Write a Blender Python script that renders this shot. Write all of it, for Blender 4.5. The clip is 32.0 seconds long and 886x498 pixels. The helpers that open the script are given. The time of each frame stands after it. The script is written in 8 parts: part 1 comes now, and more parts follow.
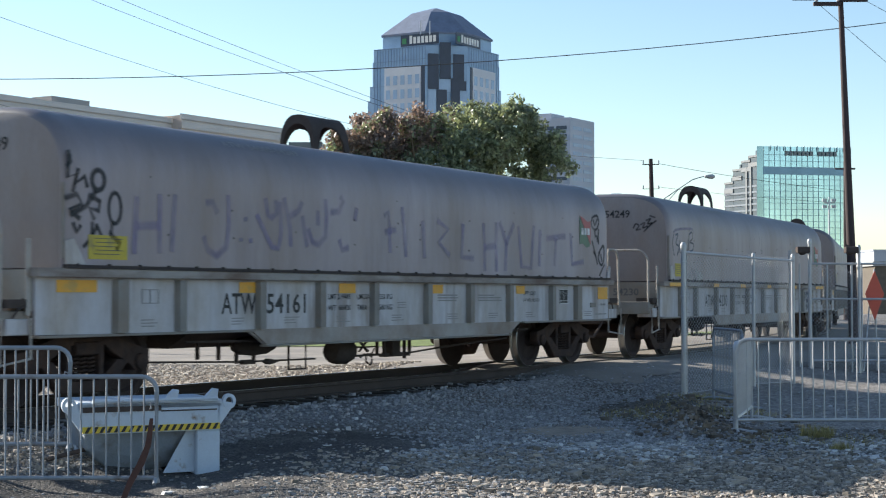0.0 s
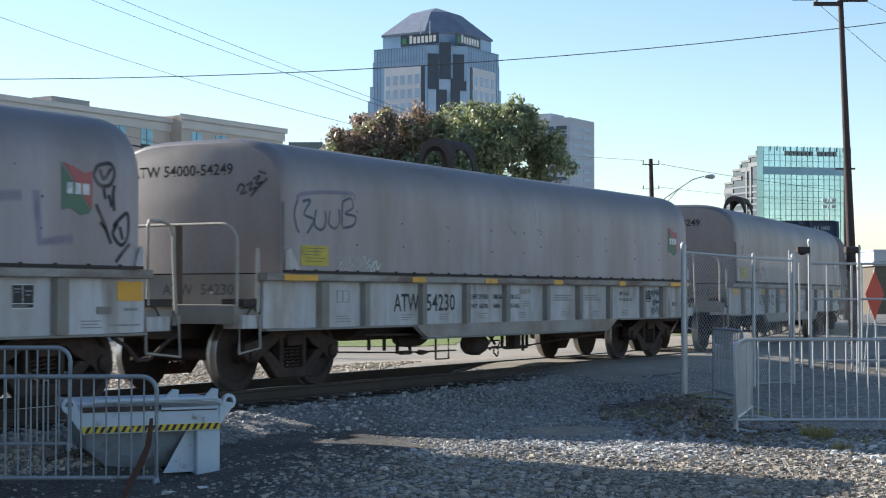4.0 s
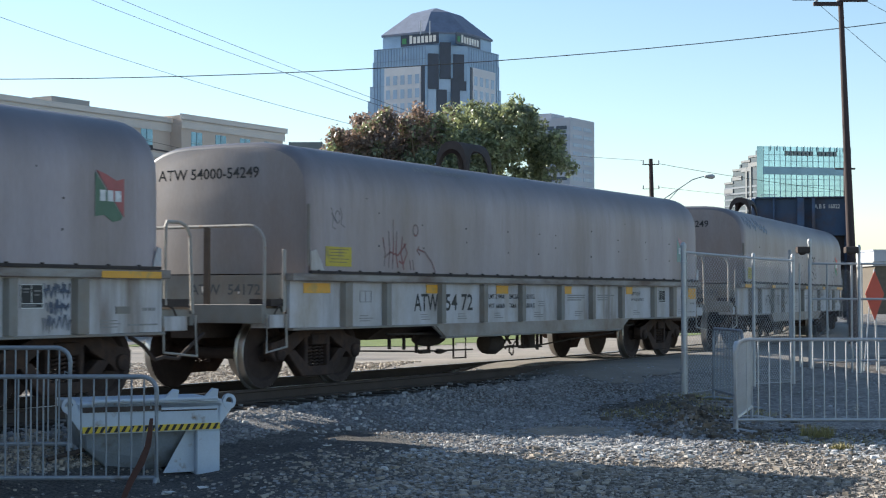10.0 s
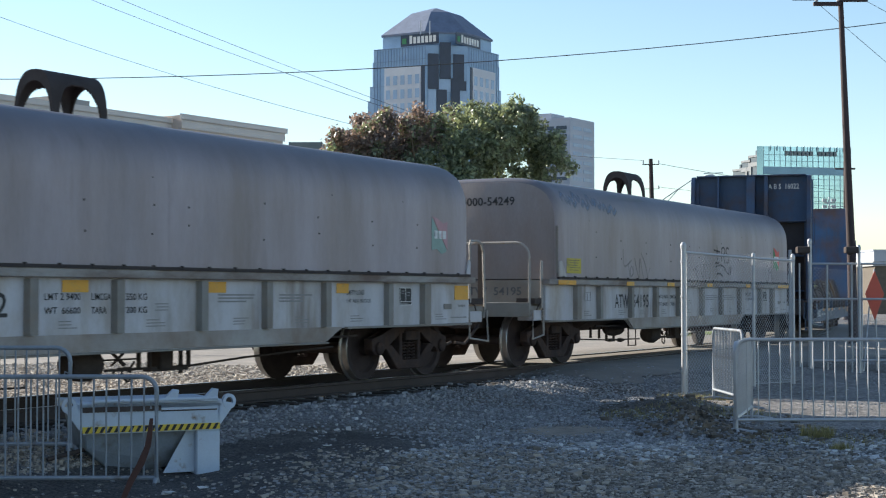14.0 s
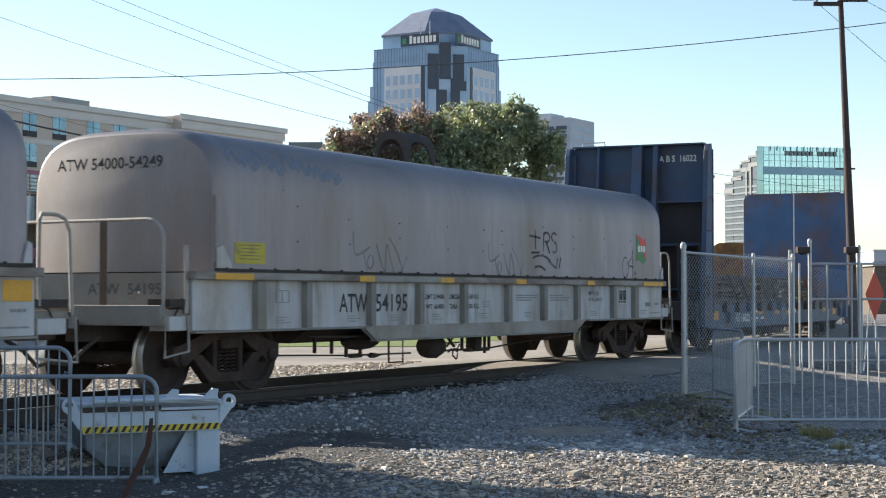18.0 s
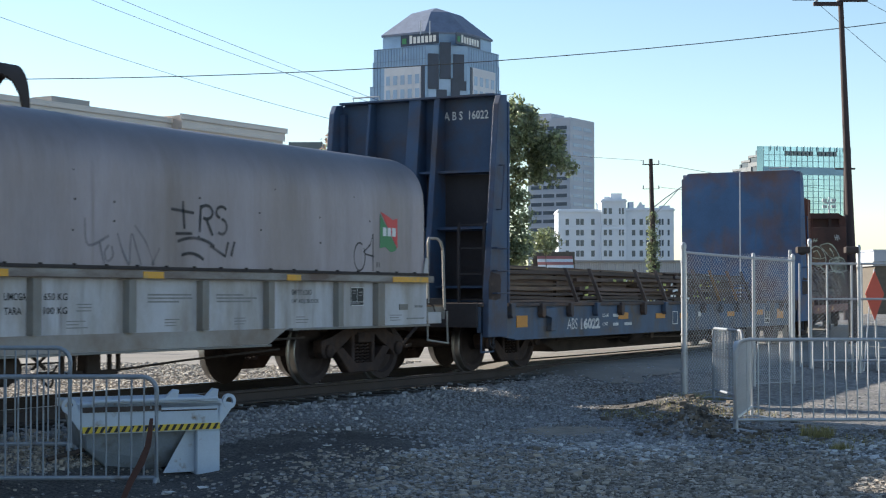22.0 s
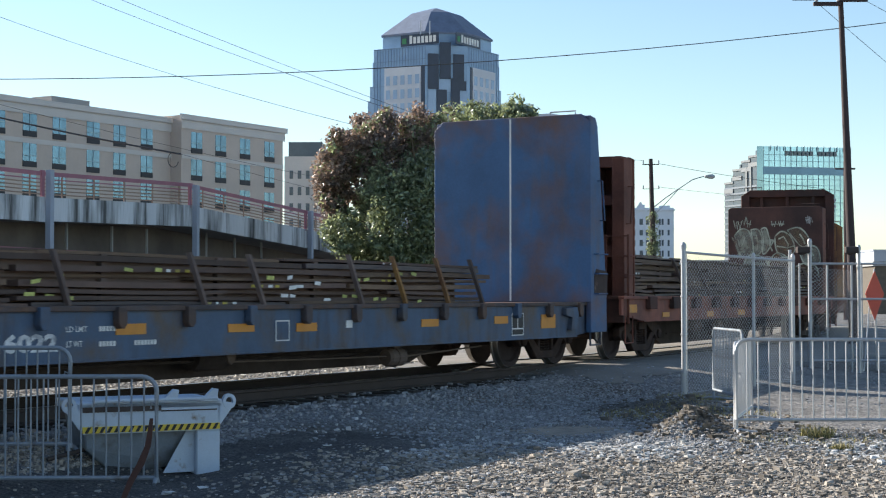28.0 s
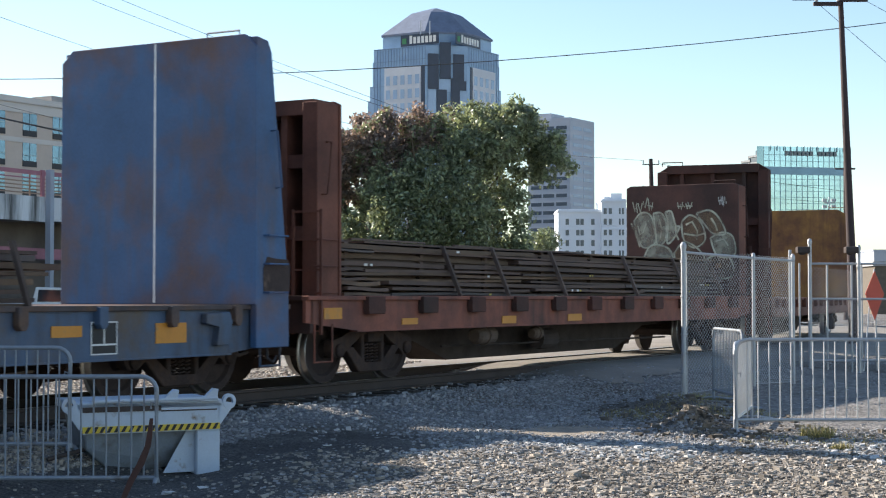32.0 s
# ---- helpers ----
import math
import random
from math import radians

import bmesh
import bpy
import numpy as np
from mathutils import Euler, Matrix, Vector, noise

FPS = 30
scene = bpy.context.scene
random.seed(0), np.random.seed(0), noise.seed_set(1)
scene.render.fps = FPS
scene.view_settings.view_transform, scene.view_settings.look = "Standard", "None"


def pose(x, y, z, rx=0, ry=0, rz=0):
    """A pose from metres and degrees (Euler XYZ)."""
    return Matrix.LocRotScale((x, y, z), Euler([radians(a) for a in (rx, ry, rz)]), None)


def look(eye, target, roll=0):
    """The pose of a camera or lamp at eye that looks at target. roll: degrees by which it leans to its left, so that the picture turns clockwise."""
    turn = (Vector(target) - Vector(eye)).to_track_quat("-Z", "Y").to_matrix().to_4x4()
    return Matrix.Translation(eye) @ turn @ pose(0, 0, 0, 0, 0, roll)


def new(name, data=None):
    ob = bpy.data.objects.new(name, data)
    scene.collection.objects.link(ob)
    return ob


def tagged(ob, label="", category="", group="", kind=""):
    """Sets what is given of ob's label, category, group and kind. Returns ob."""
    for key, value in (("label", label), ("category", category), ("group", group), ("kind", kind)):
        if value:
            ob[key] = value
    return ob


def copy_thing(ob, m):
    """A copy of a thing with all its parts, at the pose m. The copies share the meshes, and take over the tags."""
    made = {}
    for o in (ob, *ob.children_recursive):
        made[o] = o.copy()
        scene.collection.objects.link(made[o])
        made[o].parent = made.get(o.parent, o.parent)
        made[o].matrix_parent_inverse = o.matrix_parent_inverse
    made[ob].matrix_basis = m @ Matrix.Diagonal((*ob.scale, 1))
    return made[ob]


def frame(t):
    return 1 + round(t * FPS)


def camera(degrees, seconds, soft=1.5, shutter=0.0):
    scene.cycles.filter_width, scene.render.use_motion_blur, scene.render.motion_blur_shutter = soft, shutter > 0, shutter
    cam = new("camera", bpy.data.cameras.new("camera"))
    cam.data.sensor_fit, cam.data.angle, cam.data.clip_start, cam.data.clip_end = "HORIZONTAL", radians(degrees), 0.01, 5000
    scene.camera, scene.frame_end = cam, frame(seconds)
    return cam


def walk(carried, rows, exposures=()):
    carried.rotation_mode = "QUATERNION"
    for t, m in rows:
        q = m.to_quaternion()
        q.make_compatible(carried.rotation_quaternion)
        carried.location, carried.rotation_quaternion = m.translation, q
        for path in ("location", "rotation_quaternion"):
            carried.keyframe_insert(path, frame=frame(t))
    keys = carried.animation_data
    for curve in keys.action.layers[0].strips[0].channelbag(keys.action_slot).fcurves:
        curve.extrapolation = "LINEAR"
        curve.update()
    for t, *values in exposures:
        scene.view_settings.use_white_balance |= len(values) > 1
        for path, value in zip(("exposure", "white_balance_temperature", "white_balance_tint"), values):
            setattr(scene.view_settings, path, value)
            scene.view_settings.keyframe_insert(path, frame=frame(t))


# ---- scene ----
# the camera stands still beside the track, 1.2 m above the rail heads
EYE = (0.0, 0.0, 1.2)
cam = camera(31.17, 32.0, soft=1.15, shutter=0.4)
walk(cam, [(0.0, look(EYE, (0.0, 100.0, 4.19))), (32.0, look(EYE, (0.0, 100.0, 4.19)))], exposures=[(0.0, 1.11, 6400, 8), (15.2, 1.11, 6400, 8), (16.6, 1.26, 6800, 9), (17.8, 1.26, 6800, 9), (18.8, 1.14, 6450, 8), (23.2, 1.14, 6450, 8), (24.3, 1.52, 6700, 10), (25.6, 1.54, 6750, 10), (27.4, 1.16, 6450, 8), (29.2, 1.08, 6350, 8), (30.2, 1.08, 6350, 8), (31.6, 1.26, 6600, 10), (32.0, 1.28, 6600, 10)])

# ---- light: a low sun behind the train, a clear sky ----
SUN_AZ, SUN_EL = -59.6, 22.7
world = bpy.data.worlds.new("sky")
scene.world = world
world.use_nodes = True
_wn = world.node_tree.nodes
_sky = _wn.new("ShaderNodeTexSky")
_sky.sky_type, _sky.sun_disc = "NISHITA", False
_sky.sun_elevation, _sky.sun_rotation = radians(SUN_EL), radians(SUN_AZ)
_sky.air_density, _sky.dust_density, _sky.ozone_density, _sky.altitude = 1.0, 0.14, 1.9, 0.0
world.node_tree.links.new(_sky.outputs[0], _wn["Background"].inputs[0])
_wn["Background"].inputs[1].default_value = 0.0885
sun = new("sun", bpy.data.lights.new("sun", "SUN"))
sun.data.energy, sun.data.angle, sun.data.color = 5.0, radians(0.6), (1.0, 0.93, 0.82)
_sd = Vector((math.sin(radians(SUN_AZ)) * math.cos(radians(SUN_EL)), math.cos(radians(SUN_AZ)) * math.cos(radians(SUN_EL)), math.sin(radians(SUN_EL))))
sun.matrix_world = look(_sd * 50, (0, 0, 0))


# ---- materials ----
def mat(name, col, rough=0.75, metal=0.0, var=0.18, scale=1.5, bump=0.15, bscale=60.0, col2=None, amount=0.5, s2=0.8, sharp=0.08, stretch=(1, 1, 1), isl=0.0, rnd=0.0, spec=0.5, cells=0.0, drip=None, drips=0.4):
    """Colour with broad stains, fine grain and relief; col2 shows in patches, drip in runs; isl and rnd vary it piece by piece."""
    m = bpy.data.materials.new(name)
    m.use_nodes = True
    nt = m.node_tree
    n, l = nt.nodes, nt.links
    bs = n["Principled BSDF"]
    bs.inputs["Roughness"].default_value, bs.inputs["Metallic"].default_value = rough, metal
    bs.inputs["Specular IOR Level"].default_value = spec
    tc = n.new("ShaderNodeTexCoord")
    mp = n.new("ShaderNodeMapping")
    mp.inputs["Scale"].default_value = stretch
    l.new(tc.outputs["Object"], mp.inputs[0])

    def noise_node(sc, det):
        q = n.new("ShaderNodeTexNoise")
        q.inputs["Scale"].default_value, q.inputs["Detail"].default_value, q.inputs["Roughness"].default_value = sc, det, 0.62
        l.new(mp.outputs[0], q.inputs["Vector"])
        return q.outputs[0]

    def math_node(op, a, b):
        q = n.new("ShaderNodeMath")
        q.operation = op
        for i, v in enumerate((a, b)):
            if isinstance(v, (int, float)):
                q.inputs[i].default_value = v
            else:
                l.new(v, q.inputs[i])
        return q.outputs[0]

    broad, fine = noise_node(scale, 6), noise_node(bscale, 3)
    f = math_node("ADD", math_node("MULTIPLY", broad, 0.72), math_node("MULTIPLY", fine, 0.28))
    k = math_node("ADD", math_node("MULTIPLY", math_node("SUBTRACT", f, 0.5), 4.2 * var), 1.0)
    if isl:
        g = n.new("ShaderNodeNewGeometry")
        k = math_node("MULTIPLY", k, math_node("ADD", math_node("MULTIPLY", g.outputs["Random Per Island"], isl), 1 - isl / 2))
    if rnd:
        o = n.new("ShaderNodeObjectInfo")
        k = math_node("MULTIPLY", k, math_node("ADD", math_node("MULTIPLY", o.outputs["Random"], rnd), 1 - rnd / 2))
    if cells:
        vo = n.new("ShaderNodeTexVoronoi")
        vo.inputs["Scale"].default_value = cells
        l.new(mp.outputs[0], vo.inputs["Vector"])
        sep = n.new("ShaderNodeSeparateColor")
        l.new(vo.outputs["Color"], sep.inputs[0])
        k = math_node("MULTIPLY", k, math_node("ADD", math_node("MULTIPLY", sep.outputs[0], 1.1), 0.4))
        fine = math_node("SUBTRACT", fine, math_node("MULTIPLY", vo.outputs["Distance"], 1.6))
    base = n.new("ShaderNodeRGB")
    base.outputs[0].default_value = (*col, 1)
    out = base.outputs[0]
    if col2:
        ramp = n.new("ShaderNodeMapRange")
        l.new(noise_node(s2, 8), ramp.inputs[0])
        c = 0.5 + (0.5 - amount) * 0.42
        ramp.inputs[1].default_value, ramp.inputs[2].default_value = c - sharp, c + sharp
        mx = n.new("ShaderNodeMix")
        mx.data_type = "RGBA"
        l.new(ramp.outputs[0], mx.inputs[0])
        l.new(out, mx.inputs[6])
        mx.inputs[7].default_value = (*col2, 1)
        out = mx.outputs[2]
    if drip:
        # runs of dirt, placed differently on each piece
        oi = n.new("ShaderNodeObjectInfo")
        off = n.new("ShaderNodeVectorMath")
        off.operation = "ADD"
        l.new(tc.outputs["Object"], off.inputs[0])
        l.new(math_node("MULTIPLY", oi.outputs["Random"], 31.0), off.inputs[1])
        m2 = n.new("ShaderNodeMapping")
        m2.inputs["Scale"].default_value = (1, 1, 0.13)
        l.new(off.outputs[0], m2.inputs[0])
        marks = []
        for v, sc, det in ((m2, 5.5, 5), (off, 0.55, 3)):
            q = n.new("ShaderNodeTexNoise")
            q.inputs["Scale"].default_value, q.inputs["Detail"].default_value = sc, det
            l.new(v.outputs[0], q.inputs["Vector"])
            rg2 = n.new("ShaderNodeMapRange")
            rg2.inputs[1].default_value, rg2.inputs[2].default_value = (0.46, 0.72) if sc > 1 else (0.40, 0.62)
            l.new(q.outputs[0], rg2.inputs[0])
            marks.append(rg2.outputs[0])
        mx = n.new("ShaderNodeMix")
        mx.data_type = "RGBA"
        l.new(math_node("MULTIPLY", math_node("MULTIPLY", marks[0], marks[1]), drips), mx.inputs[0])
        l.new(out, mx.inputs[6])
        mx.inputs[7].default_value = (*drip, 1)
        out = mx.outputs[2]
    vm = n.new("ShaderNodeVectorMath")
    vm.operation = "SCALE"
    l.new(out, vm.inputs[0])
    l.new(k, vm.inputs["Scale"])
    l.new(vm.outputs[0], bs.inputs["Base Color"])
    if bump:
        b = n.new("ShaderNodeBump")
        b.inputs["Strength"].default_value, b.inputs["Distance"].default_value = bump, 0.02
        l.new(fine, b.inputs["Height"])
        l.new(b.outputs[0], bs.inputs["Normal"])
    return m


def glass_mat(name, col, rough=0.06, metal=0.0, spec=0.9, var=0.25, scale=0.3):
    return mat(name, col, rough=rough, metal=metal, var=var, scale=scale, bump=0.02, bscale=3.0, spec=spec)


M = dict(
    gravel=mat("gravel", (0.225, 0.223, 0.228), 0.95, var=0.42, scale=0.55, bump=0.7, bscale=55, col2=(0.125, 0.105, 0.088), amount=0.52, s2=0.4, sharp=0.12, cells=42),
    stone=mat("crushed_stone", (0.295, 0.292, 0.3), 0.9, var=0.2, scale=8, bump=0.3, bscale=70, isl=0.7),
    palestone=mat("pale_limestone", (0.43, 0.42, 0.41), 0.9, var=0.2, scale=8, bump=0.3, bscale=70, isl=0.9),
    ballast=mat("tan_ballast_stone", (0.40, 0.355, 0.30), 0.9, var=0.2, scale=8, bump=0.2, bscale=70, isl=0.7),
    mud=mat("dark_damp_earth", (0.058, 0.052, 0.05), 0.95, var=0.4, scale=1.3, bump=0.8, bscale=30, col2=(0.115, 0.107, 0.10), amount=0.42, s2=1.2, sharp=0.2, cells=46),
    soil=mat("stony_brown_soil", (0.082, 0.069, 0.056), 0.95, var=0.4, scale=2.2, bump=0.8, bscale=40, col2=(0.125, 0.115, 0.102), amount=0.4, s2=6.0, sharp=0.1, cells=26),
    tanstone=mat("tan_gravel_stone", (0.305, 0.265, 0.225), 0.95, var=0.2, scale=8, bump=0.2, bscale=70, isl=1.1),
    sand=mat("packed_tan_sand", (0.30, 0.245, 0.19), 0.95, var=0.25, scale=3.0, bump=0.5, bscale=60, col2=(0.20, 0.165, 0.13), amount=0.35, s2=5, sharp=0.1),
    lot=mat("packed_grey_dirt", (0.235, 0.215, 0.20), 0.95, var=0.25, scale=1.5, bump=0.6, bscale=60, col2=(0.16, 0.145, 0.13), amount=0.35, s2=4, sharp=0.1, cells=30),
    asphalt=mat("asphalt", (0.225, 0.20, 0.175), 0.9, var=0.22, scale=0.5, bump=0.35, bscale=70, col2=(0.29, 0.255, 0.215), amount=0.4, s2=0.4, sharp=0.1),
    grass=mat("grass", (0.13, 0.17, 0.04), 0.9, var=0.4, scale=2, bump=0.9, bscale=14),
    rail=mat("rail_steel", (0.056, 0.042, 0.036), 0.9, metal=0.0, var=0.25, scale=3),
    railtop=mat("worn_rail_head", (0.42, 0.40, 0.38), 0.3, metal=0.9, var=0.1),
    tie=mat("creosoted_wood", (0.05, 0.04, 0.033), 0.9, var=0.4, scale=3, bump=0.6, bscale=20, stretch=(1, 8, 8), rnd=0.5),
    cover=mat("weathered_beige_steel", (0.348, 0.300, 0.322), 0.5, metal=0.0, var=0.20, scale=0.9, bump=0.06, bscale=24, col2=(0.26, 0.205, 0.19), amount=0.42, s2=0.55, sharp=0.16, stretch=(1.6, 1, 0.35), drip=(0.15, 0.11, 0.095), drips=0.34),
    # hood ends: the sides' beige made darker overall, with brown rusty stains
    coverend=mat("brown_stained_beige_steel", (0.265, 0.228, 0.225), 0.5, var=0.2, scale=0.8, bump=0.06, bscale=24, col2=(0.21, 0.152, 0.125), amount=0.40, s2=0.7, sharp=0.2, stretch=(1, 1.4, 0.5)),
    orange=mat("reflective_orange", (0.60, 0.24, 0.025), 0.5, var=0.15, scale=5, bump=0.02, col2=(0.36, 0.18, 0.06), amount=0.25, s2=5),
    sill=mat("chalky_white_paint", (0.49, 0.478, 0.497), 0.65, var=0.18, scale=1.1, bump=0.08, bscale=30, col2=(0.35, 0.30, 0.255), amount=0.28, s2=1.2, sharp=0.14, stretch=(1.6, 1, 0.7), drip=(0.17, 0.125, 0.095), drips=0.8),
    web=mat("dusty_web_paint", (0.36, 0.335, 0.315), 0.65, var=0.2, scale=1.4, bump=0.08, col2=(0.22, 0.165, 0.13), amount=0.4, s2=1.0, sharp=0.14),
    chord=mat("rust_streaked_chord_paint", (0.30, 0.275, 0.255), 0.65, var=0.22, scale=1.4, bump=0.1, col2=(0.13, 0.085, 0.065), amount=0.42, s2=1.6, sharp=0.14, stretch=(0.6, 1, 2)),
    rib=mat("grimy_sill_paint", (0.235, 0.22, 0.20), 0.7, var=0.22, scale=2.0, bump=0.1, col2=(0.22, 0.17, 0.13), amount=0.3, s2=1.6, sharp=0.14),
    under=mat("grimy_underframe", (0.072, 0.058, 0.053), 0.85, var=0.4, scale=2.5, bump=0.3, bscale=25, spec=0.12),
    truck=mat("rusty_cast_steel", (0.058, 0.042, 0.038), 0.85, var=0.4, scale=4, bump=0.35, bscale=30, col2=(0.078, 0.050, 0.039), amount=0.4, s2=5, spec=0.12),
    wheel=mat("brown_wheel_steel", (0.056, 0.042, 0.039), 0.8, metal=0.0, var=0.3, scale=5, bump=0.2, spec=0.12),
    tread=mat("bright_wheel_tread", (0.40, 0.38, 0.36), 0.35, metal=0.9, var=0.1),
    hoop=mat("dark_lifting_frame", (0.055, 0.046, 0.045), 0.7, var=0.3, scale=3, bump=0.15, spec=0.12),
    handrail=mat("pale_handrail_paint", (0.34, 0.31, 0.28), 0.6, var=0.2, scale=6, bump=0.1, col2=(0.24, 0.15, 0.09), amount=0.2, s2=6),
    yellow=mat("reflective_yellow", (0.70, 0.34, 0.03), 0.5, var=0.12, scale=5, bump=0.02, col2=(0.40, 0.27, 0.08), amount=0.25, s2=5),
    placard=mat("yellow_placard", (0.50, 0.39, 0.045), 0.6, var=0.25, scale=3, bump=0.02, col2=(0.30, 0.24, 0.09), amount=0.35, s2=5),
    black=mat("black_stencil_paint", (0.018, 0.018, 0.02), 0.6, var=0.3, scale=8, bump=0.0),
    smallprint=mat("thin_black_stencil", (0.10, 0.10, 0.105), 0.7, var=0.3, scale=8, bump=0.0),
    faint=mat("faded_stencil_paint", (0.25, 0.24, 0.235), 0.7, var=0.3, scale=8, bump=0.0),
    white=mat("white_stencil_paint", (0.72, 0.71, 0.69), 0.6, var=0.2, scale=8, bump=0.0),
    oldwhite=mat("dingy_white_stencil", (0.66, 0.66, 0.66), 0.7, var=0.3, scale=6, bump=0.0, col2=(0.28, 0.28, 0.30), amount=0.35, s2=7, sharp=0.1),
    emb_red=mat("emblem_red", (0.62, 0.05, 0.05), 0.5, var=0.1, scale=5, bump=0.0),
    fade_red=mat("faded_emblem_red", (0.42, 0.22, 0.25), 0.5, var=0.2, scale=5, bump=0.0),
    fade_green=mat("faded_emblem_green", (0.20, 0.31, 0.28), 0.5, var=0.2, scale=5, bump=0.0),
    emb_green=mat("emblem_green", (0.03, 0.20, 0.07), 0.5, var=0.1, scale=5, bump=0.0),
    blue=mat("weathered_blue_paint", (0.048, 0.112, 0.232), 0.65, var=0.28, scale=1.2, bump=0.1, bscale=24, col2=(0.135, 0.078, 0.07), amount=0.36, s2=0.75, sharp=0.11, drip=(0.12, 0.085, 0.075), drips=0.6),
    # the same blue, greyed in colour for the skylit shade on the front bulkhead
    blueshade=mat("shaded_blue_paint", (0.042, 0.078, 0.15), 0.65, var=0.22, scale=1.2, bump=0.1, bscale=24, col2=(0.07, 0.055, 0.06), amount=0.3, s2=0.9, sharp=0.1),
    bluesill=mat("faded_blue_sill", (0.064, 0.102, 0.168), 0.65, var=0.22, scale=1.6, bump=0.1, bscale=24, col2=(0.11, 0.085, 0.07), amount=0.34, s2=1.4, sharp=0.1, drip=(0.05, 0.038, 0.034), drips=0.9),
    rust=mat("brown_rusted_paint", (0.19, 0.068, 0.043), 0.8, var=0.3, scale=1.5, bump=0.18, bscale=24, col2=(0.10, 0.036, 0.024), amount=0.42, s2=0.9, sharp=0.12),
    redsill=mat("brick_red_sill_paint", (0.27, 0.088, 0.056), 0.75, var=0.25, scale=1.5, bump=0.12, bscale=24, col2=(0.13, 0.05, 0.038), amount=0.36, s2=1.1, sharp=0.12, drip=(0.075, 0.04, 0.032), drips=0.8),
    rustmid=mat("maroon_rusted_paint", (0.095, 0.042, 0.033), 0.8, var=0.35, scale=1.3, bump=0.18, bscale=24, col2=(0.05, 0.026, 0.022), amount=0.45, s2=0.9, sharp=0.12),
    blackbrown=mat("dull_black_brown", (0.040, 0.034, 0.037), 0.8, var=0.35, scale=1.4, bump=0.1, bscale=24),
    rustdark=mat("dark_rusted_steel", (0.10, 0.036, 0.026), 0.85, var=0.35, scale=1.4, bump=0.2, bscale=24, col2=(0.045, 0.025, 0.02), amount=0.45, s2=0.8, sharp=0.12),
    platetan=mat("ochre_rusted_plate", (0.15, 0.095, 0.06), 0.75, var=0.35, scale=1.2, bump=0.1, bscale=12, rnd=0.6, col2=(0.10, 0.06, 0.045), amount=0.4, s2=1.5),
    platedark=mat("dark_scaled_plate", (0.058, 0.043, 0.044), 0.55, var=0.35, scale=1.2, bump=0.1, bscale=12, rnd=0.7),
    plate=mat("mill_scaled_plate", (0.098, 0.060, 0.047), 0.7, var=0.35, scale=1.2, bump=0.1, bscale=12, rnd=0.8),
    strap=mat("wood_stake", (0.125, 0.086, 0.07), 0.85, var=0.3, scale=3, bump=0.2, rnd=0.7),
    edge=mat("rust_worn_deck_edge", (0.075, 0.06, 0.06), 0.8, var=0.4, scale=2.2, bump=0.2, bscale=24, col2=(0.12, 0.068, 0.045), amount=0.42, s2=2.0, sharp=0.1),
    darkrust=mat("near_black_rust", (0.048, 0.03, 0.026), 0.85, var=0.35, scale=3, bump=0.2, bscale=24, col2=(0.15, 0.10, 0.075), amount=0.22, s2=3.5, sharp=0.06),
    casting=mat("brown_dusty_casting", (0.12, 0.082, 0.06), 0.85, var=0.3, scale=4, bump=0.2),
    galv=mat("galvanised_steel", (0.42, 0.425, 0.44), 0.45, metal=0.35, var=0.14, scale=5, bump=0.05),
    # a darker, bluer galvanised tone with grey-brown patches
    galvdark=mat("darker_galvanised_steel", (0.25, 0.275, 0.31), 0.55, metal=0.2, var=0.2, scale=4, bump=0.05, col2=(0.16, 0.15, 0.15), amount=0.25, s2=5),
    wire=mat("dark_cable", (0.03, 0.03, 0.035), 0.7, var=0.1, scale=2, bump=0.0),
    binwhite=mat("chipped_white_paint", (0.47, 0.53, 0.61), 0.55, var=0.16, scale=2.2, bump=0.1, col2=(0.20, 0.13, 0.08), amount=0.12, s2=3.5, sharp=0.05),
    # binwhite's hopper copy, darkened for the shade under the rim; brown patches are grime
    binshade=mat("shaded_grimy_hopper_paint", (0.24, 0.275, 0.32), 0.65, var=0.3, scale=2.5, bump=0.1, col2=(0.10, 0.085, 0.07), amount=0.3, s2=2.5, sharp=0.1),
    hazard=mat("hazard_yellow", (0.70, 0.50, 0.05), 0.6, var=0.15, scale=6, bump=0.02),
    redsign=mat("faded_red_sign", (0.60, 0.10, 0.06), 0.5, var=0.1, scale=4, bump=0.02),
    pole=mat("weathered_pole_wood", (0.055, 0.038, 0.038), 0.9, var=0.3, scale=1.5, bump=0.5, bscale=22, stretch=(1, 1, 0.15)),
    leaf=mat("tree_leaf", (0.215, 0.245, 0.155), 0.3, var=0.2, scale=1.2, bump=0.0, isl=1.0),
    leaf_red=mat("autumn_leaf", (0.215, 0.17, 0.145), 0.3, var=0.2, scale=1.2, bump=0.0, isl=1.0),
    bark=mat("bark", (0.10, 0.075, 0.055), 0.95, var=0.3, scale=4, bump=0.7, bscale=18),
)


def thin(m, k, tint):
    """Lets daylight through a leaf or web: part of the light goes on to the far side."""
    nt = m.node_tree
    bs, out = nt.nodes["Principled BSDF"], nt.nodes["Material Output"]
    tr, mx = nt.nodes.new("ShaderNodeBsdfTranslucent"), nt.nodes.new("ShaderNodeMixShader")
    vm = nt.nodes.new("ShaderNodeVectorMath")
    vm.operation = "MULTIPLY"
    nt.links.new(bs.inputs["Base Color"].links[0].from_socket, vm.inputs[0])
    vm.inputs[1].default_value = tint
    nt.links.new(vm.outputs[0], tr.inputs["Color"])
    mx.inputs[0].default_value = k
    nt.links.new(bs.outputs[0], mx.inputs[1])
    nt.links.new(tr.outputs[0], mx.inputs[2])
    nt.links.new(mx.outputs[0], out.inputs["Surface"])


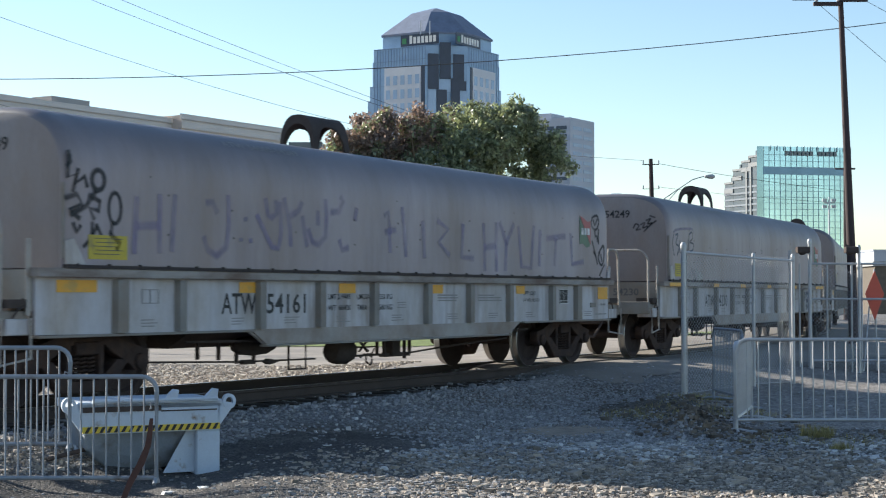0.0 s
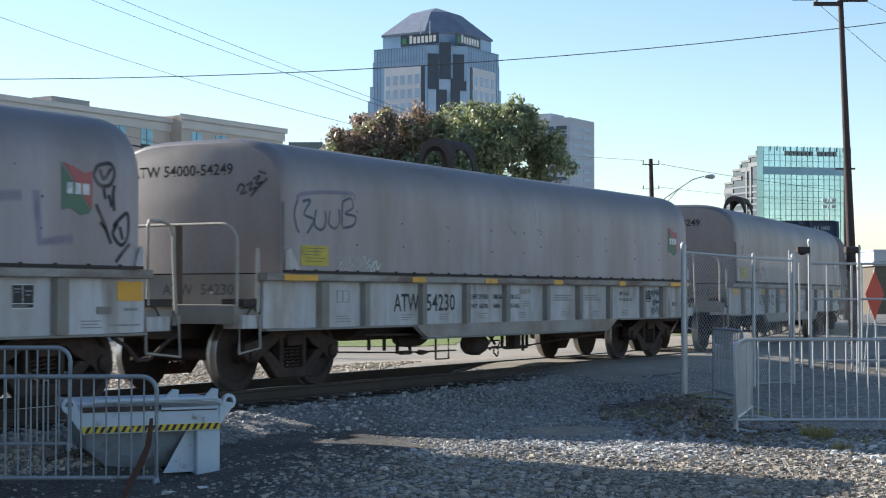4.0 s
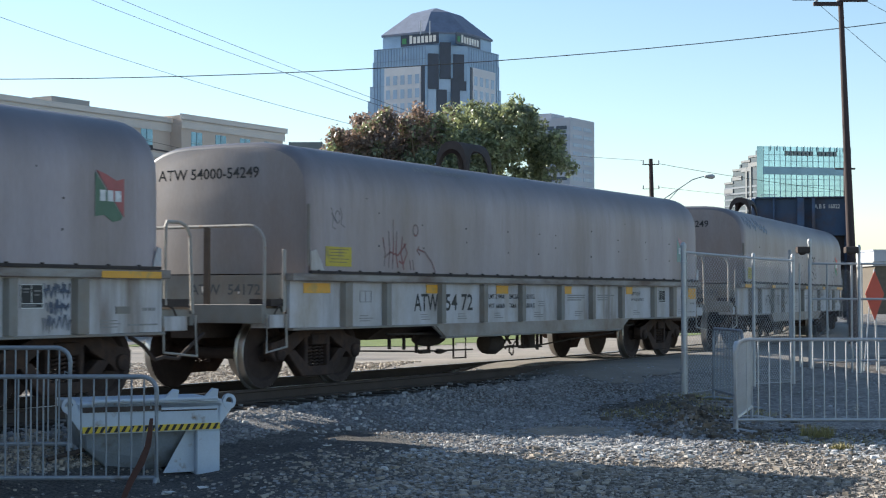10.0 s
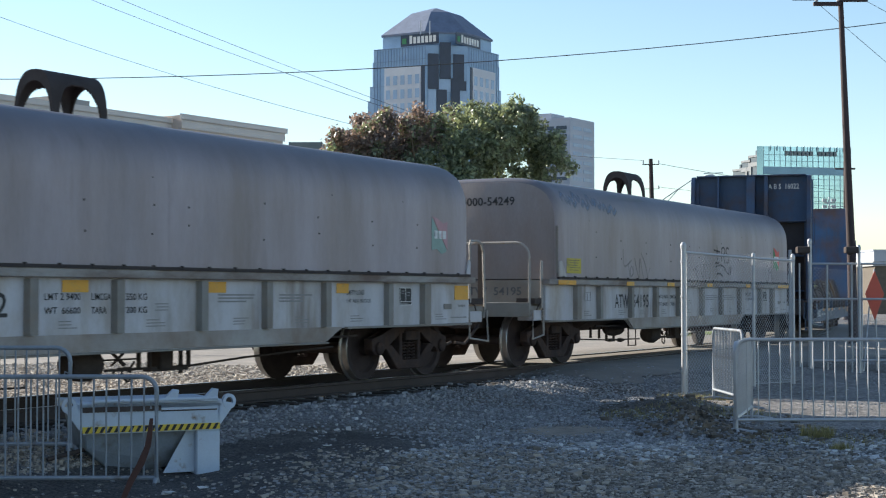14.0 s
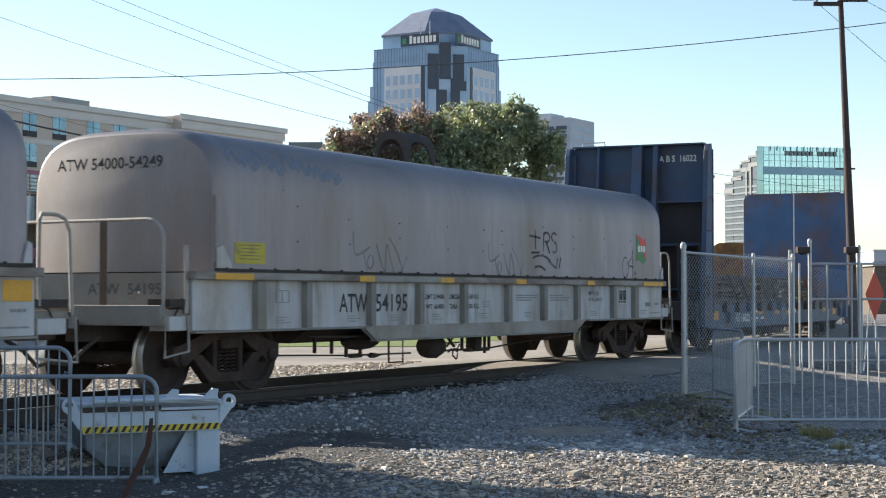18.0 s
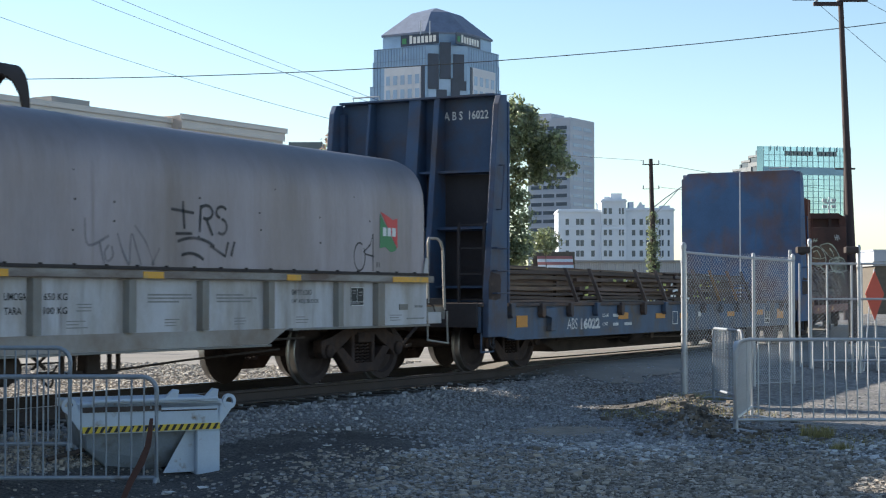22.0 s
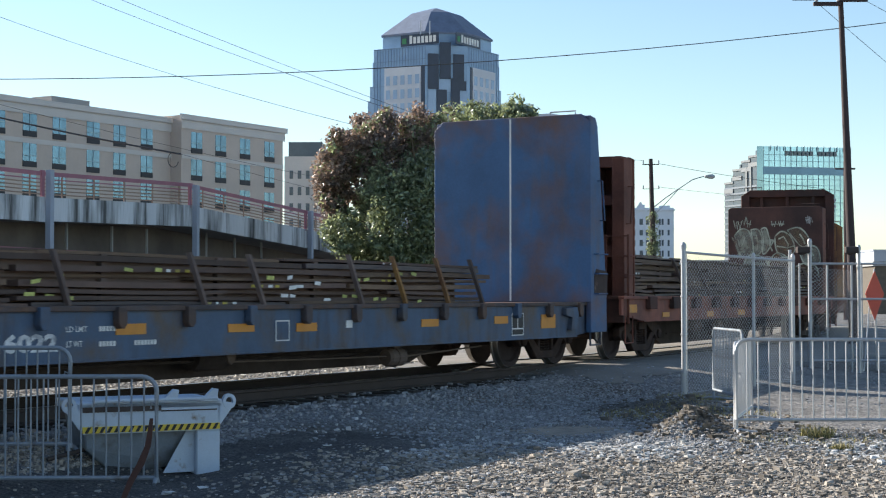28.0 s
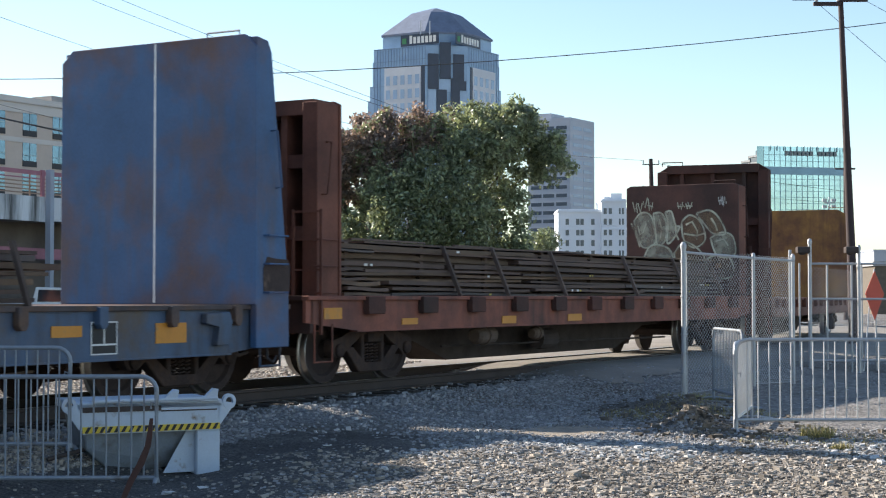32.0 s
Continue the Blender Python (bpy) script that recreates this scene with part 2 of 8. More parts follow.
def sky_toned(m, z0, z1, col, k):
    """The darker sky tone of a rounded top, put into the colour from z0 up to z1, thinner in blotches."""
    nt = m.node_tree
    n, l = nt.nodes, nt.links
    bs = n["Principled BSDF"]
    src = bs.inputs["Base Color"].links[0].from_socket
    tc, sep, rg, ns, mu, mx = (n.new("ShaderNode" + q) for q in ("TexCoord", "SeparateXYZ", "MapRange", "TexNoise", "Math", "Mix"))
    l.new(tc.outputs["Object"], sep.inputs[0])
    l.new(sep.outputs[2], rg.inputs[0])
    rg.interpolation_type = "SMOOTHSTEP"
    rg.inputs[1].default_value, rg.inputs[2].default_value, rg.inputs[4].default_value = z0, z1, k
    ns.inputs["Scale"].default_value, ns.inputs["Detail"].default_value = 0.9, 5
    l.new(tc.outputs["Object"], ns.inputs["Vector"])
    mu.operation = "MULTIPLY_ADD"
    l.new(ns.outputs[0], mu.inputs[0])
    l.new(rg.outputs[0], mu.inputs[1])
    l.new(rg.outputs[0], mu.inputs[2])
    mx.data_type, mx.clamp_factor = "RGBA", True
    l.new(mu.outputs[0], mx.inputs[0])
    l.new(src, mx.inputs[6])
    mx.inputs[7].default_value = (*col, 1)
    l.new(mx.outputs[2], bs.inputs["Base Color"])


def sprayed(m, k):
    """Spray paint that thins out towards the edge of its stroke and in blotches."""
    nt = m.node_tree
    n, l = nt.nodes, nt.links
    bs, out = n["Principled BSDF"], n["Material Output"]
    at, tc, ns, rg, mu, tr, mx = (n.new("ShaderNode" + q) for q in ("Attribute", "TexCoord", "TexNoise", "MapRange", "Math", "BsdfTransparent", "MixShader"))
    at.attribute_name = "cover"
    ns.inputs["Scale"].default_value, ns.inputs["Detail"].default_value = 2.6, 6
    l.new(tc.outputs["Object"], ns.inputs["Vector"])
    l.new(ns.outputs[0], rg.inputs[0])
    rg.inputs[1].default_value, rg.inputs[2].default_value, rg.inputs[3].default_value, rg.inputs[4].default_value = 0.3, 0.65, 0.35 * k, k
    mu.operation = "MULTIPLY"
    l.new(at.outputs["Fac"], mu.inputs[0])
    l.new(rg.outputs[0], mu.inputs[1])
    l.new(mu.outputs[0], mx.inputs[0])
    l.new(tr.outputs[0], mx.inputs[1])
    l.new(bs.outputs[0], mx.inputs[2])
    l.new(mx.outputs[0], out.inputs["Surface"])


# hood crowns coloured darker and bluer, as the sky overhead tones them
sky_toned(M["cover"], 2.45, 3.2, (0.105, 0.105, 0.125), 0.60)
thin(M["leaf"], 0.36, (1.6, 1.55, 1.2))
thin(M["leaf_red"], 0.38, (1.7, 1.5, 1.35))
M["lime"] = mat("dull_lime_paint", (0.42, 0.43, 0.12), 0.7, var=0.3, scale=9, bump=0.0, rnd=0.5)
M["spray_purple"] = mat("faded_purple_spray", (0.225, 0.19, 0.34), 0.6, var=0.2, scale=3, bump=0.0)
M["spray_blue"] = mat("dark_blue_spray", (0.06, 0.085, 0.14), 0.6, var=0.2, scale=3, bump=0.0)
M["spray_sky"] = mat("faded_sky_spray", (0.20, 0.25, 0.34), 0.6, var=0.2, scale=3, bump=0.0)
M["spray_red"] = mat("brick_red_spray", (0.27, 0.088, 0.085), 0.6, var=0.2, scale=3, bump=0.0)
M["spray_grey"] = mat("faded_grey_spray", (0.15, 0.15, 0.17), 0.6, var=0.2, scale=3, bump=0.0)
M["spray_pale"] = mat("pale_green_spray", (0.50, 0.51, 0.41), 0.7, var=0.3, scale=2, bump=0.0, col2=(0.16, 0.10, 0.07), amount=0.25, s2=3.2, sharp=0.12)
M["spray_ochre"] = mat("ochre_spray", (0.37, 0.27, 0.16), 0.7, var=0.3, scale=2, bump=0.0, col2=(0.13, 0.06, 0.04), amount=0.4, s2=2.6, sharp=0.14)
M["ochre"] = mat("ochre_rusted_paint", (0.30, 0.15, 0.04), 0.8, var=0.35, scale=1.4, bump=0.18, col2=(0.13, 0.055, 0.03), amount=0.48, s2=1.2, sharp=0.14, drip=(0.10, 0.045, 0.028), drips=0.9)
M["spray_black"] = mat("black_spray", (0.018, 0.018, 0.022), 0.6, var=0.3, scale=8, bump=0.0)
M["spray_white"] = mat("white_spray", (0.60, 0.60, 0.58), 0.6, var=0.2, scale=8, bump=0.0)
for _key, _k in (("black", 1.0), ("white", 0.75), ("purple", 0.5), ("blue", 0.95), ("sky", 0.7), ("red", 0.85), ("grey", 0.42), ("pale", 1.0), ("ochre", 1.0)):
    sprayed(M["spray_" + _key], _k)
M["dull_red"] = mat("dull_emblem_red", (0.36, 0.09, 0.09), 0.5, var=0.2, scale=5, bump=0.0)
M["dull_green"] = mat("dull_emblem_green", (0.07, 0.14, 0.09), 0.5, var=0.2, scale=5, bump=0.0)


# ---- mesh helpers ----
def smooth(a, b, x):
    t = np.clip((x - a) / (b - a), 0.0, 1.0)
    return t * t * (3 - 2 * t)


def box(bm, x0, x1, y0, y1, z0, z1):
    v = [bm.verts.new(p) for p in ((x0, y0, z0), (x1, y0, z0), (x1, y1, z0), (x0, y1, z0), (x0, y0, z1), (x1, y0, z1), (x1, y1, z1), (x0, y1, z1))]
    for f in ((0, 3, 2, 1), (4, 5, 6, 7), (0, 1, 5, 4), (1, 2, 6, 5), (2, 3, 7, 6), (3, 0, 4, 7)):
        bm.faces.new([v[i] for i in f])
    return bm


def boxes(*bs):
    bm = bmesh.new()
    for b in bs:
        box(bm, *b)
    return bm


def bevelled(bm, w=0.01, seg=1):
    bmesh.ops.bevel(bm, geom=list(bm.edges), offset=w, segments=seg, affect="EDGES", profile=0.6)
    return bm


def prism(bm, pts, axis, a, b):
    """The polygon pts, pushed from a to b along the axis; its own plane takes the other two axes in order."""
    def at(p, h):
        c = list(p)
        c.insert("xyz".index(axis), h)
        return c
    lo, hi = [bm.verts.new(at(p, a)) for p in pts], [bm.verts.new(at(p, b)) for p in pts]
    k = len(pts)
    bm.faces.new(lo[::-1])
    bm.faces.new(hi)
    for i in range(k):
        bm.faces.new((lo[i], lo[(i + 1) % k], hi[(i + 1) % k], hi[i]))
    return bm


def tube(bm, path, r, n=8, cap=True):
    path = [Vector(p) for p in path]
    rings = []
    for i, p in enumerate(path):
        d = (path[min(i + 1, len(path) - 1)] - path[max(i - 1, 0)]).normalized()
        q = d.to_track_quat("Z", "Y")
        rr = r[i] if isinstance(r, (list, tuple)) else r
        rings.append([bm.verts.new(p + q @ Vector((rr * math.cos(2 * math.pi * j / n), rr * math.sin(2 * math.pi * j / n), 0))) for j in range(n)])
    for a, b in zip(rings, rings[1:]):
        for j in range(n):
            bm.faces.new((a[j], a[(j + 1) % n], b[(j + 1) % n], b[j]))
    if cap:
        bm.faces.new(rings[0][::-1])
        bm.faces.new(rings[-1])
    return bm


def lathe(bm, prof, axis="y", n=24):
    """prof: (radius, offset along the axis)."""
    rings = []
    for r, o in prof:
        ring = []
        for j in range(n):
            c, s = r * math.cos(2 * math.pi * j / n), r * math.sin(2 * math.pi * j / n)
            ring.append(bm.verts.new({"y": (c, o, s), "z": (c, s, o), "x": (o, c, s)}[axis]))
        rings.append(ring)
    for a, b in zip(rings, rings[1:]):
        for j in range(n):
            bm.faces.new((a[j], a[(j + 1) % n], b[(j + 1) % n], b[j]))
    return bm


def mesh_of(name, bm, material, fix=True, shade=False):
    if fix:
        bmesh.ops.recalc_face_normals(bm, faces=list(bm.faces))
    me = bpy.data.meshes.new(name)
    bm.to_mesh(me)
    bm.free()
    me.materials.append(material)
    if shade:
        me.shade_smooth()
        me.set_sharp_from_angle(angle=radians(35))
    return me


def part(name, bm, material, parent, label="", shade=False, at=None):
    ob = new(name, bm if isinstance(bm, bpy.types.Mesh) else mesh_of(name, bm, material, shade=shade))
    ob.parent = parent
    if at is not None:
        ob.matrix_basis = at
    return tagged(ob, label)


def thing(name, label, category, m=None, group="", kind=""):
    ob = new(name)
    ob.empty_display_size = 0.2
    if m is not None:
        ob.matrix_basis = m
    return tagged(ob, label, category, group, kind)


def solid(name, bm, material, label, category="", kind="", m=None, shade=False, group=""):
    ob = new(name, mesh_of(name, bm, material, shade=shade))
    if m is not None:
        ob.matrix_basis = m
    return tagged(ob, label, category, group, kind)


def lettering(name, words, x0, x1, z0, z1, y, material, parent, label="", shear=0.0, weight=0.012):
    """Words in the built-in font on an upright face that looks towards -y, fitted into x0..x1 and z0..z1."""
    cu = bpy.data.curves.new(name, "FONT")
    cu.body, cu.extrude, cu.resolution_u, cu.offset = words, 0.0, 2, weight
    tmp = new(name, cu)
    bpy.context.view_layer.update()
    me = bpy.data.meshes.new_from_object(tmp.evaluated_get(bpy.context.evaluated_depsgraph_get()))
    bpy.data.objects.remove(tmp)
    co = np.zeros(len(me.vertices) * 3, dtype=np.float32)
    me.vertices.foreach_get("co", co)
    co = co.reshape(-1, 3)
    a, b = co.min(0), co.max(0)
    u, v = (co[:, 0] - a[0]) / (b[0] - a[0]), (co[:, 1] - a[1]) / (b[1] - a[1])
    co = np.stack([x0 + (x1 - x0) * u, np.full(len(u), y), z0 + (z1 - z0) * v + shear * (x1 - x0) * u], -1)
    me.vertices.foreach_set("co", co.astype(np.float32).ravel())
    me.materials.clear()
    me.materials.append(material)
    ob = new(name, me)
    ob.parent = parent
    return tagged(ob, label, kind="stuff" if name in ("data_lettering", "end_lettering", "hood_print") else "")


def ribbon(bm, pts, w, y):
    """A sprayed stroke on an upright face that looks towards -y, thin at its rims."""
    lay = bm.verts.layers.float.get("cover") or bm.verts.layers.float.new("cover")
    pts = [Vector((p[0], p[1])) for p in pts]
    rows = []
    for i, p in enumerate(pts):
        d = (pts[min(i + 1, len(pts) - 1)] - pts[max(i - 1, 0)]).normalized()
        q = Vector((-d.y, d.x)) * w
        row = []
        for k, c in ((0.75, 0.0), (0.28, 1.0), (-0.28, 1.0), (-0.75, 0.0)):
            v = bm.verts.new((p.x + q.x * k, y, p.y + q.y * k))
            v[lay] = c
            row.append(v)
        rows.append(row)
    for a, b in zip(rows, rows[1:]):
        for k in range(3):
            bm.faces.new((a[k], a[k + 1], b[k + 1], b[k]))
    return bm


def curl(cx, cz, rx, rz, a0, a1, n=10):
    return [(cx + rx * math.cos(radians(a0 + (a1 - a0) * i / n)), cz + rz * math.sin(radians(a0 + (a1 - a0) * i / n))) for i in range(n + 1)]


def flow(pts, n=5):
    """A soft curve through a stroke's points."""
    q = [Vector(p) for p in [pts[0]] + list(pts) + [pts[-1]]]
    out = []
    for p0, p1, p2, p3 in zip(q, q[1:], q[2:], q[3:]):
        for j in range(n):
            t = j / n
            out.append(tuple(0.5 * (2 * p1 + (p2 - p0) * t + (2 * p0 - 5 * p1 + 4 * p2 - p3) * t * t + (3 * p1 - p0 - 3 * p2 + p3) * t ** 3)))
    return out + [tuple(q[-1])]


# ---- the track: straight past the camera, then a curve away to the left ----
ANG, D0, CURV, U0 = 0.518945, 26.46991, 0.009949, 5.617
UMAX = 75.0   # the curve straightens again out here


def track(u):
    """Centre of the track and its heading at u metres along it."""
    d = Vector((math.sin(ANG), math.cos(ANG)))
    p = Vector((0.0, D0)) + d * min(u, U0)
    h = ANG
    if u > U0:
        w = min(u, UMAX) - U0
        h = ANG - CURV * w
        p = p + Vector(((math.cos(h) - math.cos(ANG)) / CURV, (math.sin(ANG) - math.sin(h)) / CURV))
        if u > UMAX:
            p = p + Vector((math.sin(h), math.cos(h))) * (u - UMAX)
    return p, h


def track_coords(x, y):
    """Distance towards the camera from the track's centre, and the way along it, for arrays."""
    sx, sy = math.sin(ANG), math.cos(ANG)
    u = x * sx + (y - D0) * sy
    n = x * sy - (y - D0) * sx
    px, py = U0 * sx, D0 + U0 * sy
    R = 1 / CURV
    cx, cy = px - R * sy, py + R * sx
    r = np.hypot(x - cx, y - cy)
    n2 = r - R
    u2 = U0 + R * (np.arctan2(y - cy, x - cx) - math.atan2(py - cy, px - cx))
    far = (u > U0) & (u2 > 0) & (u2 < 110)
    return np.where(far, n2, n), np.where(far, u2, u)


def lump(x, y, s, seed=0.0):
    return 0.5 * (np.sin(x * 1.7 * s + seed) * np.cos(y * 1.3 * s - seed * 1.7) + np.sin((x + y) * 0.9 * s + seed * 2.3) * np.cos((x - 0.6 * y) * 1.1 * s))


def ground_z(x, y):
    x, y = np.asarray(x, float), np.asarray(y, float)
    n, u = track_coords(x, y)
    near = -0.40 - 0.17 * smooth(22, 15, y) * smooth(-1.2, -2.8, x) + 0.20 * smooth(3, 18, u)
    base = np.where(n > 0, near, -0.22)
    a = np.abs(n)
    bed = -0.20 + (base + 0.20) * smooth(1.5, 3.4, a)
    flat = -0.035 + (base + 0.035) * smooth(1.8, 6.0, a)
    c = smooth(0.0, 3.5, u) * smooth(60, 40, u)
    z = bed * (1 - c) + flat * c
    z = z + 0.018 * lump(x, y, 2.2, 1.0) * smooth(2.2, 4, a) * (n > 0)
    # the low spill of earth below the fence's end post, and the heap of clods by the barrier's foot
    z = z + 0.17 * np.exp(-(((x - 3.35) / 0.55) ** 2 + ((y - 22.6) / 1.2) ** 2))
    h = np.exp(-(((x - 3.02) / 0.30) ** 2 + ((y - 19.1) / 0.42) ** 2)) + 0.55 * np.exp(-(((x - 2.80) / 0.25) ** 2 + ((y - 18.6) / 0.4) ** 2))
    z = z + h * (0.24 + 0.07 * lump(x, y, 7.0, 2.0) + 0.03 * lump(x, y, 15.0, 1.0))
    return np.where(np.hypot(x, y) > 160, -0.25, z)


def gz(x, y):
    return float(ground_z(x, y))


# ---- ground ----
def axis_steps(*spans):
    out = []
    for a, b, step in spans:
        out += list(np.arange(a, b - 1e-6, step))
    return np.array(out + [spans[-1][1]])


GX = axis_steps((-2500, -300, 550), (-300, -60, 60), (-60, -16, 4), (-16, -6, 0.5), (-6, 7, 0.13), (7, 18, 0.5), (18, 60, 6), (60, 300, 60), (300, 2500, 550))
GY = axis_steps((-600, -20, 145), (-20, 12, 4), (12, 30, 0.14), (30, 46, 0.4), (46, 80, 2), (80, 200, 20), (200, 4500, 860))


def sheet(name, keep, lift, material, label, category=""):
    X, Y = np.meshgrid(GX, GY)
    Z = ground_z(X, Y) + lift
    nx, ny = len(GX), len(GY)
    idx = np.arange(nx * ny).reshape(ny, nx)
    quads = np.stack([idx[:-1, :-1], idx[:-1, 1:], idx[1:, 1:], idx[1:, :-1]], -1)
    cx, cy = (X[:-1, :-1] + X[1:, 1:]) / 2, (Y[:-1, :-1] + Y[1:, 1:]) / 2
    quads = quads[keep(cx, cy)] if keep else quads.reshape(-1, 4)
    used, inv = np.unique(quads, return_inverse=True)
    co = np.stack([X.ravel()[used], Y.ravel()[used], Z.ravel()[used]], -1)
    me = bpy.data.meshes.new(name)
    me.from_pydata(co.tolist(), [], inv.reshape(-1, 4).tolist())
    me.materials.append(material)
    me.shade_smooth()
    return tagged(new(name, me), label, category, "", "structure")


def road_zone(x, y):
    n, u = track_coords(x, y)
    wob = 0.25 * lump(x, y, 1.4, 3.0) + 0.22 * lump(x, y, 4.3, 1.0)
    crossing = (u > np.where(n > -2.2, 1.2, 3.0) + wob) & (u < 60) & (n < 2.6 + 0.12 * np.clip(u, 0, 14) + wob) & (np.abs(n) > 0.0)
    far = (n < -11.0 + wob) & (u > -80) & (y < 78)
    return (crossing | far) & (np.hypot(x, y) < 150)


def grass_zone(x, y):
    n = track_coords(x, y)[0]
    return ((y > 44.5) & (y < 74) & (x > -9) & (x < 3.5 + 0.4 * lump(x, y, 1.0)) & (n < -9)) | ((y > 50.5) & (y < 58) & (x > 8.2) & (x < 12.5) & (n < -3))


sheet("ground", None, 0.0, M["gravel"], "grey crushed-stone yard with worn earth")
sheet("road", lambda x, y: road_zone(x, y) & ~grass_zone(x, y), 0.014, M["asphalt"], "worn grey asphalt road over the crossing")
sheet("dirt_patch", lambda x, y: np.exp(-(((x - 1.55) / 0.72) ** 2 + ((y - 18.9) / 0.8) ** 2)) > 0.4 + 0.18 * lump(x, y, 5.0), 0.007, M["sand"], "bare tan sandy patch in the gravel", "dirt")
sheet("dirt_lot", lambda x, y: (x > 3.8 + 0.15 * lump(x, y, 4.0)) & (x < 14) & (y > 19.2 + 0.2 * lump(x, y, 3.0)) & (y < 31) & ~road_zone(x, y), 0.007, M["lot"], "flat grey-beige packed dirt behind the barriers", "dirt")
def muddy(x, y):
    w = 0.45 * lump(x, y, 1.6, 4.0) + 0.25 * lump(x, y, 4.1, 2.0)
    return (x < -0.35 + w) & (y < 18.4 + w) & (y > 11) & (x > -9) & (track_coords(x, y)[0] > 2.6)


def weedy(x, y):
    """Dark stony soil round the heap of earth and along the foot of the barriers."""
    w = 0.35 * lump(x, y, 2.1, 1.0) + 0.2 * lump(x, y, 5.3, 3.0)
    return ((x > 3.0 + w) & (x < 8) & (y > 15.9 + w) & (y < 19.4 + 0.3 * w)) | ((x > 2.3 + w + 0.05 * (22 - y)) & (x < 4.6) & (y >= 18.6) & (y < 23.6 + w))


sheet("soil_patch", weedy, 0.0055, M["soil"], "dark stony soil with dead weeds by the barriers", "dirt")
sheet("earth_patch", muddy, 0.006, M["mud"], "dark brown damp earth round the bin", "dirt")
sheet("grass_verge", grass_zone, 0.03, M["grass"], "green grass verge beyond the road", "grass")


def stones(name, count, seed, area, keep, size, material, label, blocky=False, spread=0.38):
    rng = np.random.default_rng(seed)
    x, y = rng.uniform(area[0], area[1], count), rng.uniform(area[2], area[3], count)
    ok = keep(x, y)
    x, y = x[ok], y[ok]
    k = len(x)
    z = ground_z(x, y)
    oct_v = np.array([(1, 0, 0), (-1, 0, 0), (0, 1, 0), (0, -1, 0), (0, 0, 1), (0, 0, -1)], float)
    oct_f = np.array([(0, 2, 4), (2, 1, 4), (1, 3, 4), (3, 0, 4), (2, 0, 5), (1, 2, 5), (3, 1, 5), (0, 3, 5)])
    if blocky:
        oct_v = np.array([(x, y, z) for x in (-0.7, 0.7) for y in (-0.7, 0.7) for z in (-0.7, 0.7)], float)
        oct_f = np.array([(0, 1, 3), (0, 3, 2), (4, 6, 7), (4, 7, 5), (0, 4, 5), (0, 5, 1), (2, 3, 7), (2, 7, 6), (0, 2, 6), (0, 6, 4), (1, 5, 7), (1, 7, 3)])
    m = len(oct_v)
    s = size * rng.lognormal(0, spread, k)
    v = oct_v[None] * (s[:, None, None] * rng.uniform(0.65, 1.25, (k, m, 1)))
    v = v * rng.uniform(0.7, 1.3, (k, 1, 3)) + rng.uniform(-0.25, 0.25, (k, m, 3)) * s[:, None, None]
    v[..., 2] *= 0.75
    a = rng.uniform(0, 6.28, k)
    c, q = np.cos(a)[:, None], np.sin(a)[:, None]
    v = np.stack([v[..., 0] * c - v[..., 1] * q, v[..., 0] * q + v[..., 1] * c, v[..., 2]], -1)
    v = v + np.stack([x, y, z + 0.25 * s], -1)[:, None]
    f = oct_f[None] + m * np.arange(k)[:, None, None]
    me = bpy.data.meshes.new(name)
    me.from_pydata(v.reshape(-1, 3).tolist(), [], f.reshape(-1, 3).tolist())
    me.materials.append(material)
    return tagged(new(name, me), label, "gravel", "", "stuff")


def in_yard(x, y):
    n, u = track_coords(x, y)
    spill = (u < 7) & (n > 1.5) & (np.random.default_rng(6).uniform(0, 1, len(x)) < np.clip(0.75 - 0.13 * u, 0.05, 0.6))
    return (n > 1.35) & (~road_zone(x, y) | spill) & (np.abs(x) < y * 0.30 + 0.6)


def in_yard_thin(x, y):
    r = np.random.default_rng(5).uniform(0, 1, len(x))
    worn = 0.25 + 0.7 * lump(x, y, 0.55, 2.0) + 0.25 * lump(x, y, 2.1, 5.0)
    mid = smooth(-0.3, 1.2, x) * smooth(15.0, 16.6, y + 0.25 * lump(x, y, 1.3))
    path = smooth(15.6, 14.4, y - 0.12 * x) * smooth(-0.6, 1.4, x + 0.5 * lump(x, y, 1.2))
    lot = smooth(3.5, 4.1, x + 0.2 * lump(x, y, 2.0)) * smooth(18.6, 19.4, y)
    bare = np.exp(-(((x - 1.55) / 0.62) ** 2 + ((y - 18.9) / 0.7) ** 2))
    k = (0.10 + 1.2 * worn + 0.55 * mid) * (1 - 0.75 * path) * (1 - 0.96 * lot) * (1 - 1.5 * bare) * np.clip(1.25 - (y - 14) / 26, 0.3, 1) * np.where(muddy(x, y), 0.10 + 0.5 * smooth(-2.2, -0.3, x), np.where(weedy(x, y), 0.8, 1.0))
    return in_yard(x, y) & (r < np.clip(k, 0.02, 1.0))


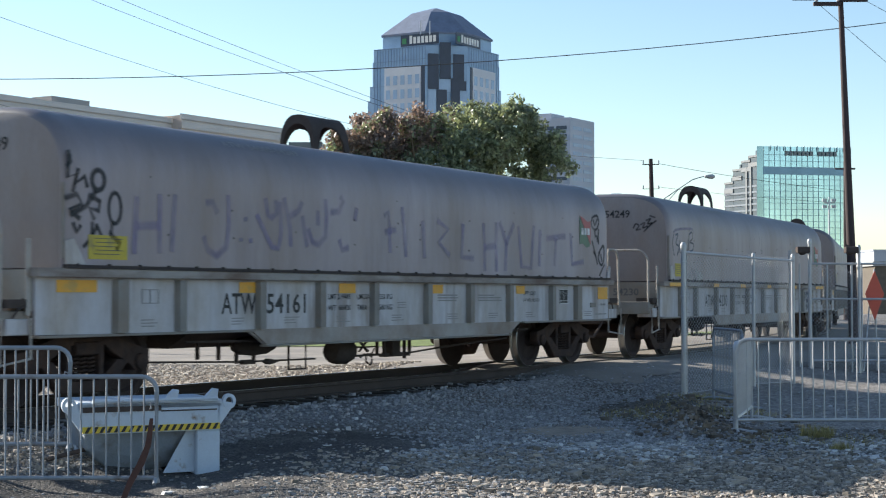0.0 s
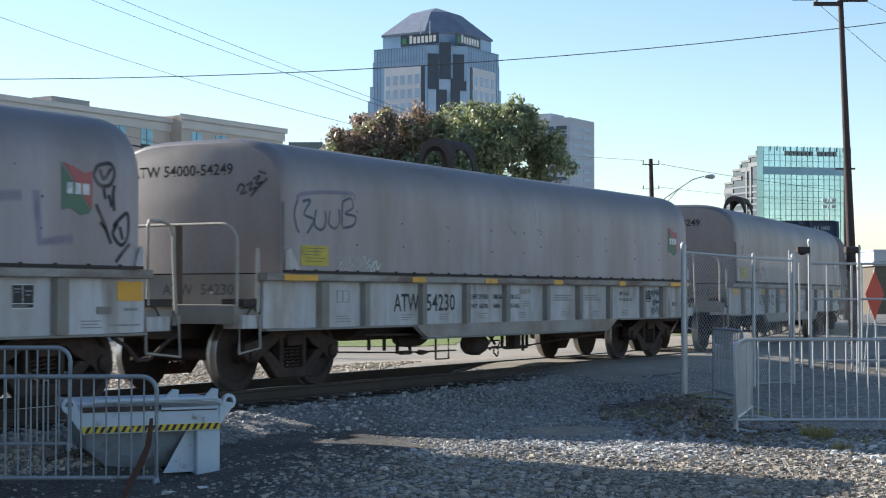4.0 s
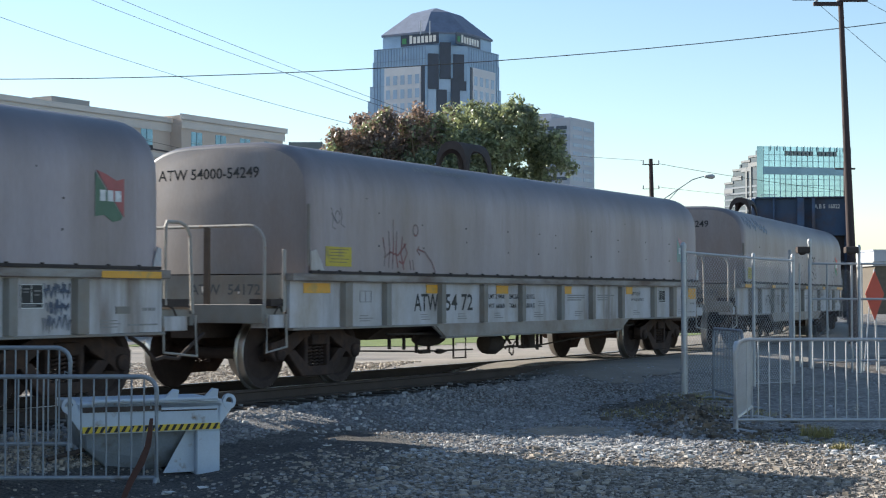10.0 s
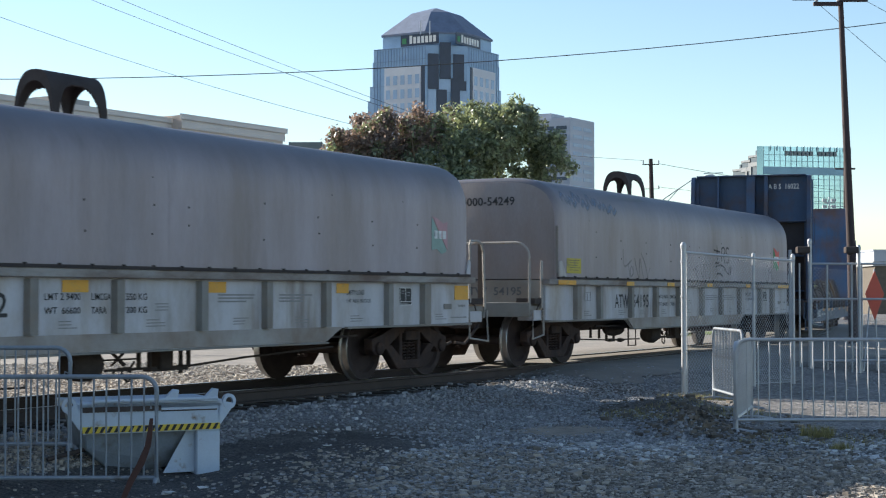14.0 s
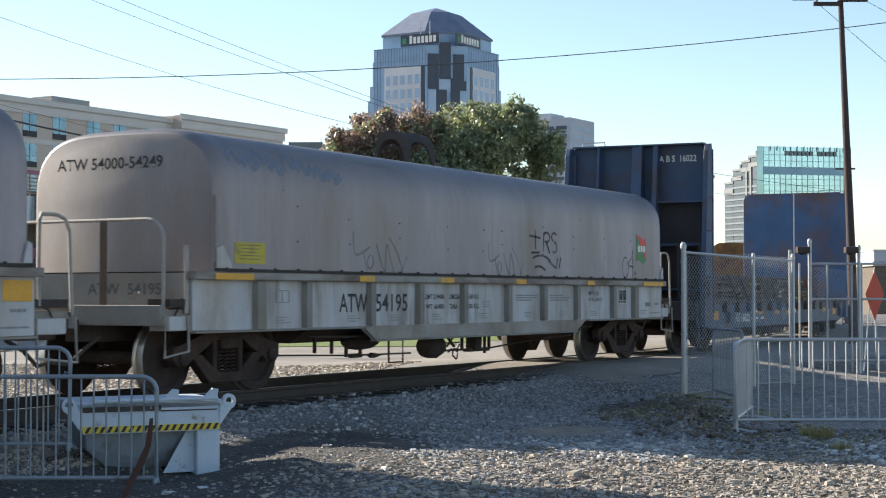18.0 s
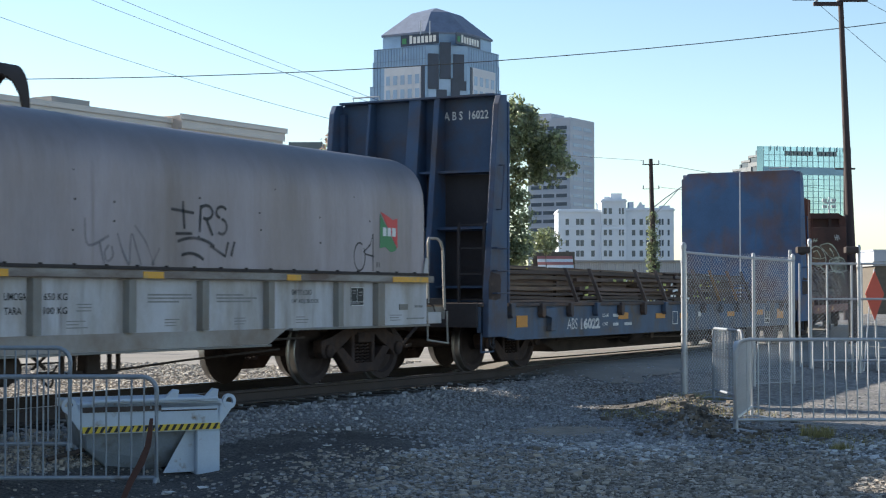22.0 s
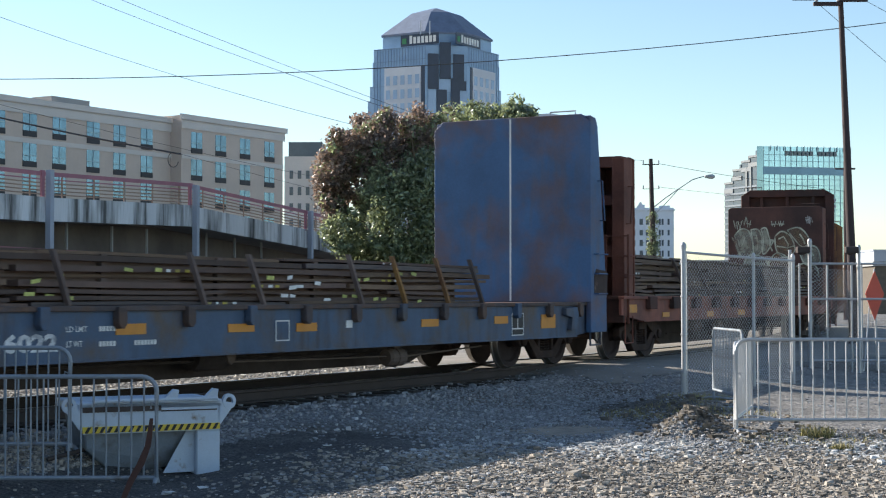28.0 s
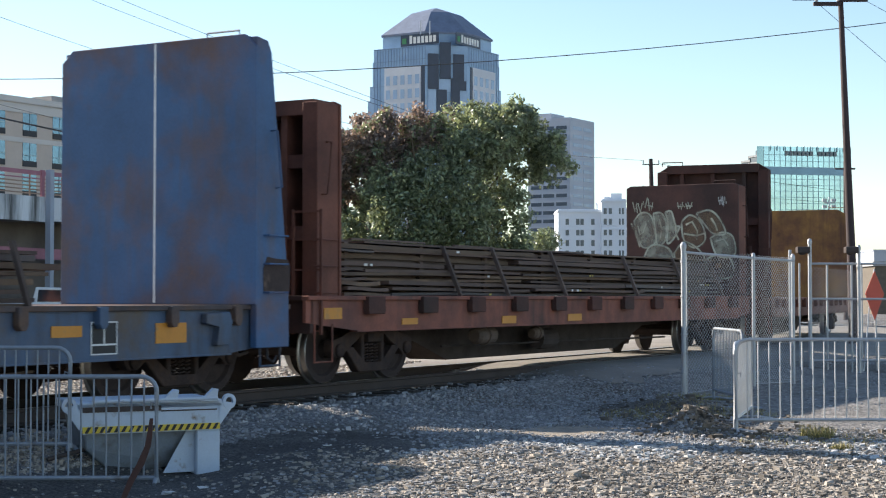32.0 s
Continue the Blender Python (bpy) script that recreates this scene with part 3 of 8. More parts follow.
def coarse_band(x, y):
    """Larger stones that lie in a drift before the barriers."""
    r = np.random.default_rng(15).uniform(0, 1, len(x))
    d = np.exp(-((y - 16.5 + 0.25 * smooth(1.5, 0.0, x) - 0.35 * lump(x, y, 1.1)) / 0.75) ** 2) * smooth(-1.0, 0.6, x + 0.4 * lump(x, y, 1.9)) * smooth(0.05, 0.45, 0.5 + lump(x, y, 1.3, 7.0)) + 0.02
    lot = smooth(3.5, 4.1, x) * smooth(18.4, 19.2, y)
    bare = np.exp(-(((x - 1.55) / 0.62) ** 2 + ((y - 18.9) / 0.7) ** 2))
    return in_yard(x, y) & (r < np.clip(d * (1 - lot) * (1 - 1.6 * bare) * np.where(muddy(x, y), 0.04 + 0.3 * smooth(-2.2, -0.3, x), np.where(weedy(x, y), 0.4, 1.0)), 0, 1))


def near_strip(x, y):
    r = np.random.default_rng(16).uniform(0, 1, len(x))
    return in_yard(x, y) & (r < (smooth(17.0, 15.2, y + 0.3 * lump(x, y, 1.7)) + 0.08) * np.where(muddy(x, y), 0.04 + 0.3 * smooth(-2.2, -0.3, x), np.where(weedy(x, y), 0.4, 1.0)))


def far_bed(x, y):
    n, u = track_coords(x, y)
    return (n < -1.35) & (n > -12) & ~road_zone(x, y) & (u < 8)


stones("gravel", 115000, 1, (-6, 8, 12.3, 30), in_yard_thin, 0.0145, M["stone"], "loose grey crushed stone over the yard", True, 0.3)
stones("gravel", 46000, 11, (-4, 6, 14.0, 22), coarse_band, 0.0195, M["palestone"], "drift of larger pale grey stones", True, 0.32)
stones("gravel", 60000, 12, (-5, 5, 12.3, 17.2), near_strip, 0.0125, M["tanstone"], "fine tan-brown gravel on the worn path", True, 0.42)
stones("ballast", 60000, 2, (-12, 1, 17, 38), far_bed, 0.025, M["ballast"], "grey ballast stones beyond the track", True, 0.28)


def bed_top(x, y):
    n, u = track_coords(x, y)
    return (np.abs(n) < 2.1) & (u < 2.0) & (np.abs(n) > 0.1)


stones("ballast", 9000, 3, (-9, 2, 13, 30), bed_top, 0.028, M["stone"], "grey ballast stones between the ties", True, 0.28)


# ---- rails and ties ----
def rail_line(side, name):
    bm = bmesh.new()
    prof = [(-0.07, -0.17), (0.07, -0.17), (0.07, -0.155), (0.012, -0.14), (0.012, -0.045), (0.036, -0.035), (0.036, -0.004), (0.028, 0.0), (-0.028, 0.0), (-0.036, -0.004), (-0.036, -0.035), (-0.012, -0.045), (-0.012, -0.14), (-0.07, -0.155)]
    rows, us = [], list(np.arange(-34, U0, 4.0)) + list(np.arange(U0, 100, 1.5))
    for u in us:
        p, h = track(u)
        side_v = Vector((-math.cos(h), math.sin(h)))
        rows.append([bm.verts.new((*(p + side_v * (side * 0.7535 + q[0])), q[1])) for q in prof])
    k = len(prof)
    for a, b in zip(rows, rows[1:]):
        for j in range(k):
            bm.faces.new((a[j], a[(j + 1) % k], b[(j + 1) % k], b[j])).material_index = 1 if j == 7 else 0
    ob = solid(name, bm, M["rail"], "rust-brown steel rail with a bright worn head", kind="structure")
    ob.data.materials.append(M["railtop"])
    return ob


rail_line(-1, "rail")
rail_line(1, "rail")


# ---- wagons ----
WR = 0.457


def wheelset_mesh():
    bm = bmesh.new()
    for s in (-1, 1):
        lathe(bm, [(0.10, s * 0.86), (0.115, s * 0.80), (0.14, s * 0.795), (0.33, s * 0.765), (0.36, s * 0.81), (0.448, s * 0.815), (WR, s * 0.805), (WR + 0.004, s * 0.725), (0.484, s * 0.715), (0.484, s * 0.69), (0.40, s * 0.68), (0.36, s * 0.70), (0.14, s * 0.72), (0.10, s * 0.68)], "y", 32)
    lathe(bm, [(0.0, -1.0), (0.075, -1.0), (0.08, -0.7), (0.085, 0.7), (0.075, 1.0), (0.0, 1.0)], "y", 12)
    me = mesh_of("wheelset", bm, M["wheel"], shade=True)
    me.materials.append(M["tread"])
    for f in me.polygons:
        r = math.hypot(f.center.x, f.center.z)
        if 0.435 < r and 0.69 < abs(f.center.y) < 0.812:
            f.material_index = 1
    return me


def truck_part(parent, x, meshes):
    tr = part("truck", meshes["bolster"], None, parent, "rusty cast-steel truck with two wheelsets", at=pose(x, 0, 0))
    for s in (-1, 1):
        part("side_frame", meshes["frame"], None, tr, at=pose(0, s * 0.99, 0))
        for k in (-1, 0, 1):
            part("spring", meshes["spring"], None, tr, at=pose(k * 0.13, s * 0.99, 0))
        for e in (-1, 1):
            part("bearing_cap", meshes["cap"], None, tr, at=pose(e * 0.889, s * 0.99, WR, 0, 0, 0 if s > 0 else 180))
    for e in (-1, 1):
        part("brake_beam", meshes["brake"], None, tr, at=pose(e * 0.36, 0, 0))
        part("wheelset", meshes["wheelset"], None, tr, at=pose(e * 0.889, 0, WR))
    return tr


def truck_meshes():
    fr = bmesh.new()
    w = 0.075
    prism(fr, [(-1.06, 0.60), (-0.80, 0.64), (-0.36, 0.80), (0.36, 0.80), (0.80, 0.64), (1.06, 0.60), (1.06, 0.44), (0.98, 0.36), (0.80, 0.36), (0.74, 0.44), (0.42, 0.58), (0.30, 0.68), (-0.30, 0.68), (-0.42, 0.58), (-0.74, 0.44), (-0.80, 0.36), (-0.98, 0.36), (-1.06, 0.44)], "y", -w, w)
    prism(fr, [(-0.72, 0.48), (-0.52, 0.50), (-0.22, 0.26), (0.22, 0.26), (0.52, 0.50), (0.72, 0.48), (0.36, 0.14), (-0.36, 0.14)], "y", -w, w)
    for e in (-1, 1):
        prism(fr, [(e * 0.30, 0.24), (e * 0.22, 0.24), (e * 0.22, 0.70), (e * 0.30, 0.70)], "y", -w * 0.9, w * 0.9)
    sp = bmesh.new()
    tube(sp, [(0.045 * math.cos(0.9 * i), 0.045 * math.sin(0.9 * i), 0.26 + 0.0065 * i) for i in range(43)], 0.014, 5)
    cap = bmesh.new()
    lathe(cap, [(0.0, 0.13), (0.06, 0.13), (0.09, 0.11), (0.10, 0.06), (0.10, 0.0)], "y", 12)
    bo = bmesh.new()
    prism(bo, [(-1.10, 0.56), (-0.9, 0.52), (-0.4, 0.48), (0.4, 0.48), (0.9, 0.52), (1.10, 0.56), (1.10, 0.70), (0.4, 0.80), (-0.4, 0.80), (-1.10, 0.70)], "x", -0.19, 0.19)
    lathe(bo, [(0.0, 0.86), (0.2, 0.86), (0.22, 0.78)], "z", 14)
    br = boxes((-0.05, 0.05, -0.70, 0.70, 0.40, 0.47), (-0.09, 0.09, -0.80, -0.68, 0.34, 0.54), (-0.09, 0.09, 0.68, 0.80, 0.34, 0.54))
    return dict(frame=mesh_of("side_frame", bevelled(fr, 0.012), M["truck"]), spring=mesh_of("spring", sp, M["truck"], shade=True), cap=mesh_of("bearing_cap", cap, M["truck"], shade=True),
                bolster=mesh_of("truck", bevelled(bo, 0.01), M["truck"]), brake=mesh_of("brake_beam", br, M["truck"]), wheelset=wheelset_mesh())


TRUCK = truck_meshes()


def coupler(parent, x, way):
    bm = boxes((min(x, x + way * 0.55), max(x, x + way * 0.55), -0.07, 0.07, 0.76, 0.92))
    prism(bm, [(x + way * 0.5, -0.14), (x + way * 0.78, -0.15), (x + way * 0.84, -0.03), (x + way * 0.68, 0.02), (x + way * 0.80, 0.13), (x + way * 0.5, 0.14)], "z", 0.70, 0.98)
    part("coupler", bevelled(bm, 0.012), M["truck"], parent, "rusty knuckle coupler")
    hose = bmesh.new()
    tube(hose, [(x, -0.35, 0.72), (x + way * 0.25, -0.36, 0.60), (x + way * 0.5, -0.33, 0.42), (x + way * 0.75, -0.28, 0.45)], 0.025, 6)
    part("brake_hose", hose, M["under"], parent)


def arch(half, z0, zs, zt, n=12):
    """Section of a hood: upright sides from z0 to zs, rounded shoulders, a low crown at zt."""
    pts = [(-half, z0), (-half, zs)]
    for i in range(1, 2 * n):
        a = math.pi * i / (2 * n)
        c, s = math.cos(a), math.sin(a)
        y = -half * (abs(c) ** 0.50) * (1 if c > 0 else -1)
        z = zs + (zt - zs) * (abs(s) ** 0.74)
        pts.append((y, z))
    return pts + [(half, zs), (half, z0)]


RIBS = [0.17, 1.20, 2.75, 4.07, 5.39, 6.86, 8.15, 9.465, 11.03, 12.05]
CY = -1.46      # face of the hood
SY = -1.37      # face of the side sill's plates


def coil_car():
    car = thing("coil_car", "grey-beige covered coil car on four axles", "freight car", group="coil cars of the train")
    # hood: a shell with thickness
    bm = bmesh.new()
    out = arch(1.46, 1.50, 2.42, 3.26)
    rows, dent = [], random.Random(8)
    for x in [-0.78, -0.77, -0.74, -0.68, -0.62] + [-0.5 + 0.42 * i for i in range(32)] + [12.99, 13.13, 13.20, 13.25, 13.27]:
        e = max(0.0, (-0.62 - x) / 0.16, (x - 13.11) / 0.16)
        k = 1.0 - 0.045 * (1 - math.sqrt(max(0.0, 1 - e * e)))
        rows.append([bm.verts.new((x, p[0] * k + (dent.uniform(-0.005, 0.003) if 2 <= j < len(out) - 2 else 0.0), 1.5 + (p[1] - 1.5) * k)) for j, p in enumerate(out)])
    for a, b in zip(rows, rows[1:]):
        for j in range(len(out) - 1):
            bm.faces.new((a[j], a[j + 1], b[j + 1], b[j]))
    for r in (rows[0], rows[-1]):
        bm.faces.new(r)
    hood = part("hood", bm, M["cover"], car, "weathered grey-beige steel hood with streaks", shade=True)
    hood.data.materials.append(M["coverend"])
    for f in hood.data.polygons:
        if abs(f.normal.x) > 0.95 and len(f.vertices) > 4:
            f.material_index = 1
    # studs, hem, seam bands and end stiffeners of the hood
    for x in (-0.30, 6.20, 12.85):
        seam = bmesh.new()
        s_o = arch(1.463, 1.5, 2.42, 3.263)
        a0, a1 = [seam.verts.new((x - 0.02, *p)) for p in s_o], [seam.verts.new((x + 0.02, *p)) for p in s_o]
        for j in range(len(s_o) - 1):
            seam.faces.new((a0[j], a0[j + 1], a1[j + 1], a1[j]))
        part("seam", seam, M["cover"], hood, shade=True)
    studs, rs = bmesh.new(), random.Random(12)
    for i in range(28):
        x = -0.6 + i * 0.5
        box(studs, x - 0.012, x + 0.012, CY - 0.035, CY + 0.01, 1.51, 1.55)
    for x in (0.9, 2.1, 3.41, 4.79, 5.90, 6.55, 8.0, 9.2, 10.5, 11.7):
        for z in (2.23, 1.90):
            q, h = x + rs.uniform(-0.02, 0.02), z + rs.choice((0.0, 0.0, 0.12))
            box(studs, q - 0.009, q + 0.009, CY - 0.008, CY + 0.005, h - 0.011, h + 0.011)
    for x in (0.6, 1.4, 2.2, 3.0, 3.8, 4.5, 5.2, 5.9, 6.56, 7.32, 8.0, 8.57, 9.52, 10.4, 11.33):
        box(studs, x - 0.009, x + 0.009, CY + 0.004, CY + 0.02, 2.53, 2.55)
    tagged(part("stud", studs, M["hoop"], hood), kind="stuff")
    part("hem", boxes((-0.78, 13.27, -1.49, -1.44, 1.50, 1.535), (-0.78, 13.27, 1.44, 1.49, 1.50, 1.535)), M["hoop"], hood)
    for x, w, h in ((-0.78, 0.30, 0.27), (13.27, -0.13, 0.22)):
        part("corner_bracket", prism(bmesh.new(), [(x, 1.54), (x + w, 1.54), (x + w * 0.75, 1.54 + 0.45 * h), (x + w * 0.4, 1.54 + h), (x, 1.54 + 0.9 * h)], "y", -1.485, -1.466), M["sill"], hood, "white painted bracket plate")
    part("end_edge", boxes((-0.792, -0.775, -1.462, -1.42, 1.6, 2.40)), M["rib"], hood)
    # lifting saddle on the hood's crown: a short vault along the car, its two walls cut by arches
    bm = bmesh.new()
    nx, na = 58, 60
    grid = []
    for i in range(nx + 1):
        row = []
        for j in range(na + 1):
            th = math.pi * j / na
            c, q = math.cos(th), max(0.0, math.sin(th))
            row.append(bm.verts.new((5.52 + 0.92 * i / nx, -0.30 * (abs(c) ** 0.75) * (1 if c > 0 else -1), 3.22 + 0.60 * q ** 0.75)))
        grid.append(row)
    for i in range(nx):
        for j in range(na):
            xm, zm = 5.52 + 0.92 * (i + 0.5) / nx, (grid[i][j].co.z + grid[i][j + 1].co.z) / 2
            e = abs(xm - 5.98) / 0.35
            if e < 1 and zm < 3.24 + 0.42 * (1 - e ** 3) ** 0.5:
                continue
            bm.faces.new((grid[i][j], grid[i + 1][j], grid[i + 1][j + 1], grid[i][j + 1]))
    # end walls, each with a low arch cut in its foot
    for row in (grid[0], grid[-1]):
        inner = []
        for j in range(na + 1):
            th = math.pi * j / na
            inner.append(bm.verts.new((row[j].co.x, -0.262 * math.cos(th), 3.21 + 0.48 * max(0.0, math.sin(th)) ** 0.8)))
        for j in range(na):
            bm.faces.new((row[j], row[j + 1], inner[j + 1], inner[j]))
    bmesh.ops.delete(bm, geom=[v for v in bm.verts if not v.link_faces], context="VERTS")
    bmesh.ops.recalc_face_normals(bm, faces=list(bm.faces))
    bmesh.ops.solidify(bm, geom=list(bm.faces), thickness=0.028)
    part("lifting_saddle", bm, M["hoop"], car, "dark vaulted steel lifting saddle on four legs", shade=True)
    # side sills: top chord, bottom chord, deep middle and ribs
    for s in (-1, 1):
        y0, y1 = sorted((s * 1.37, s * 1.33))
        bm = bmesh.new()
        prism(bm, [(-1.10, 0.80), (2.54, 0.78), (2.89, 0.60), (9.49, 0.60), (9.89, 0.78), (13.42, 0.80), (13.42, 1.40), (-1.10, 1.40)], "y", y0, y1)
        sill = part("side_sill", bm, M["sill"], car, "chalky white painted side sill")
        part("top_chord", bevelled(boxes((-1.16, 13.46, *sorted((s * 1.30, s * 1.475)), 1.40, 1.498)), 0.008), M["chord"], sill, "dusty pale top chord")
        for a, b in ((-1.10, 2.62), (9.95, 13.42)):
            part("bottom_chord", bevelled(boxes((a, b, *sorted((s * 1.30, s * 1.43)), 0.765, 0.795)), 0.005), M["rib"], sill)
        part("deep_chord", bevelled(boxes((2.87, 9.51, *sorted((s * 1.30, s * 1.42)), 0.575, 0.60)), 0.005), M["rib"], sill)
        part("web_step", prism(bmesh.new(), [(2.56, 0.795), (9.87, 0.795), (9.49, 0.605), (2.89, 0.605)], "y", *sorted((s * 1.372, s * 1.395))), M["web"], sill, "pale deep web of the sill")
        for x in RIBS:
            w = 0.11 if x in (RIBS[0], RIBS[-1]) else 0.075
            bm = bmesh.new()
            prism(bm, [(x - w, s * 1.372), (x + w, s * 1.372), (x + w * 0.8, s * 1.45), (x - w * 0.8, s * 1.45)], "z", 0.80, 1.385)
            part("rib", bm, M["rib"], sill)
    # floor, centre sill, ends
    part("floor", boxes((-1.05, 13.40, -1.32, 1.32, 0.98, 1.10)), M["under"], car)
    part("centre_sill", bevelled(boxes((-1.5, 14.0, -0.24, 0.24, 0.66, 0.98)), 0.01), M["under"], car)
    part("trough", prism(bmesh.new(), [(-1.25, 0.98), (1.25, 0.98), (0.55, 0.56), (-0.55, 0.56)], "x", 2.0, 10.4), M["under"], car)
    for x, w, dp in ((-1.10, -1, 0.45), (13.42, 1, 0.62)):
        a, b = sorted((x, x + w * dp))
        end = part("end_platform", bevelled(boxes((a, b, -1.30, 1.30, 0.96, 1.05)), 0.008), M["rib"], car)
        part("end_sill", bevelled(boxes((min(x + w * (dp - 0.03), x + w * (dp + 0.05)), max(x + w * (dp - 0.03), x + w * (dp + 0.05)), -1.30, 1.30, 0.86, 1.10)), 0.006), M["rib"], end)
        part("end_bulkhead", boxes((min(x, x + w * 0.05), max(x, x + w * 0.05), -1.33, 1.33, 1.05, 1.48)), M["rib"], end)
        for s in (-1, 1):
            bx = x + w * 0.03
            part("step_box", bevelled(boxes((*sorted((bx, bx + w * (dp - 0.12))), *sorted((s * 1.32, s * 1.02)), 0.80, 0.97)), 0.01), M["sill"], end, "white painted step box")
            part("shelf", boxes((*sorted((bx, bx + w * (dp - 0.12))), *sorted((s * 1.34, s * 1.0)), 1.08, 1.17)), M["under"], end)
            st = bmesh.new()
            xa, xb = bx + w * 0.02, bx + w * dp
            tube(st, [(xa, s * 1.35, 0.98), (xa, s * 1.36, 0.56), (xb, s * 1.36, 0.50), (xb - w * 0.02, s * 1.35, 0.98)], 0.018, 6)
            part("step", st, M["handrail"], end)
            gr = bmesh.new()
            if w > 0:
                tube(gr, [(bx + 0.08, s * 1.33, 1.1), (bx + 0.08, s * 1.33, 2.00), (bx + 0.11, s * 1.33, 2.06), (bx + 0.34, s * 1.33, 2.06), (bx + 0.45, s * 1.33, 2.02), (bx + 0.52, s * 1.33, 1.90), (bx + 0.57, s * 1.33, 1.0)], 0.021, 8)
            else:
                bevelled(box(gr, bx - 0.07, bx, s * 1.33 - 0.012, s * 1.33 + 0.012, 1.0, 1.80), 0.006)
            part("grab_iron", gr, M["handrail"], end, "pale grab iron")
            bk = bmesh.new()
            tube(bk, [(bx + w * 0.08, s * 1.30, 1.18), (bx + w * 0.10, s * 1.34, 1.10), (bx + w * 0.20, s * 1.35, 1.06), (bx + w * 0.26, s * 1.34, 0.98)], 0.012, 6)
            part("release_rod", bk, M["under"], end)
        xx = x + w * 0.38
        if w < 0:
            cr, k = bmesh.new(), 0.24
            arc = [(1.25 - k + k * math.cos(a), 2.10 - k + k * math.sin(a)) for a in np.linspace(0, math.pi / 2, 6)]
            tube(cr, [(xx, -1.25, 1.0)] + [(xx, -y, z) for y, z in arc] + [(xx, y, z) for y, z in arc[::-1]] + [(xx, 1.25, 1.0)], 0.021, 8)
            part("end_railing", cr, M["handrail"], end, "pale tube end railing")
            part("railing_post", boxes((xx - 0.02, xx + 0.02, -0.38, -0.30, 1.0, 2.09)), M["casting"], end, "brown railing post")
        coupler(car, x + w * dp, w)
    # brake gear below the middle
    U = M["under"]
    part("brake_rod", tube(bmesh.new(), [(1.4, -0.75, 0.42), (3.25, -0.75, 0.36), (4.9, -0.75, 0.345)], 0.014, 6), U, car)
    part("turnbuckle", bevelled(boxes((3.22, 3.50, -0.79, -0.71, 0.325, 0.385)), 0.012), U, car)
    part("rod_jaw", bevelled(prism(bmesh.new(), [(3.70, 0.345), (3.80, 0.385), (3.90, 0.37), (4.05, 0.345), (3.90, 0.32), (3.80, 0.305)], "y", -0.79, -0.71), 0.008), U, car)
    for x, z in ((2.33, 0.42), (3.12, 0.34), (3.49, 0.36), (2.75, 0.40)):
        part("hanger", boxes((x - 0.018, x + 0.018, -0.77, -0.73, z, 0.62)), U, car)
    part("air_reservoir", lathe(bmesh.new(), [(0.0, 3.05), (0.07, 3.08), (0.11, 3.20), (0.13, 3.45), (0.11, 3.75), (0.06, 3.92), (0.0, 3.95)], "x", 14), U, car, at=pose(0, -0.75, 0.56), shade=True)
    part("safety_loop", tube(bmesh.new(), [(4.27, -0.75, 0.62), (4.27, -0.75, 0.225), (4.675, -0.75, 0.22), (4.67, -0.75, 0.62)], 0.017, 6), U, car)
    bm = bmesh.new()
    lathe(bm, [(0.0, 5.26), (0.13, 5.28), (0.17, 5.35), (0.18, 5.48), (0.18, 5.62), (0.15, 5.74), (0.07, 5.80), (0.0, 5.81)], "x", 16)
    part("brake_cylinder", bm, U, car, at=pose(0, -0.75, 0.43), shade=True)
    part("cylinder_bracket", bevelled(prism(bmesh.new(), [(5.30, 0.66), (5.34, 0.32), (5.42, 0.25), (5.68, 0.24), (5.76, 0.32), (5.78, 0.66)], "y", -0.78, -0.72), 0.01), U, car)
    part("brake_chain", tube(bmesh.new(), [(6.28 + 0.085 * math.cos(a), -0.75, 0.29 + 0.07 * math.sin(a) + 0.02 * math.cos(3 * a)) for a in np.linspace(0.2, 6.1, 16)], 0.014, 6), U, car)
    part("brake_chain", tube(bmesh.new(), [(6.05, -0.75, 0.32), (6.14, -0.75, 0.37), (6.22, -0.75, 0.36), (6.36, -0.75, 0.37), (6.42, -0.75, 0.44)], 0.013, 6), U, car)
    part("brake_lever", bevelled(prism(bmesh.new(), [(5.98, 0.57), (6.03, 0.57), (6.27, 0.41), (6.22, 0.39)], "y", -0.77, -0.74), 0.004), U, car)
    part("brake_lever", bevelled(prism(bmesh.new(), [(6.06, 0.40), (6.10, 0.40), (6.36, 0.58), (6.31, 0.58)], "y", -0.72, -0.69), 0.004), U, car)
    part("pipe_bar", boxes((5.92, 7.42, -0.77, -0.73, 0.335, 0.365)), U, car)
    part("pipe_bar", boxes((6.0, 6.7, -0.60, -0.57, 0.45, 0.47)), U, car)
    part("slack_adjuster", bevelled(boxes((6.82, 7.06, -0.82, -0.66, 0.32, 0.60)), 0.015), U, car)
    for x, z in ((6.69, 0.345), (7.27, 0.27), (7.42, 0.34), (6.50, 0.345)):
        part("hanger", boxes((x - 0.02, x + 0.02, -0.77, -0.73, z, 0.62)), U, car)
    part("retainer_tray", boxes((6.66, 7.36, -0.80, -0.68, 0.31, 0.335)), U, car)
    part("air_pipe", tube(bmesh.new(), [(7.4, -0.75, 0.35), (8.6, -0.75, 0.42), (10.6, -0.75, 0.50)], 0.015, 6), U, car)
    part("air_pipe", tube(bmesh.new(), [(1.6, -1.15, 0.66), (4.0, -1.12, 0.63), (8.5, -1.12, 0.63), (10.6, -1.15, 0.66)], 0.017, 6), U, car)
    truck_part(car, 0.0, TRUCK)
    truck_part(car, 12.2, TRUCK)
    return car


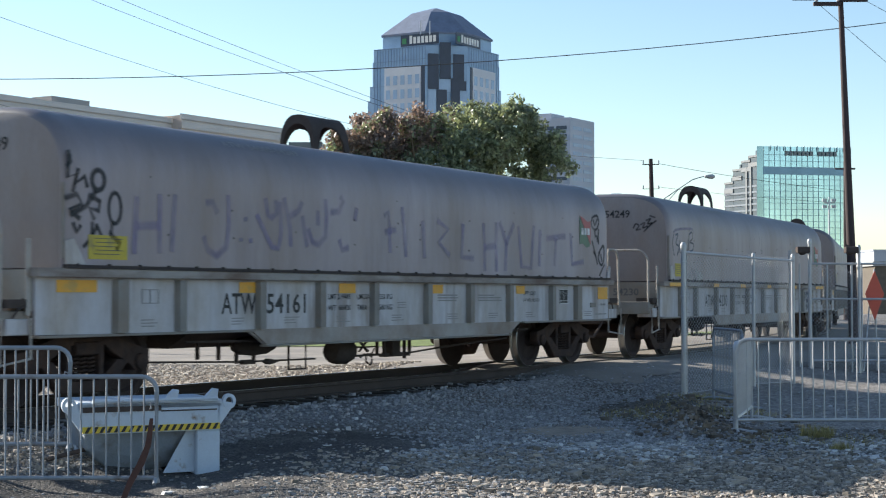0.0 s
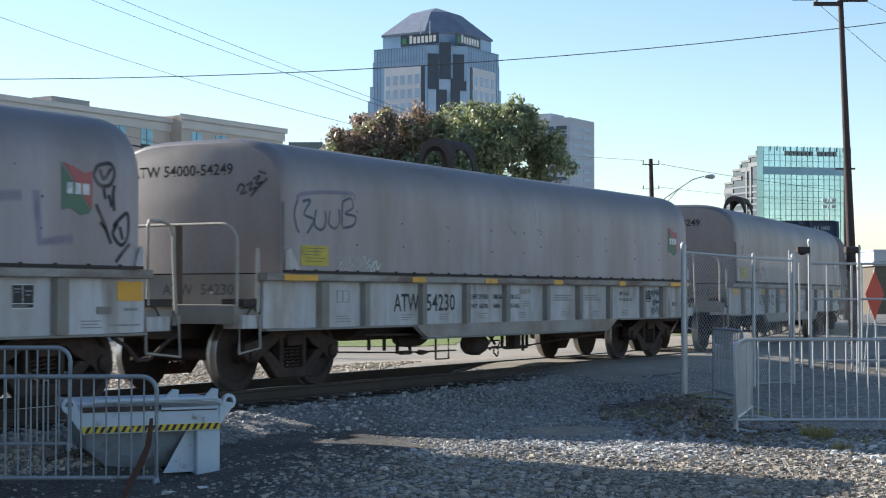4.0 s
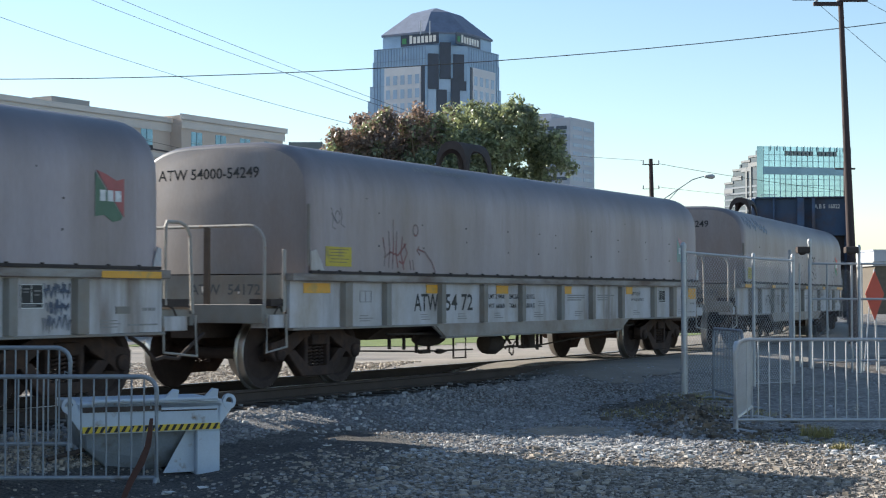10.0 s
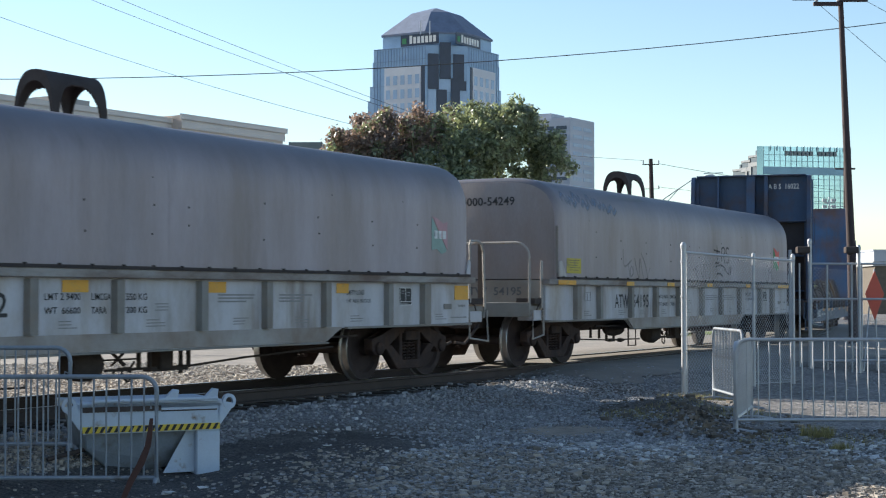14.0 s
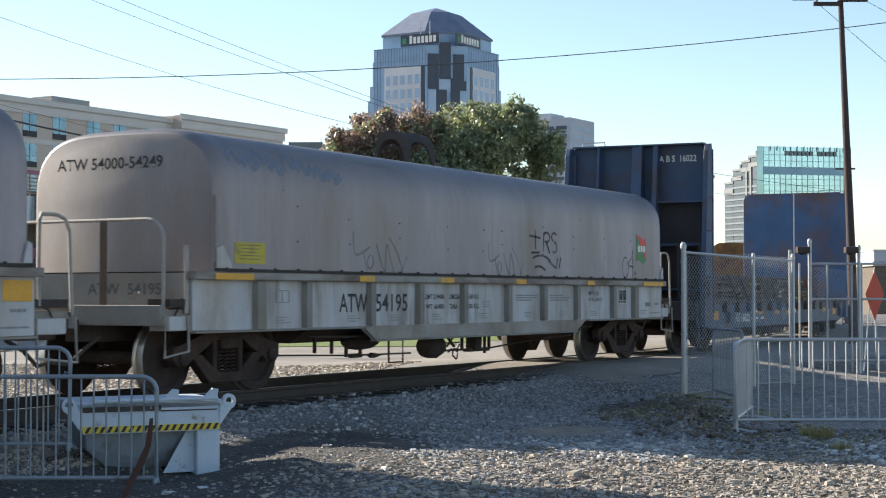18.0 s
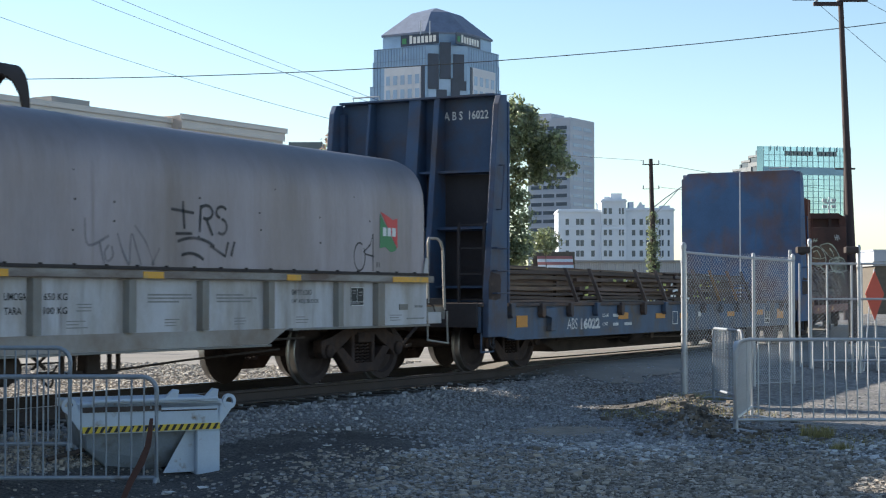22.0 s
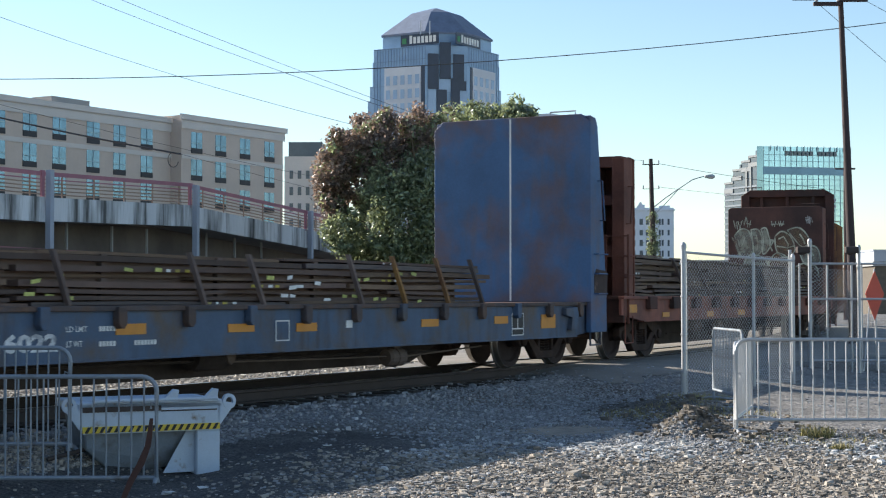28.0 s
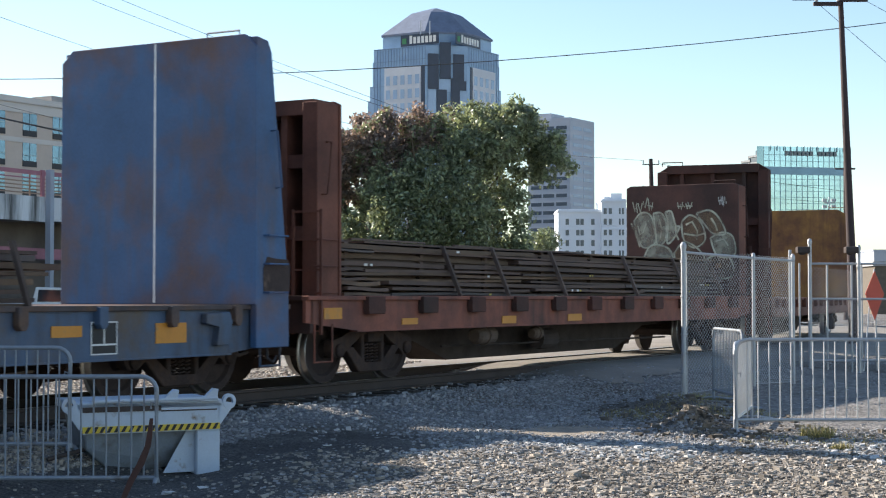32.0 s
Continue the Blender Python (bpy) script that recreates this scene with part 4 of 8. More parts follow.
def bars(name, rows, parent, material, y):
    bm = bmesh.new()
    for x0, x1, z0, z1 in rows:
        box(bm, x0, x1, y - 0.002, y + 0.002, z0, z1)
    ob = part(name, bm, material, parent)
    return tagged(ob, kind="stuff") if len(rows) > 1 else ob


def emblem(car, x0=11.98, z0=1.86, look_of="emb"):
    """A small flag: green below the diagonal, red above it, with a wavy foot and three pale bars."""
    em = part("emblem", prism(bmesh.new(), [(x0, z0 + 0.01), (x0 + 0.14, z0 + 0.03), (x0 + 0.28, z0 - 0.04), (x0 + 0.40, z0 - 0.02), (x0 + 0.44, z0 + 0.02), (x0, z0 + 0.49)], "y", CY - 0.006, CY - 0.003), M[look_of + "_green"], car, "green and red flag emblem")
    part("emblem_upper", prism(bmesh.new(), [(x0 + 0.46, z0 + 0.02), (x0 + 0.46, z0 + 0.44), (x0 + 0.34, z0 + 0.41), (x0 + 0.18, z0 + 0.47), (x0 + 0.02, z0 + 0.51)], "y", CY - 0.006, CY - 0.003), M[look_of + "_red"], em)
    for a, b in ((0.07, 0.16), (0.19, 0.28), (0.31, 0.41)):
        part("emblem_bar", boxes((x0 + a, x0 + b, CY - 0.011, CY - 0.007, z0 + 0.18, z0 + 0.30)), M["white" if look_of == "emb" else "oldwhite"], em)


def dress(car, number, weights, low=False, plate_x=11.38):
    """Stencils that all the coil cars carry."""
    lettering("lettering", "ATW", 2.00, 2.70, 0.985, 1.24, SY - 0.004, M["black"], car, "black stencilled letters")
    lettering("lettering", number, 2.92, 3.77, 0.985, 1.24, SY - 0.004, M["black"], car)
    for z, words in ((1.16, weights[0]), (1.014, weights[1])):
        for w, x0, x1 in zip(words, (4.29, 5.00, 5.56), (4.83, 5.31, 5.91)):
            lettering("data_lettering", w, x0, x1 if len(w) > 4 else x0 + 0.24, z, z + 0.075, SY - 0.004, M["black"], car)
    for z, w in ((1.22, "EMPTY LOAD"), (1.10, '1/4" ADJ. BLOCK')):
        lettering("data_lettering", w, 10.0, 10.45 if z > 1.2 else 10.62, z, z + 0.07, SY - 0.004, M["smallprint"], car)
    for a, b in ((-0.80, -0.05), (2.35, 2.72), (4.55, 4.95), (7.0, 7.35), (9.75, 10.05), (12.30, 13.28)):
        if low and a > 12:
            part("reflector", boxes((12.97, 13.39, SY - 0.008, SY - 0.002, 1.15, 1.365)), M["yellow"], car, "yellow reflective strip")
        elif low:
            part("reflector", boxes((a, min(b, a + 0.62), SY - 0.008, SY - 0.002, 1.245, 1.375)), M["yellow"], car, "yellow reflective strip")
        else:
            part("reflector", boxes((a, b, -1.482, -1.473, 1.402, 1.478)), M["yellow"], car, "yellow reflective strip")
    small = []
    rng = random.Random(number)
    for x in (0.55, 2.2, 3.3, 4.5, 5.9, 7.5, 8.8, 10.1, 12.4):
        for k in range(3):
            small.append((x, x + rng.uniform(0.18, 0.34), 0.93 - 0.035 * k, 0.942 - 0.035 * k))
    for x in (7.2, 8.45):
        for k in range(3):
            small.append((x, x + rng.uniform(0.5, 0.8), 1.21 - 0.04 * k, 1.23 - 0.04 * k))
    small += [(6.05 + 0.03 * (k % 2), 6.28, 1.11 - 0.035 * k, 1.122 - 0.035 * k) for k in range(3)] + [(13.08, 13.16, 1.04, 1.075), (13.18, 13.24, 1.04, 1.075), (13.26, 13.30, 1.04, 1.075), (12.85, 13.34, 0.875, 0.895)]
    tagged(bars("small_print", small, car, M["faint"], SY - 0.004), kind="stuff")
    p = plate_x
    dp = part("data_plate", boxes((p, p + 0.32, SY - 0.006, SY - 0.002, 1.075, 1.325)), M["black"], car, "black data plate with a white border")
    bars("plate_border", [(p, p + 0.32, 1.075, 1.085), (p, p + 0.32, 1.317, 1.325), (p, p + 0.006, 1.085, 1.317), (p + 0.312, p + 0.32, 1.085, 1.317), (p + 0.15, p + 0.156, 1.13, 1.317), (p + 0.006, p + 0.312, 1.122, 1.13)], dp, M["white"], SY - 0.009)
    bars("plate_print", [(p + 0.04, p + 0.12, 1.27, 1.285), (p + 0.04, p + 0.11, 1.24, 1.25), (p + 0.19, p + 0.28, 1.25, 1.265), (p + 0.20, p + 0.26, 1.21, 1.222), (p + 0.03, p + 0.22, 1.098, 1.108)], dp, M["faint"], SY - 0.009)
    for a, b in ((0.55, 0.85),):
        bars("data_panel", [(a, b, 1.12, 1.13), (a, b, 1.27, 1.28), (a, a + 0.012, 1.12, 1.28), (b - 0.012, b, 1.12, 1.28), (a + 0.14, a + 0.155, 1.12, 1.28)], car, M["faint"], SY - 0.004)
    part("vent_slot", boxes((12.64, 12.87, SY - 0.012, SY - 0.003, 1.01, 1.09)), M["rib"], car)
    pl = part("placard", boxes((-0.42, 0.20, CY - 0.007, CY - 0.002, 1.60, 1.86)), M["placard"], car, "yellow warning placard with small print")
    bars("placard_print", [(-0.34 + 0.04 * (k % 2), 0.12 - 0.05 * (k % 3), 1.82 - 0.042 * k, 1.828 - 0.042 * k) for k in range(5)], pl, M["smallprint"], CY - 0.010)
    hp = lettering("hood_print", "ATW 54000-54249", 2.15, 3.75, 0.0, 0.10, 0.0, M["faint"], car, "faded series number on the hood's shoulder")
    for v in hp.data.vertices:
        v.co.z = 3.02 + v.co.z * 0.75
    lay_on_hood(hp)


def end_print(car, number):
    """The number series on the hood's front end, and the car's own number below it."""
    for words, y0, y1, z0, z1, x in (("ATW 54000-54249", 1.05, -0.65, 2.77, 2.92, -0.788), ("ATW  " + number, 0.20, -0.95, 1.22, 1.36, -1.156)):
        ob = lettering("end_lettering", words, 0, y0 - y1, z0, z1, 0, M["black" if x > -1 else "smallprint"], car, "black stencilled number")
        ob.matrix_basis = pose(x, y0, 0, 0, 0, -90)


def scribble(x0, x1, z0, z1, letters, seed, lean=0.0):
    """Hand-sprayed loops and strokes, letter by letter, that spell nothing."""
    rng = random.Random(seed)
    out, w = [], (x1 - x0) / letters
    for i in range(letters):
        a, b = x0 + w * i + 0.08 * w, x0 + w * (i + 1) - 0.08 * w
        dz = lean * i * w
        h = z1 - z0
        c, m = (a + b) / 2, (z0 + z1) / 2 + dz
        j = lambda k: rng.uniform(-k, k)
        kind = rng.randrange(4)
        if kind == 0:
            out.append(curl(c, m + j(0.1) * h, 0.55 * w, h * rng.uniform(0.3, 0.5), rng.uniform(0, 90), rng.uniform(330, 470), 14))
        elif kind == 1:
            out.append([(a + j(0.2) * w, z0 + dz + j(0.15) * h), (c + j(0.2) * w, z1 + dz + j(0.1) * h), (b + j(0.2) * w, z0 + dz + 0.3 * h)])
        elif kind == 2:
            out.append([(a, z1 + dz - j(0.2) * h), (c + j(0.2) * w, m), (a + 0.2 * w, z0 + dz), (b + 0.2 * w, z0 + dz + j(0.2) * h)])
        else:
            out.append(curl(c, z0 + 0.7 * h + dz, 0.45 * w, 0.3 * h, 60, 300, 8) + [(b + 0.15 * w, z0 + dz + j(0.2) * h), (a - 0.15 * w, z0 + dz + 0.1 * h)])
        if rng.random() < 0.5:
            out.append([(a, m + j(0.4) * h), (b + 0.3 * w, m + j(0.4) * h)])
    return out


def hand_style(x0, x1, z0, z1, n, seed):
    """Quick upright zigzag strokes with a crossing dash, like a marker tag."""
    rng = random.Random(seed)
    out, w = [], (x1 - x0) / n
    for i in range(n):
        a = x0 + w * i
        k = rng.randint(2, 4)
        out.append([(a + w * 0.9 * j / k + rng.uniform(-0.1, 0.1) * w, (z0 if j % 2 else z1) + rng.uniform(-0.25, 0.25) * (z1 - z0)) for j in range(k + 1)])
        if rng.random() < 0.4:
            out.append([(a - 0.1 * w, (z0 + z1) / 2), (a + w, (z0 + z1) / 2 + rng.uniform(-0.15, 0.15) * (z1 - z0))])
    return out


def strokes(car, name, lines, w, mt, label, y=CY - 0.004, at=None):
    """Sprayed strokes, each a part of its own, laid one over another."""
    for ln in lines:
        part(name, ribbon(bmesh.new(), ln, w, y), M[mt], car, label, at=at)
        y -= 0.0006


def lay_on_hood(ob):
    """Bends flat paint over the hood's shoulder."""
    half = arch(1.466, 1.5, 2.42, 3.266)[:14]
    for v in ob.data.vertices:
        for (ya, za), (yb, zb) in zip(half[1:], half[2:]):
            if za <= v.co.z <= zb:
                v.co.y = ya + (yb - ya) * (v.co.z - za) / (zb - za)
    return ob


def flat_car(name, label, q_end, deck_z, sill_bot, y_side, paint, sill_paint, bulk_h, front_x, rear_x, truck_gap, reflect, hy=1.58, rear_paint=None, pocket=(0.25, 1.12, 0.07), square=False, rear_h=None, cut=(0.18, 0.16), deep=0.56):
    """A bulkhead flat car; front_x and rear_x are the bulkheads' load-side faces."""
    car = thing(name, label, "freight car", group="bulkhead flat cars of the train")
    x0, x1 = q_end
    for s in (-1, 1):
        y0, y1 = sorted((s * y_side, s * (y_side - 0.05)))
        bm = bmesh.new()
        prism(bm, [(x0, sill_bot + 0.12), (x0 + 1.2, sill_bot), (x1 - 1.2, sill_bot), (x1, sill_bot + 0.12), (x1, deck_z - 0.06), (x0, deck_z - 0.06)], "y", y0, y1)
        sill = part("side_sill", bm, M[sill_paint], car)
        part("sill_flange", bevelled(boxes((x0, x1, *sorted((s * (y_side - 0.08), s * (y_side + 0.05))), deck_z - 0.06, deck_z)), 0.008), M["edge" if sill_paint == "bluesill" else sill_paint], sill)
        part("bottom_flange", boxes((x0 + 1.2, x1 - 1.2, *sorted((s * (y_side - 0.1), s * (y_side + 0.03))), sill_bot - 0.02, sill_bot)), M[sill_paint], sill)
        off, gap, hw = pocket
        k = int((rear_x - front_x - 2 * off) / gap)
        for i in range(k + 1):
            x = front_x + off + i * (rear_x - front_x - 2 * off) / k
            pk = bmesh.new()
            prism(pk, [(x - hw, deck_z - 0.01), (x + hw, deck_z - 0.01), (x + hw, deck_z - 0.20), (x + hw * (0.45 if hw < 0.1 else 0.96), deck_z - 0.25), (x - hw * (0.45 if hw < 0.1 else 0.96), deck_z - 0.25), (x - hw, deck_z - 0.20)], "y", *sorted((s * (y_side + 0.002), s * (y_side + 0.10))))
            part("stake_pocket", bevelled(pk, 0.008), M["edge" if sill_paint == "bluesill" and i % 3 else "rustdark" if sill_paint == "redsill" else sill_paint], sill)
    part("deck", boxes((x0, x1, -y_side + 0.06, y_side - 0.06, deck_z - 0.06, deck_z - 0.002)), M["rustdark"], car, "worn dark deck")
    part("centre_sill", prism(bmesh.new(), [(x0 + 0.2, 0.66), (2.0, 0.60), (3.4, 0.17), (truck_gap - 3.4, 0.17), (truck_gap - 2.0, 0.60), (x1 - 0.2, 0.66), (x1 - 0.2, deck_z - 0.07), (x0 + 0.2, deck_z - 0.07)], "y", -0.35, 0.35), M["under"], car)
    for i in range(9):
        x = 1.6 + i * (truck_gap - 3.2) / 8
        part("crossbearer", boxes((x - 0.05, x + 0.05, -y_side + 0.1, y_side - 0.1, sill_bot - 0.0, deck_z - 0.08)), M["under"], car)
    part("brake_cylinder", lathe(bmesh.new(), [(0, 6.0), (0.16, 6.0), (0.18, 6.1), (0.18, 6.6), (0.1, 6.7), (0, 6.7)], "x", 12), M["under"], car, at=pose(0, -0.7, 0.45))
    part("brake_rod", tube(bmesh.new(), [(2.5, -0.75, 0.42), (12.0, -0.75, 0.36)], 0.02, 6), M["under"], car)
    first, top_h = paint, bulk_h
    for which, fx, w in (("front", front_x, -1), ("rear", rear_x, 1)):
        paint = (rear_paint or first) if which == "rear" else first
        bulk_h = (rear_h or top_h) if which == "rear" else top_h
        # load-side plate
        bm = bmesh.new()
        prism(bm, [(-hy, deck_z), (hy, deck_z), (hy, bulk_h - cut[1]), (hy - cut[0], bulk_h), (-hy + cut[0], bulk_h), (-hy, bulk_h - cut[1])], "x", *sorted((fx, fx + w * 0.05)))
        bh = part("bulkhead", bevelled(bm, 0.008), M[paint], car, "tall %s bulkhead" % ("blue rust-stained" if paint.startswith("blue") else "rust-brown"))
        # tapered side columns
        for s in (-1, 1):
            bm = bmesh.new()
            side = [(0.052, sill_bot + 0.05), (0.74, sill_bot + 0.05), (0.72, deck_z + 0.2), (0.36, bulk_h - 0.2), (0.28, bulk_h - 0.06), (0.052, bulk_h - 0.03)]
            if square:
                side = [(0.052, deck_z - 0.3), (deep, deck_z - 0.3), (deep, bulk_h - cut[1]), (0.052, bulk_h - cut[1])]
            prism(bm, [(fx + w * q, z) for q, z in side], "y", *sorted((s * (hy - 0.02), s * (hy - (0.26 if square else 0.12)))))
            part("side_column", bevelled(bm, 0.01), M[paint if paint != "rustmid" else "rust"], bh)
            part("column_flange", boxes((*sorted((fx + w * 0.05, fx + w * 0.16)), *sorted((s * (hy - 0.12), s * (hy - 0.20))), deck_z, bulk_h - 0.2)), M[paint], bh)
            gb = bmesh.new()
            xx = fx + w * 0.45
            tube(gb, [(xx, s * (hy - 0.02), 2.55), (xx, s * (hy + 0.07), 2.55), (xx - w * 0.1, s * (hy + 0.07), 3.25), (xx - w * 0.1, s * (hy - 0.02), 3.25)], 0.014, 6)
            part("grab_iron", gb, M[paint], bh)
            for z in (1.25, 1.6, 1.95):
                gb = bmesh.new()
                tube(gb, [(fx + w * 0.2, s * (hy - 0.02), z), (fx + w * 0.2, s * (hy + 0.06), z), (fx + w * 0.6, s * (hy + 0.06), z), (fx + w * 0.6, s * (hy - 0.02), z)], 0.013, 6)
                part("rung", gb, M[paint], bh)
        # stiffeners on the outer side
        dep = 0.34
        for y in ((-0.40, 0.0, 0.85) if paint.startswith("blue") else (-0.75, 0.0, 0.75)):
            bm = bmesh.new()
            prof = [(0.052, deck_z - 0.05), (dep + 0.30, deck_z - 0.05), (dep + 0.28, deck_z + 0.3), (0.24, bulk_h - 0.04), (0.052, bulk_h - 0.04)]
            if square:
                prof = [(0.052, deck_z - 0.05), (deep - 0.06, deck_z - 0.05), (deep - 0.06, bulk_h - 0.05), (0.052, bulk_h - 0.05)]
            prism(bm, [(fx + w * q, z) for q, z in prof], "y", y - (0.11 if y == 0.0 and not square else 0.025 if y == 0.85 else 0.05), y + (0.11 if y == 0.0 and not square else 0.025 if y == 0.85 else 0.05))
            part("stiffener", bevelled(bm, 0.008), M[paint], bh)
        for z in ((3.18, 2.28, 1.35) if paint.startswith("blue") else (3.0, 2.05) if square else (3.0, 2.7, 2.2, 1.75)):
            wd = deep - 0.09 if square else dep * (0.75 + 0.35 * (bulk_h - z) / 3)
            th = 0.09 if square else 0.02
            part("shelf_plate", boxes((*sorted((fx + w * 0.052, fx + w * wd)), -hy + 0.1, hy - 0.1, z - th, z + th)), M[paint], bh)
        part("top_plate", boxes((*sorted((fx + w * 0.052, fx + w * (deep - 0.01 if square else 0.27))), -hy + cut[0] - 0.02, hy - cut[0] + 0.02, bulk_h - (0.22 if square else 0.05), bulk_h - 0.02)), M[paint], bh)
        tg = bmesh.new()
        ys = (-0.75, -1.25) if which == "rear" else (0.75, 1.25)
        tube(tg, [(fx + w * 0.1, ys[0], bulk_h - 0.02), (fx + w * 0.1, ys[0], bulk_h + 0.07), (fx + w * 0.1, ys[1], bulk_h + 0.07), (fx + w * 0.1, ys[1], bulk_h - 0.02)], 0.014, 6)
        part("grab_iron", tg, M["galv" if paint.startswith("blue") else paint], bh)
        # ladder by the corner on the outer side
        xl = fx + w * 0.60
        for y in (-1.42, -0.98):
            part("ladder_rail", boxes((xl - 0.015, xl + 0.015, y - 0.02, y + 0.02, 0.70, 2.35)), M["blackbrown" if paint.startswith("blue") else paint], bh)
        for z in (0.75, 1.15, 1.55, 1.95, 2.32):
            part("ladder_rung", boxes((xl - 0.012, xl + 0.012, -1.42, -0.98, z - 0.012, z + 0.012)), M["blackbrown" if paint.startswith("blue") else paint], bh)
        part("end_sill", bevelled(boxes((*sorted((fx + w * 0.74, fx + w * 0.82)), -1.4, 1.4, 0.72, deck_z)), 0.008), M["blackbrown" if paint.startswith("blue") else "rustdark"], car)
        st = bmesh.new()
        tube(st, [(fx + w * 0.3, -y_side, sill_bot + 0.1), (fx + w * 0.3, -y_side, 0.34), (fx + w * 0.72, -y_side, 0.34), (fx + w * 0.72, -y_side, sill_bot + 0.1)], 0.018, 6)
        part("step", st, M[sill_paint], car)
        coupler(car, fx + w * 0.82, w)
    for a, b, z0, z1 in reflect:
        part("reflector", boxes((a, b, -y_side - 0.012, -y_side - 0.003, z0, z1)), M["orange"], car, "orange reflective patch")
    truck_part(car, 0.0, TRUCK)
    truck_part(car, truck_gap, TRUCK)
    return car


def plate_stack(label, x0, x1, z0, lots, stakes, seed, y_top):
    """Long steel plates in tiers on spacers, narrower towards the top, held by stakes that lean inwards. Built in its car's space."""
    st = thing("plate_stack", label, "steel plates", group="steel plate loads")
    rng, tone = random.Random(seed), random.Random(seed + 5)
    for (xa, xb, tiers, joints) in lots:
        z = z0
        for k in range(tiers):
            d = rng.choice((0.03, 0.038, 0.045, 0.055, 0.065))
            cuts = [xa + rng.uniform(-0.12, 0.25)] + list(joints[k] if joints else ()) + [xb + rng.uniform(-0.3, 0.3) + (tone.uniform(0.1, 0.7) if tiers < 10 and k > 3 else 0.0)]
            for a, b in zip(cuts, cuts[1:]):
                if a > cuts[0]:
                    a += rng.uniform(0.03, 0.12)
                yw = 1.28 - (1.31 - y_top) * (z - z0) / (0.54 if tiers < 10 else 0.78) + rng.choice((-0.16, -0.08, -0.03, 0.0, 0.03))
                bm = bmesh.new()
                sag = rng.uniform(-0.008, 0.008)
                n = 6
                rows = []
                for i in range(n + 1):
                    x = a + (b - a) * i / n
                    zz = z + sag * math.sin(math.pi * i / n) + 0.012 * math.sin(7.0 * i + k)
                    rows.append([bm.verts.new(p) for p in ((x, -yw, zz), (x, yw, zz), (x, yw, zz + d), (x, -yw, zz + d))])
                for p, q in zip(rows, rows[1:]):
                    for j in range(4):
                        bm.faces.new((p[j], p[(j + 1) % 4], q[(j + 1) % 4], q[j]))
                bm.faces.new(rows[0])
                bm.faces.new(rows[-1])
                pl = part("plate", bm, M[tone.choice(("plate", "plate", "platedark", "platetan"))], st)
                if b - a > 3 and rng.random() < 0.3:
                    xm = rng.uniform(a + 0.8, b - 1.6)
                    for i in range(rng.randint(1, 4)):
                        x = xm + 0.16 * i + rng.uniform(-0.03, 0.03)
                        w = rng.uniform(0.04, 0.10)
                        part("paint_mark", boxes((x, x + w, -yw - 0.006, -yw - 0.003, z + 0.006, z + min(d, 0.045) - 0.004)), M[rng.choice(("white", "placard", "white"))], pl, "daub of marking paint")
            z += d
            if k < tiers - 1:
                for x in np.arange(xa + 0.6, xb - 0.4, 2.1):
                    part("spacer", boxes((x - 0.05, x + 0.05, -y_top + 0.08, y_top - 0.08, z - 0.012, z + 0.034)), M["strap"], pl)
                z += 0.034 if rng.random() < 0.6 else 0.012
    # unseen block added inside the stack so no light comes through its gaps
    for xa, xb, tiers, joints in lots:
        part("core_plate", boxes((xa + 0.35, xb - 0.35, -y_top + 0.15, y_top - 0.15, z0 + 0.004, z - 0.09)), M["plate"], st)
    for i in range(4):
        x, zz = rng.uniform(x0 + 0.3, x0 + 5.0), max(0.0, z)
        part("batten", boxes((x, x + rng.uniform(0.9, 2.2), -0.9 + 0.2 * i, -0.85 + 0.2 * i, zz + 0.004, zz + 0.03)), M["strap"], st, "loose timber batten")
    for a, b, zt in stakes:
        bm = bmesh.new()
        lean = [[bm.verts.new((b + dx, y + dy, zz)) for dx, dy in ((-0.026, 0), (0.026, 0), (0.026, 0.06), (-0.026, 0.06))] for y, zz in ((-1.40, z0 - 0.12), (-1.385, z0 + 0.02), (-y_top - 0.07, zt + 0.03))]
        for p, q in zip(lean, lean[1:]):
            for j in range(4):
                bm.faces.new((p[j], p[(j + 1) % 4], q[(j + 1) % 4], q[j]))
        bm.faces.new(lean[0])
        bm.faces.new(lean[-1])
        part("stake", bm, M["ochre" if a in (9.66, 10.88) else "strap"], st, "ochre painted leaning stake" if a in (9.66, 10.88) else "brown leaning stake")
    return st


COIL = coil_car()
CARS = {}
for key in "zbca":
    CARS[key] = copy_thing(COIL, pose(0, 0, 0)) if key != "a" else COIL
dress(CARS["z"], "54161", (("LMT 219400", "LIMCGA", "550 KG"), ("WT  66400", "TARA", "500 KG")), low=True)
dress(CARS["a"], "54230", (("LMT 219300", "LIMCGA", "500 KG"), ("WT  66700", "TARA", "250 KG")), plate_x=11.20)
dress(CARS["b"], "54 72", (("LMT 2 9400", "LIMCGA", "550 KG"), ("WT  66600", "TARA", "200 KG")), low=True)
dress(CARS["c"], "54195", (("LMT 219600", "LIMCGA", "650 KG"), ("WT  66400", "TARA", "100 KG")))
for key in "zabc":
    emblem(CARS[key], *{"z": (12.0, 2.10, "dull"), "a": (12.2, 2.05, "dull"), "b": (12.13, 1.87, "fade"), "c": (11.98, 1.86)}[key])
    end_print(CARS[key], {"z": "54161", "a": "54230", "b": "54172", "c": "54195"}[key])
D_YEL = [(-0.64, -0.22, 0.70, 0.89), (3.80, 4.30, 0.78, 0.90), (5.80, 6.32, 0.77, 0.87), (7.22, 7.68, 0.75, 0.86), (10.36, 10.86, 0.76, 0.87), (12.62, 13.08, 0.77, 0.89), (14.28, 14.82, 0.67, 0.90)]
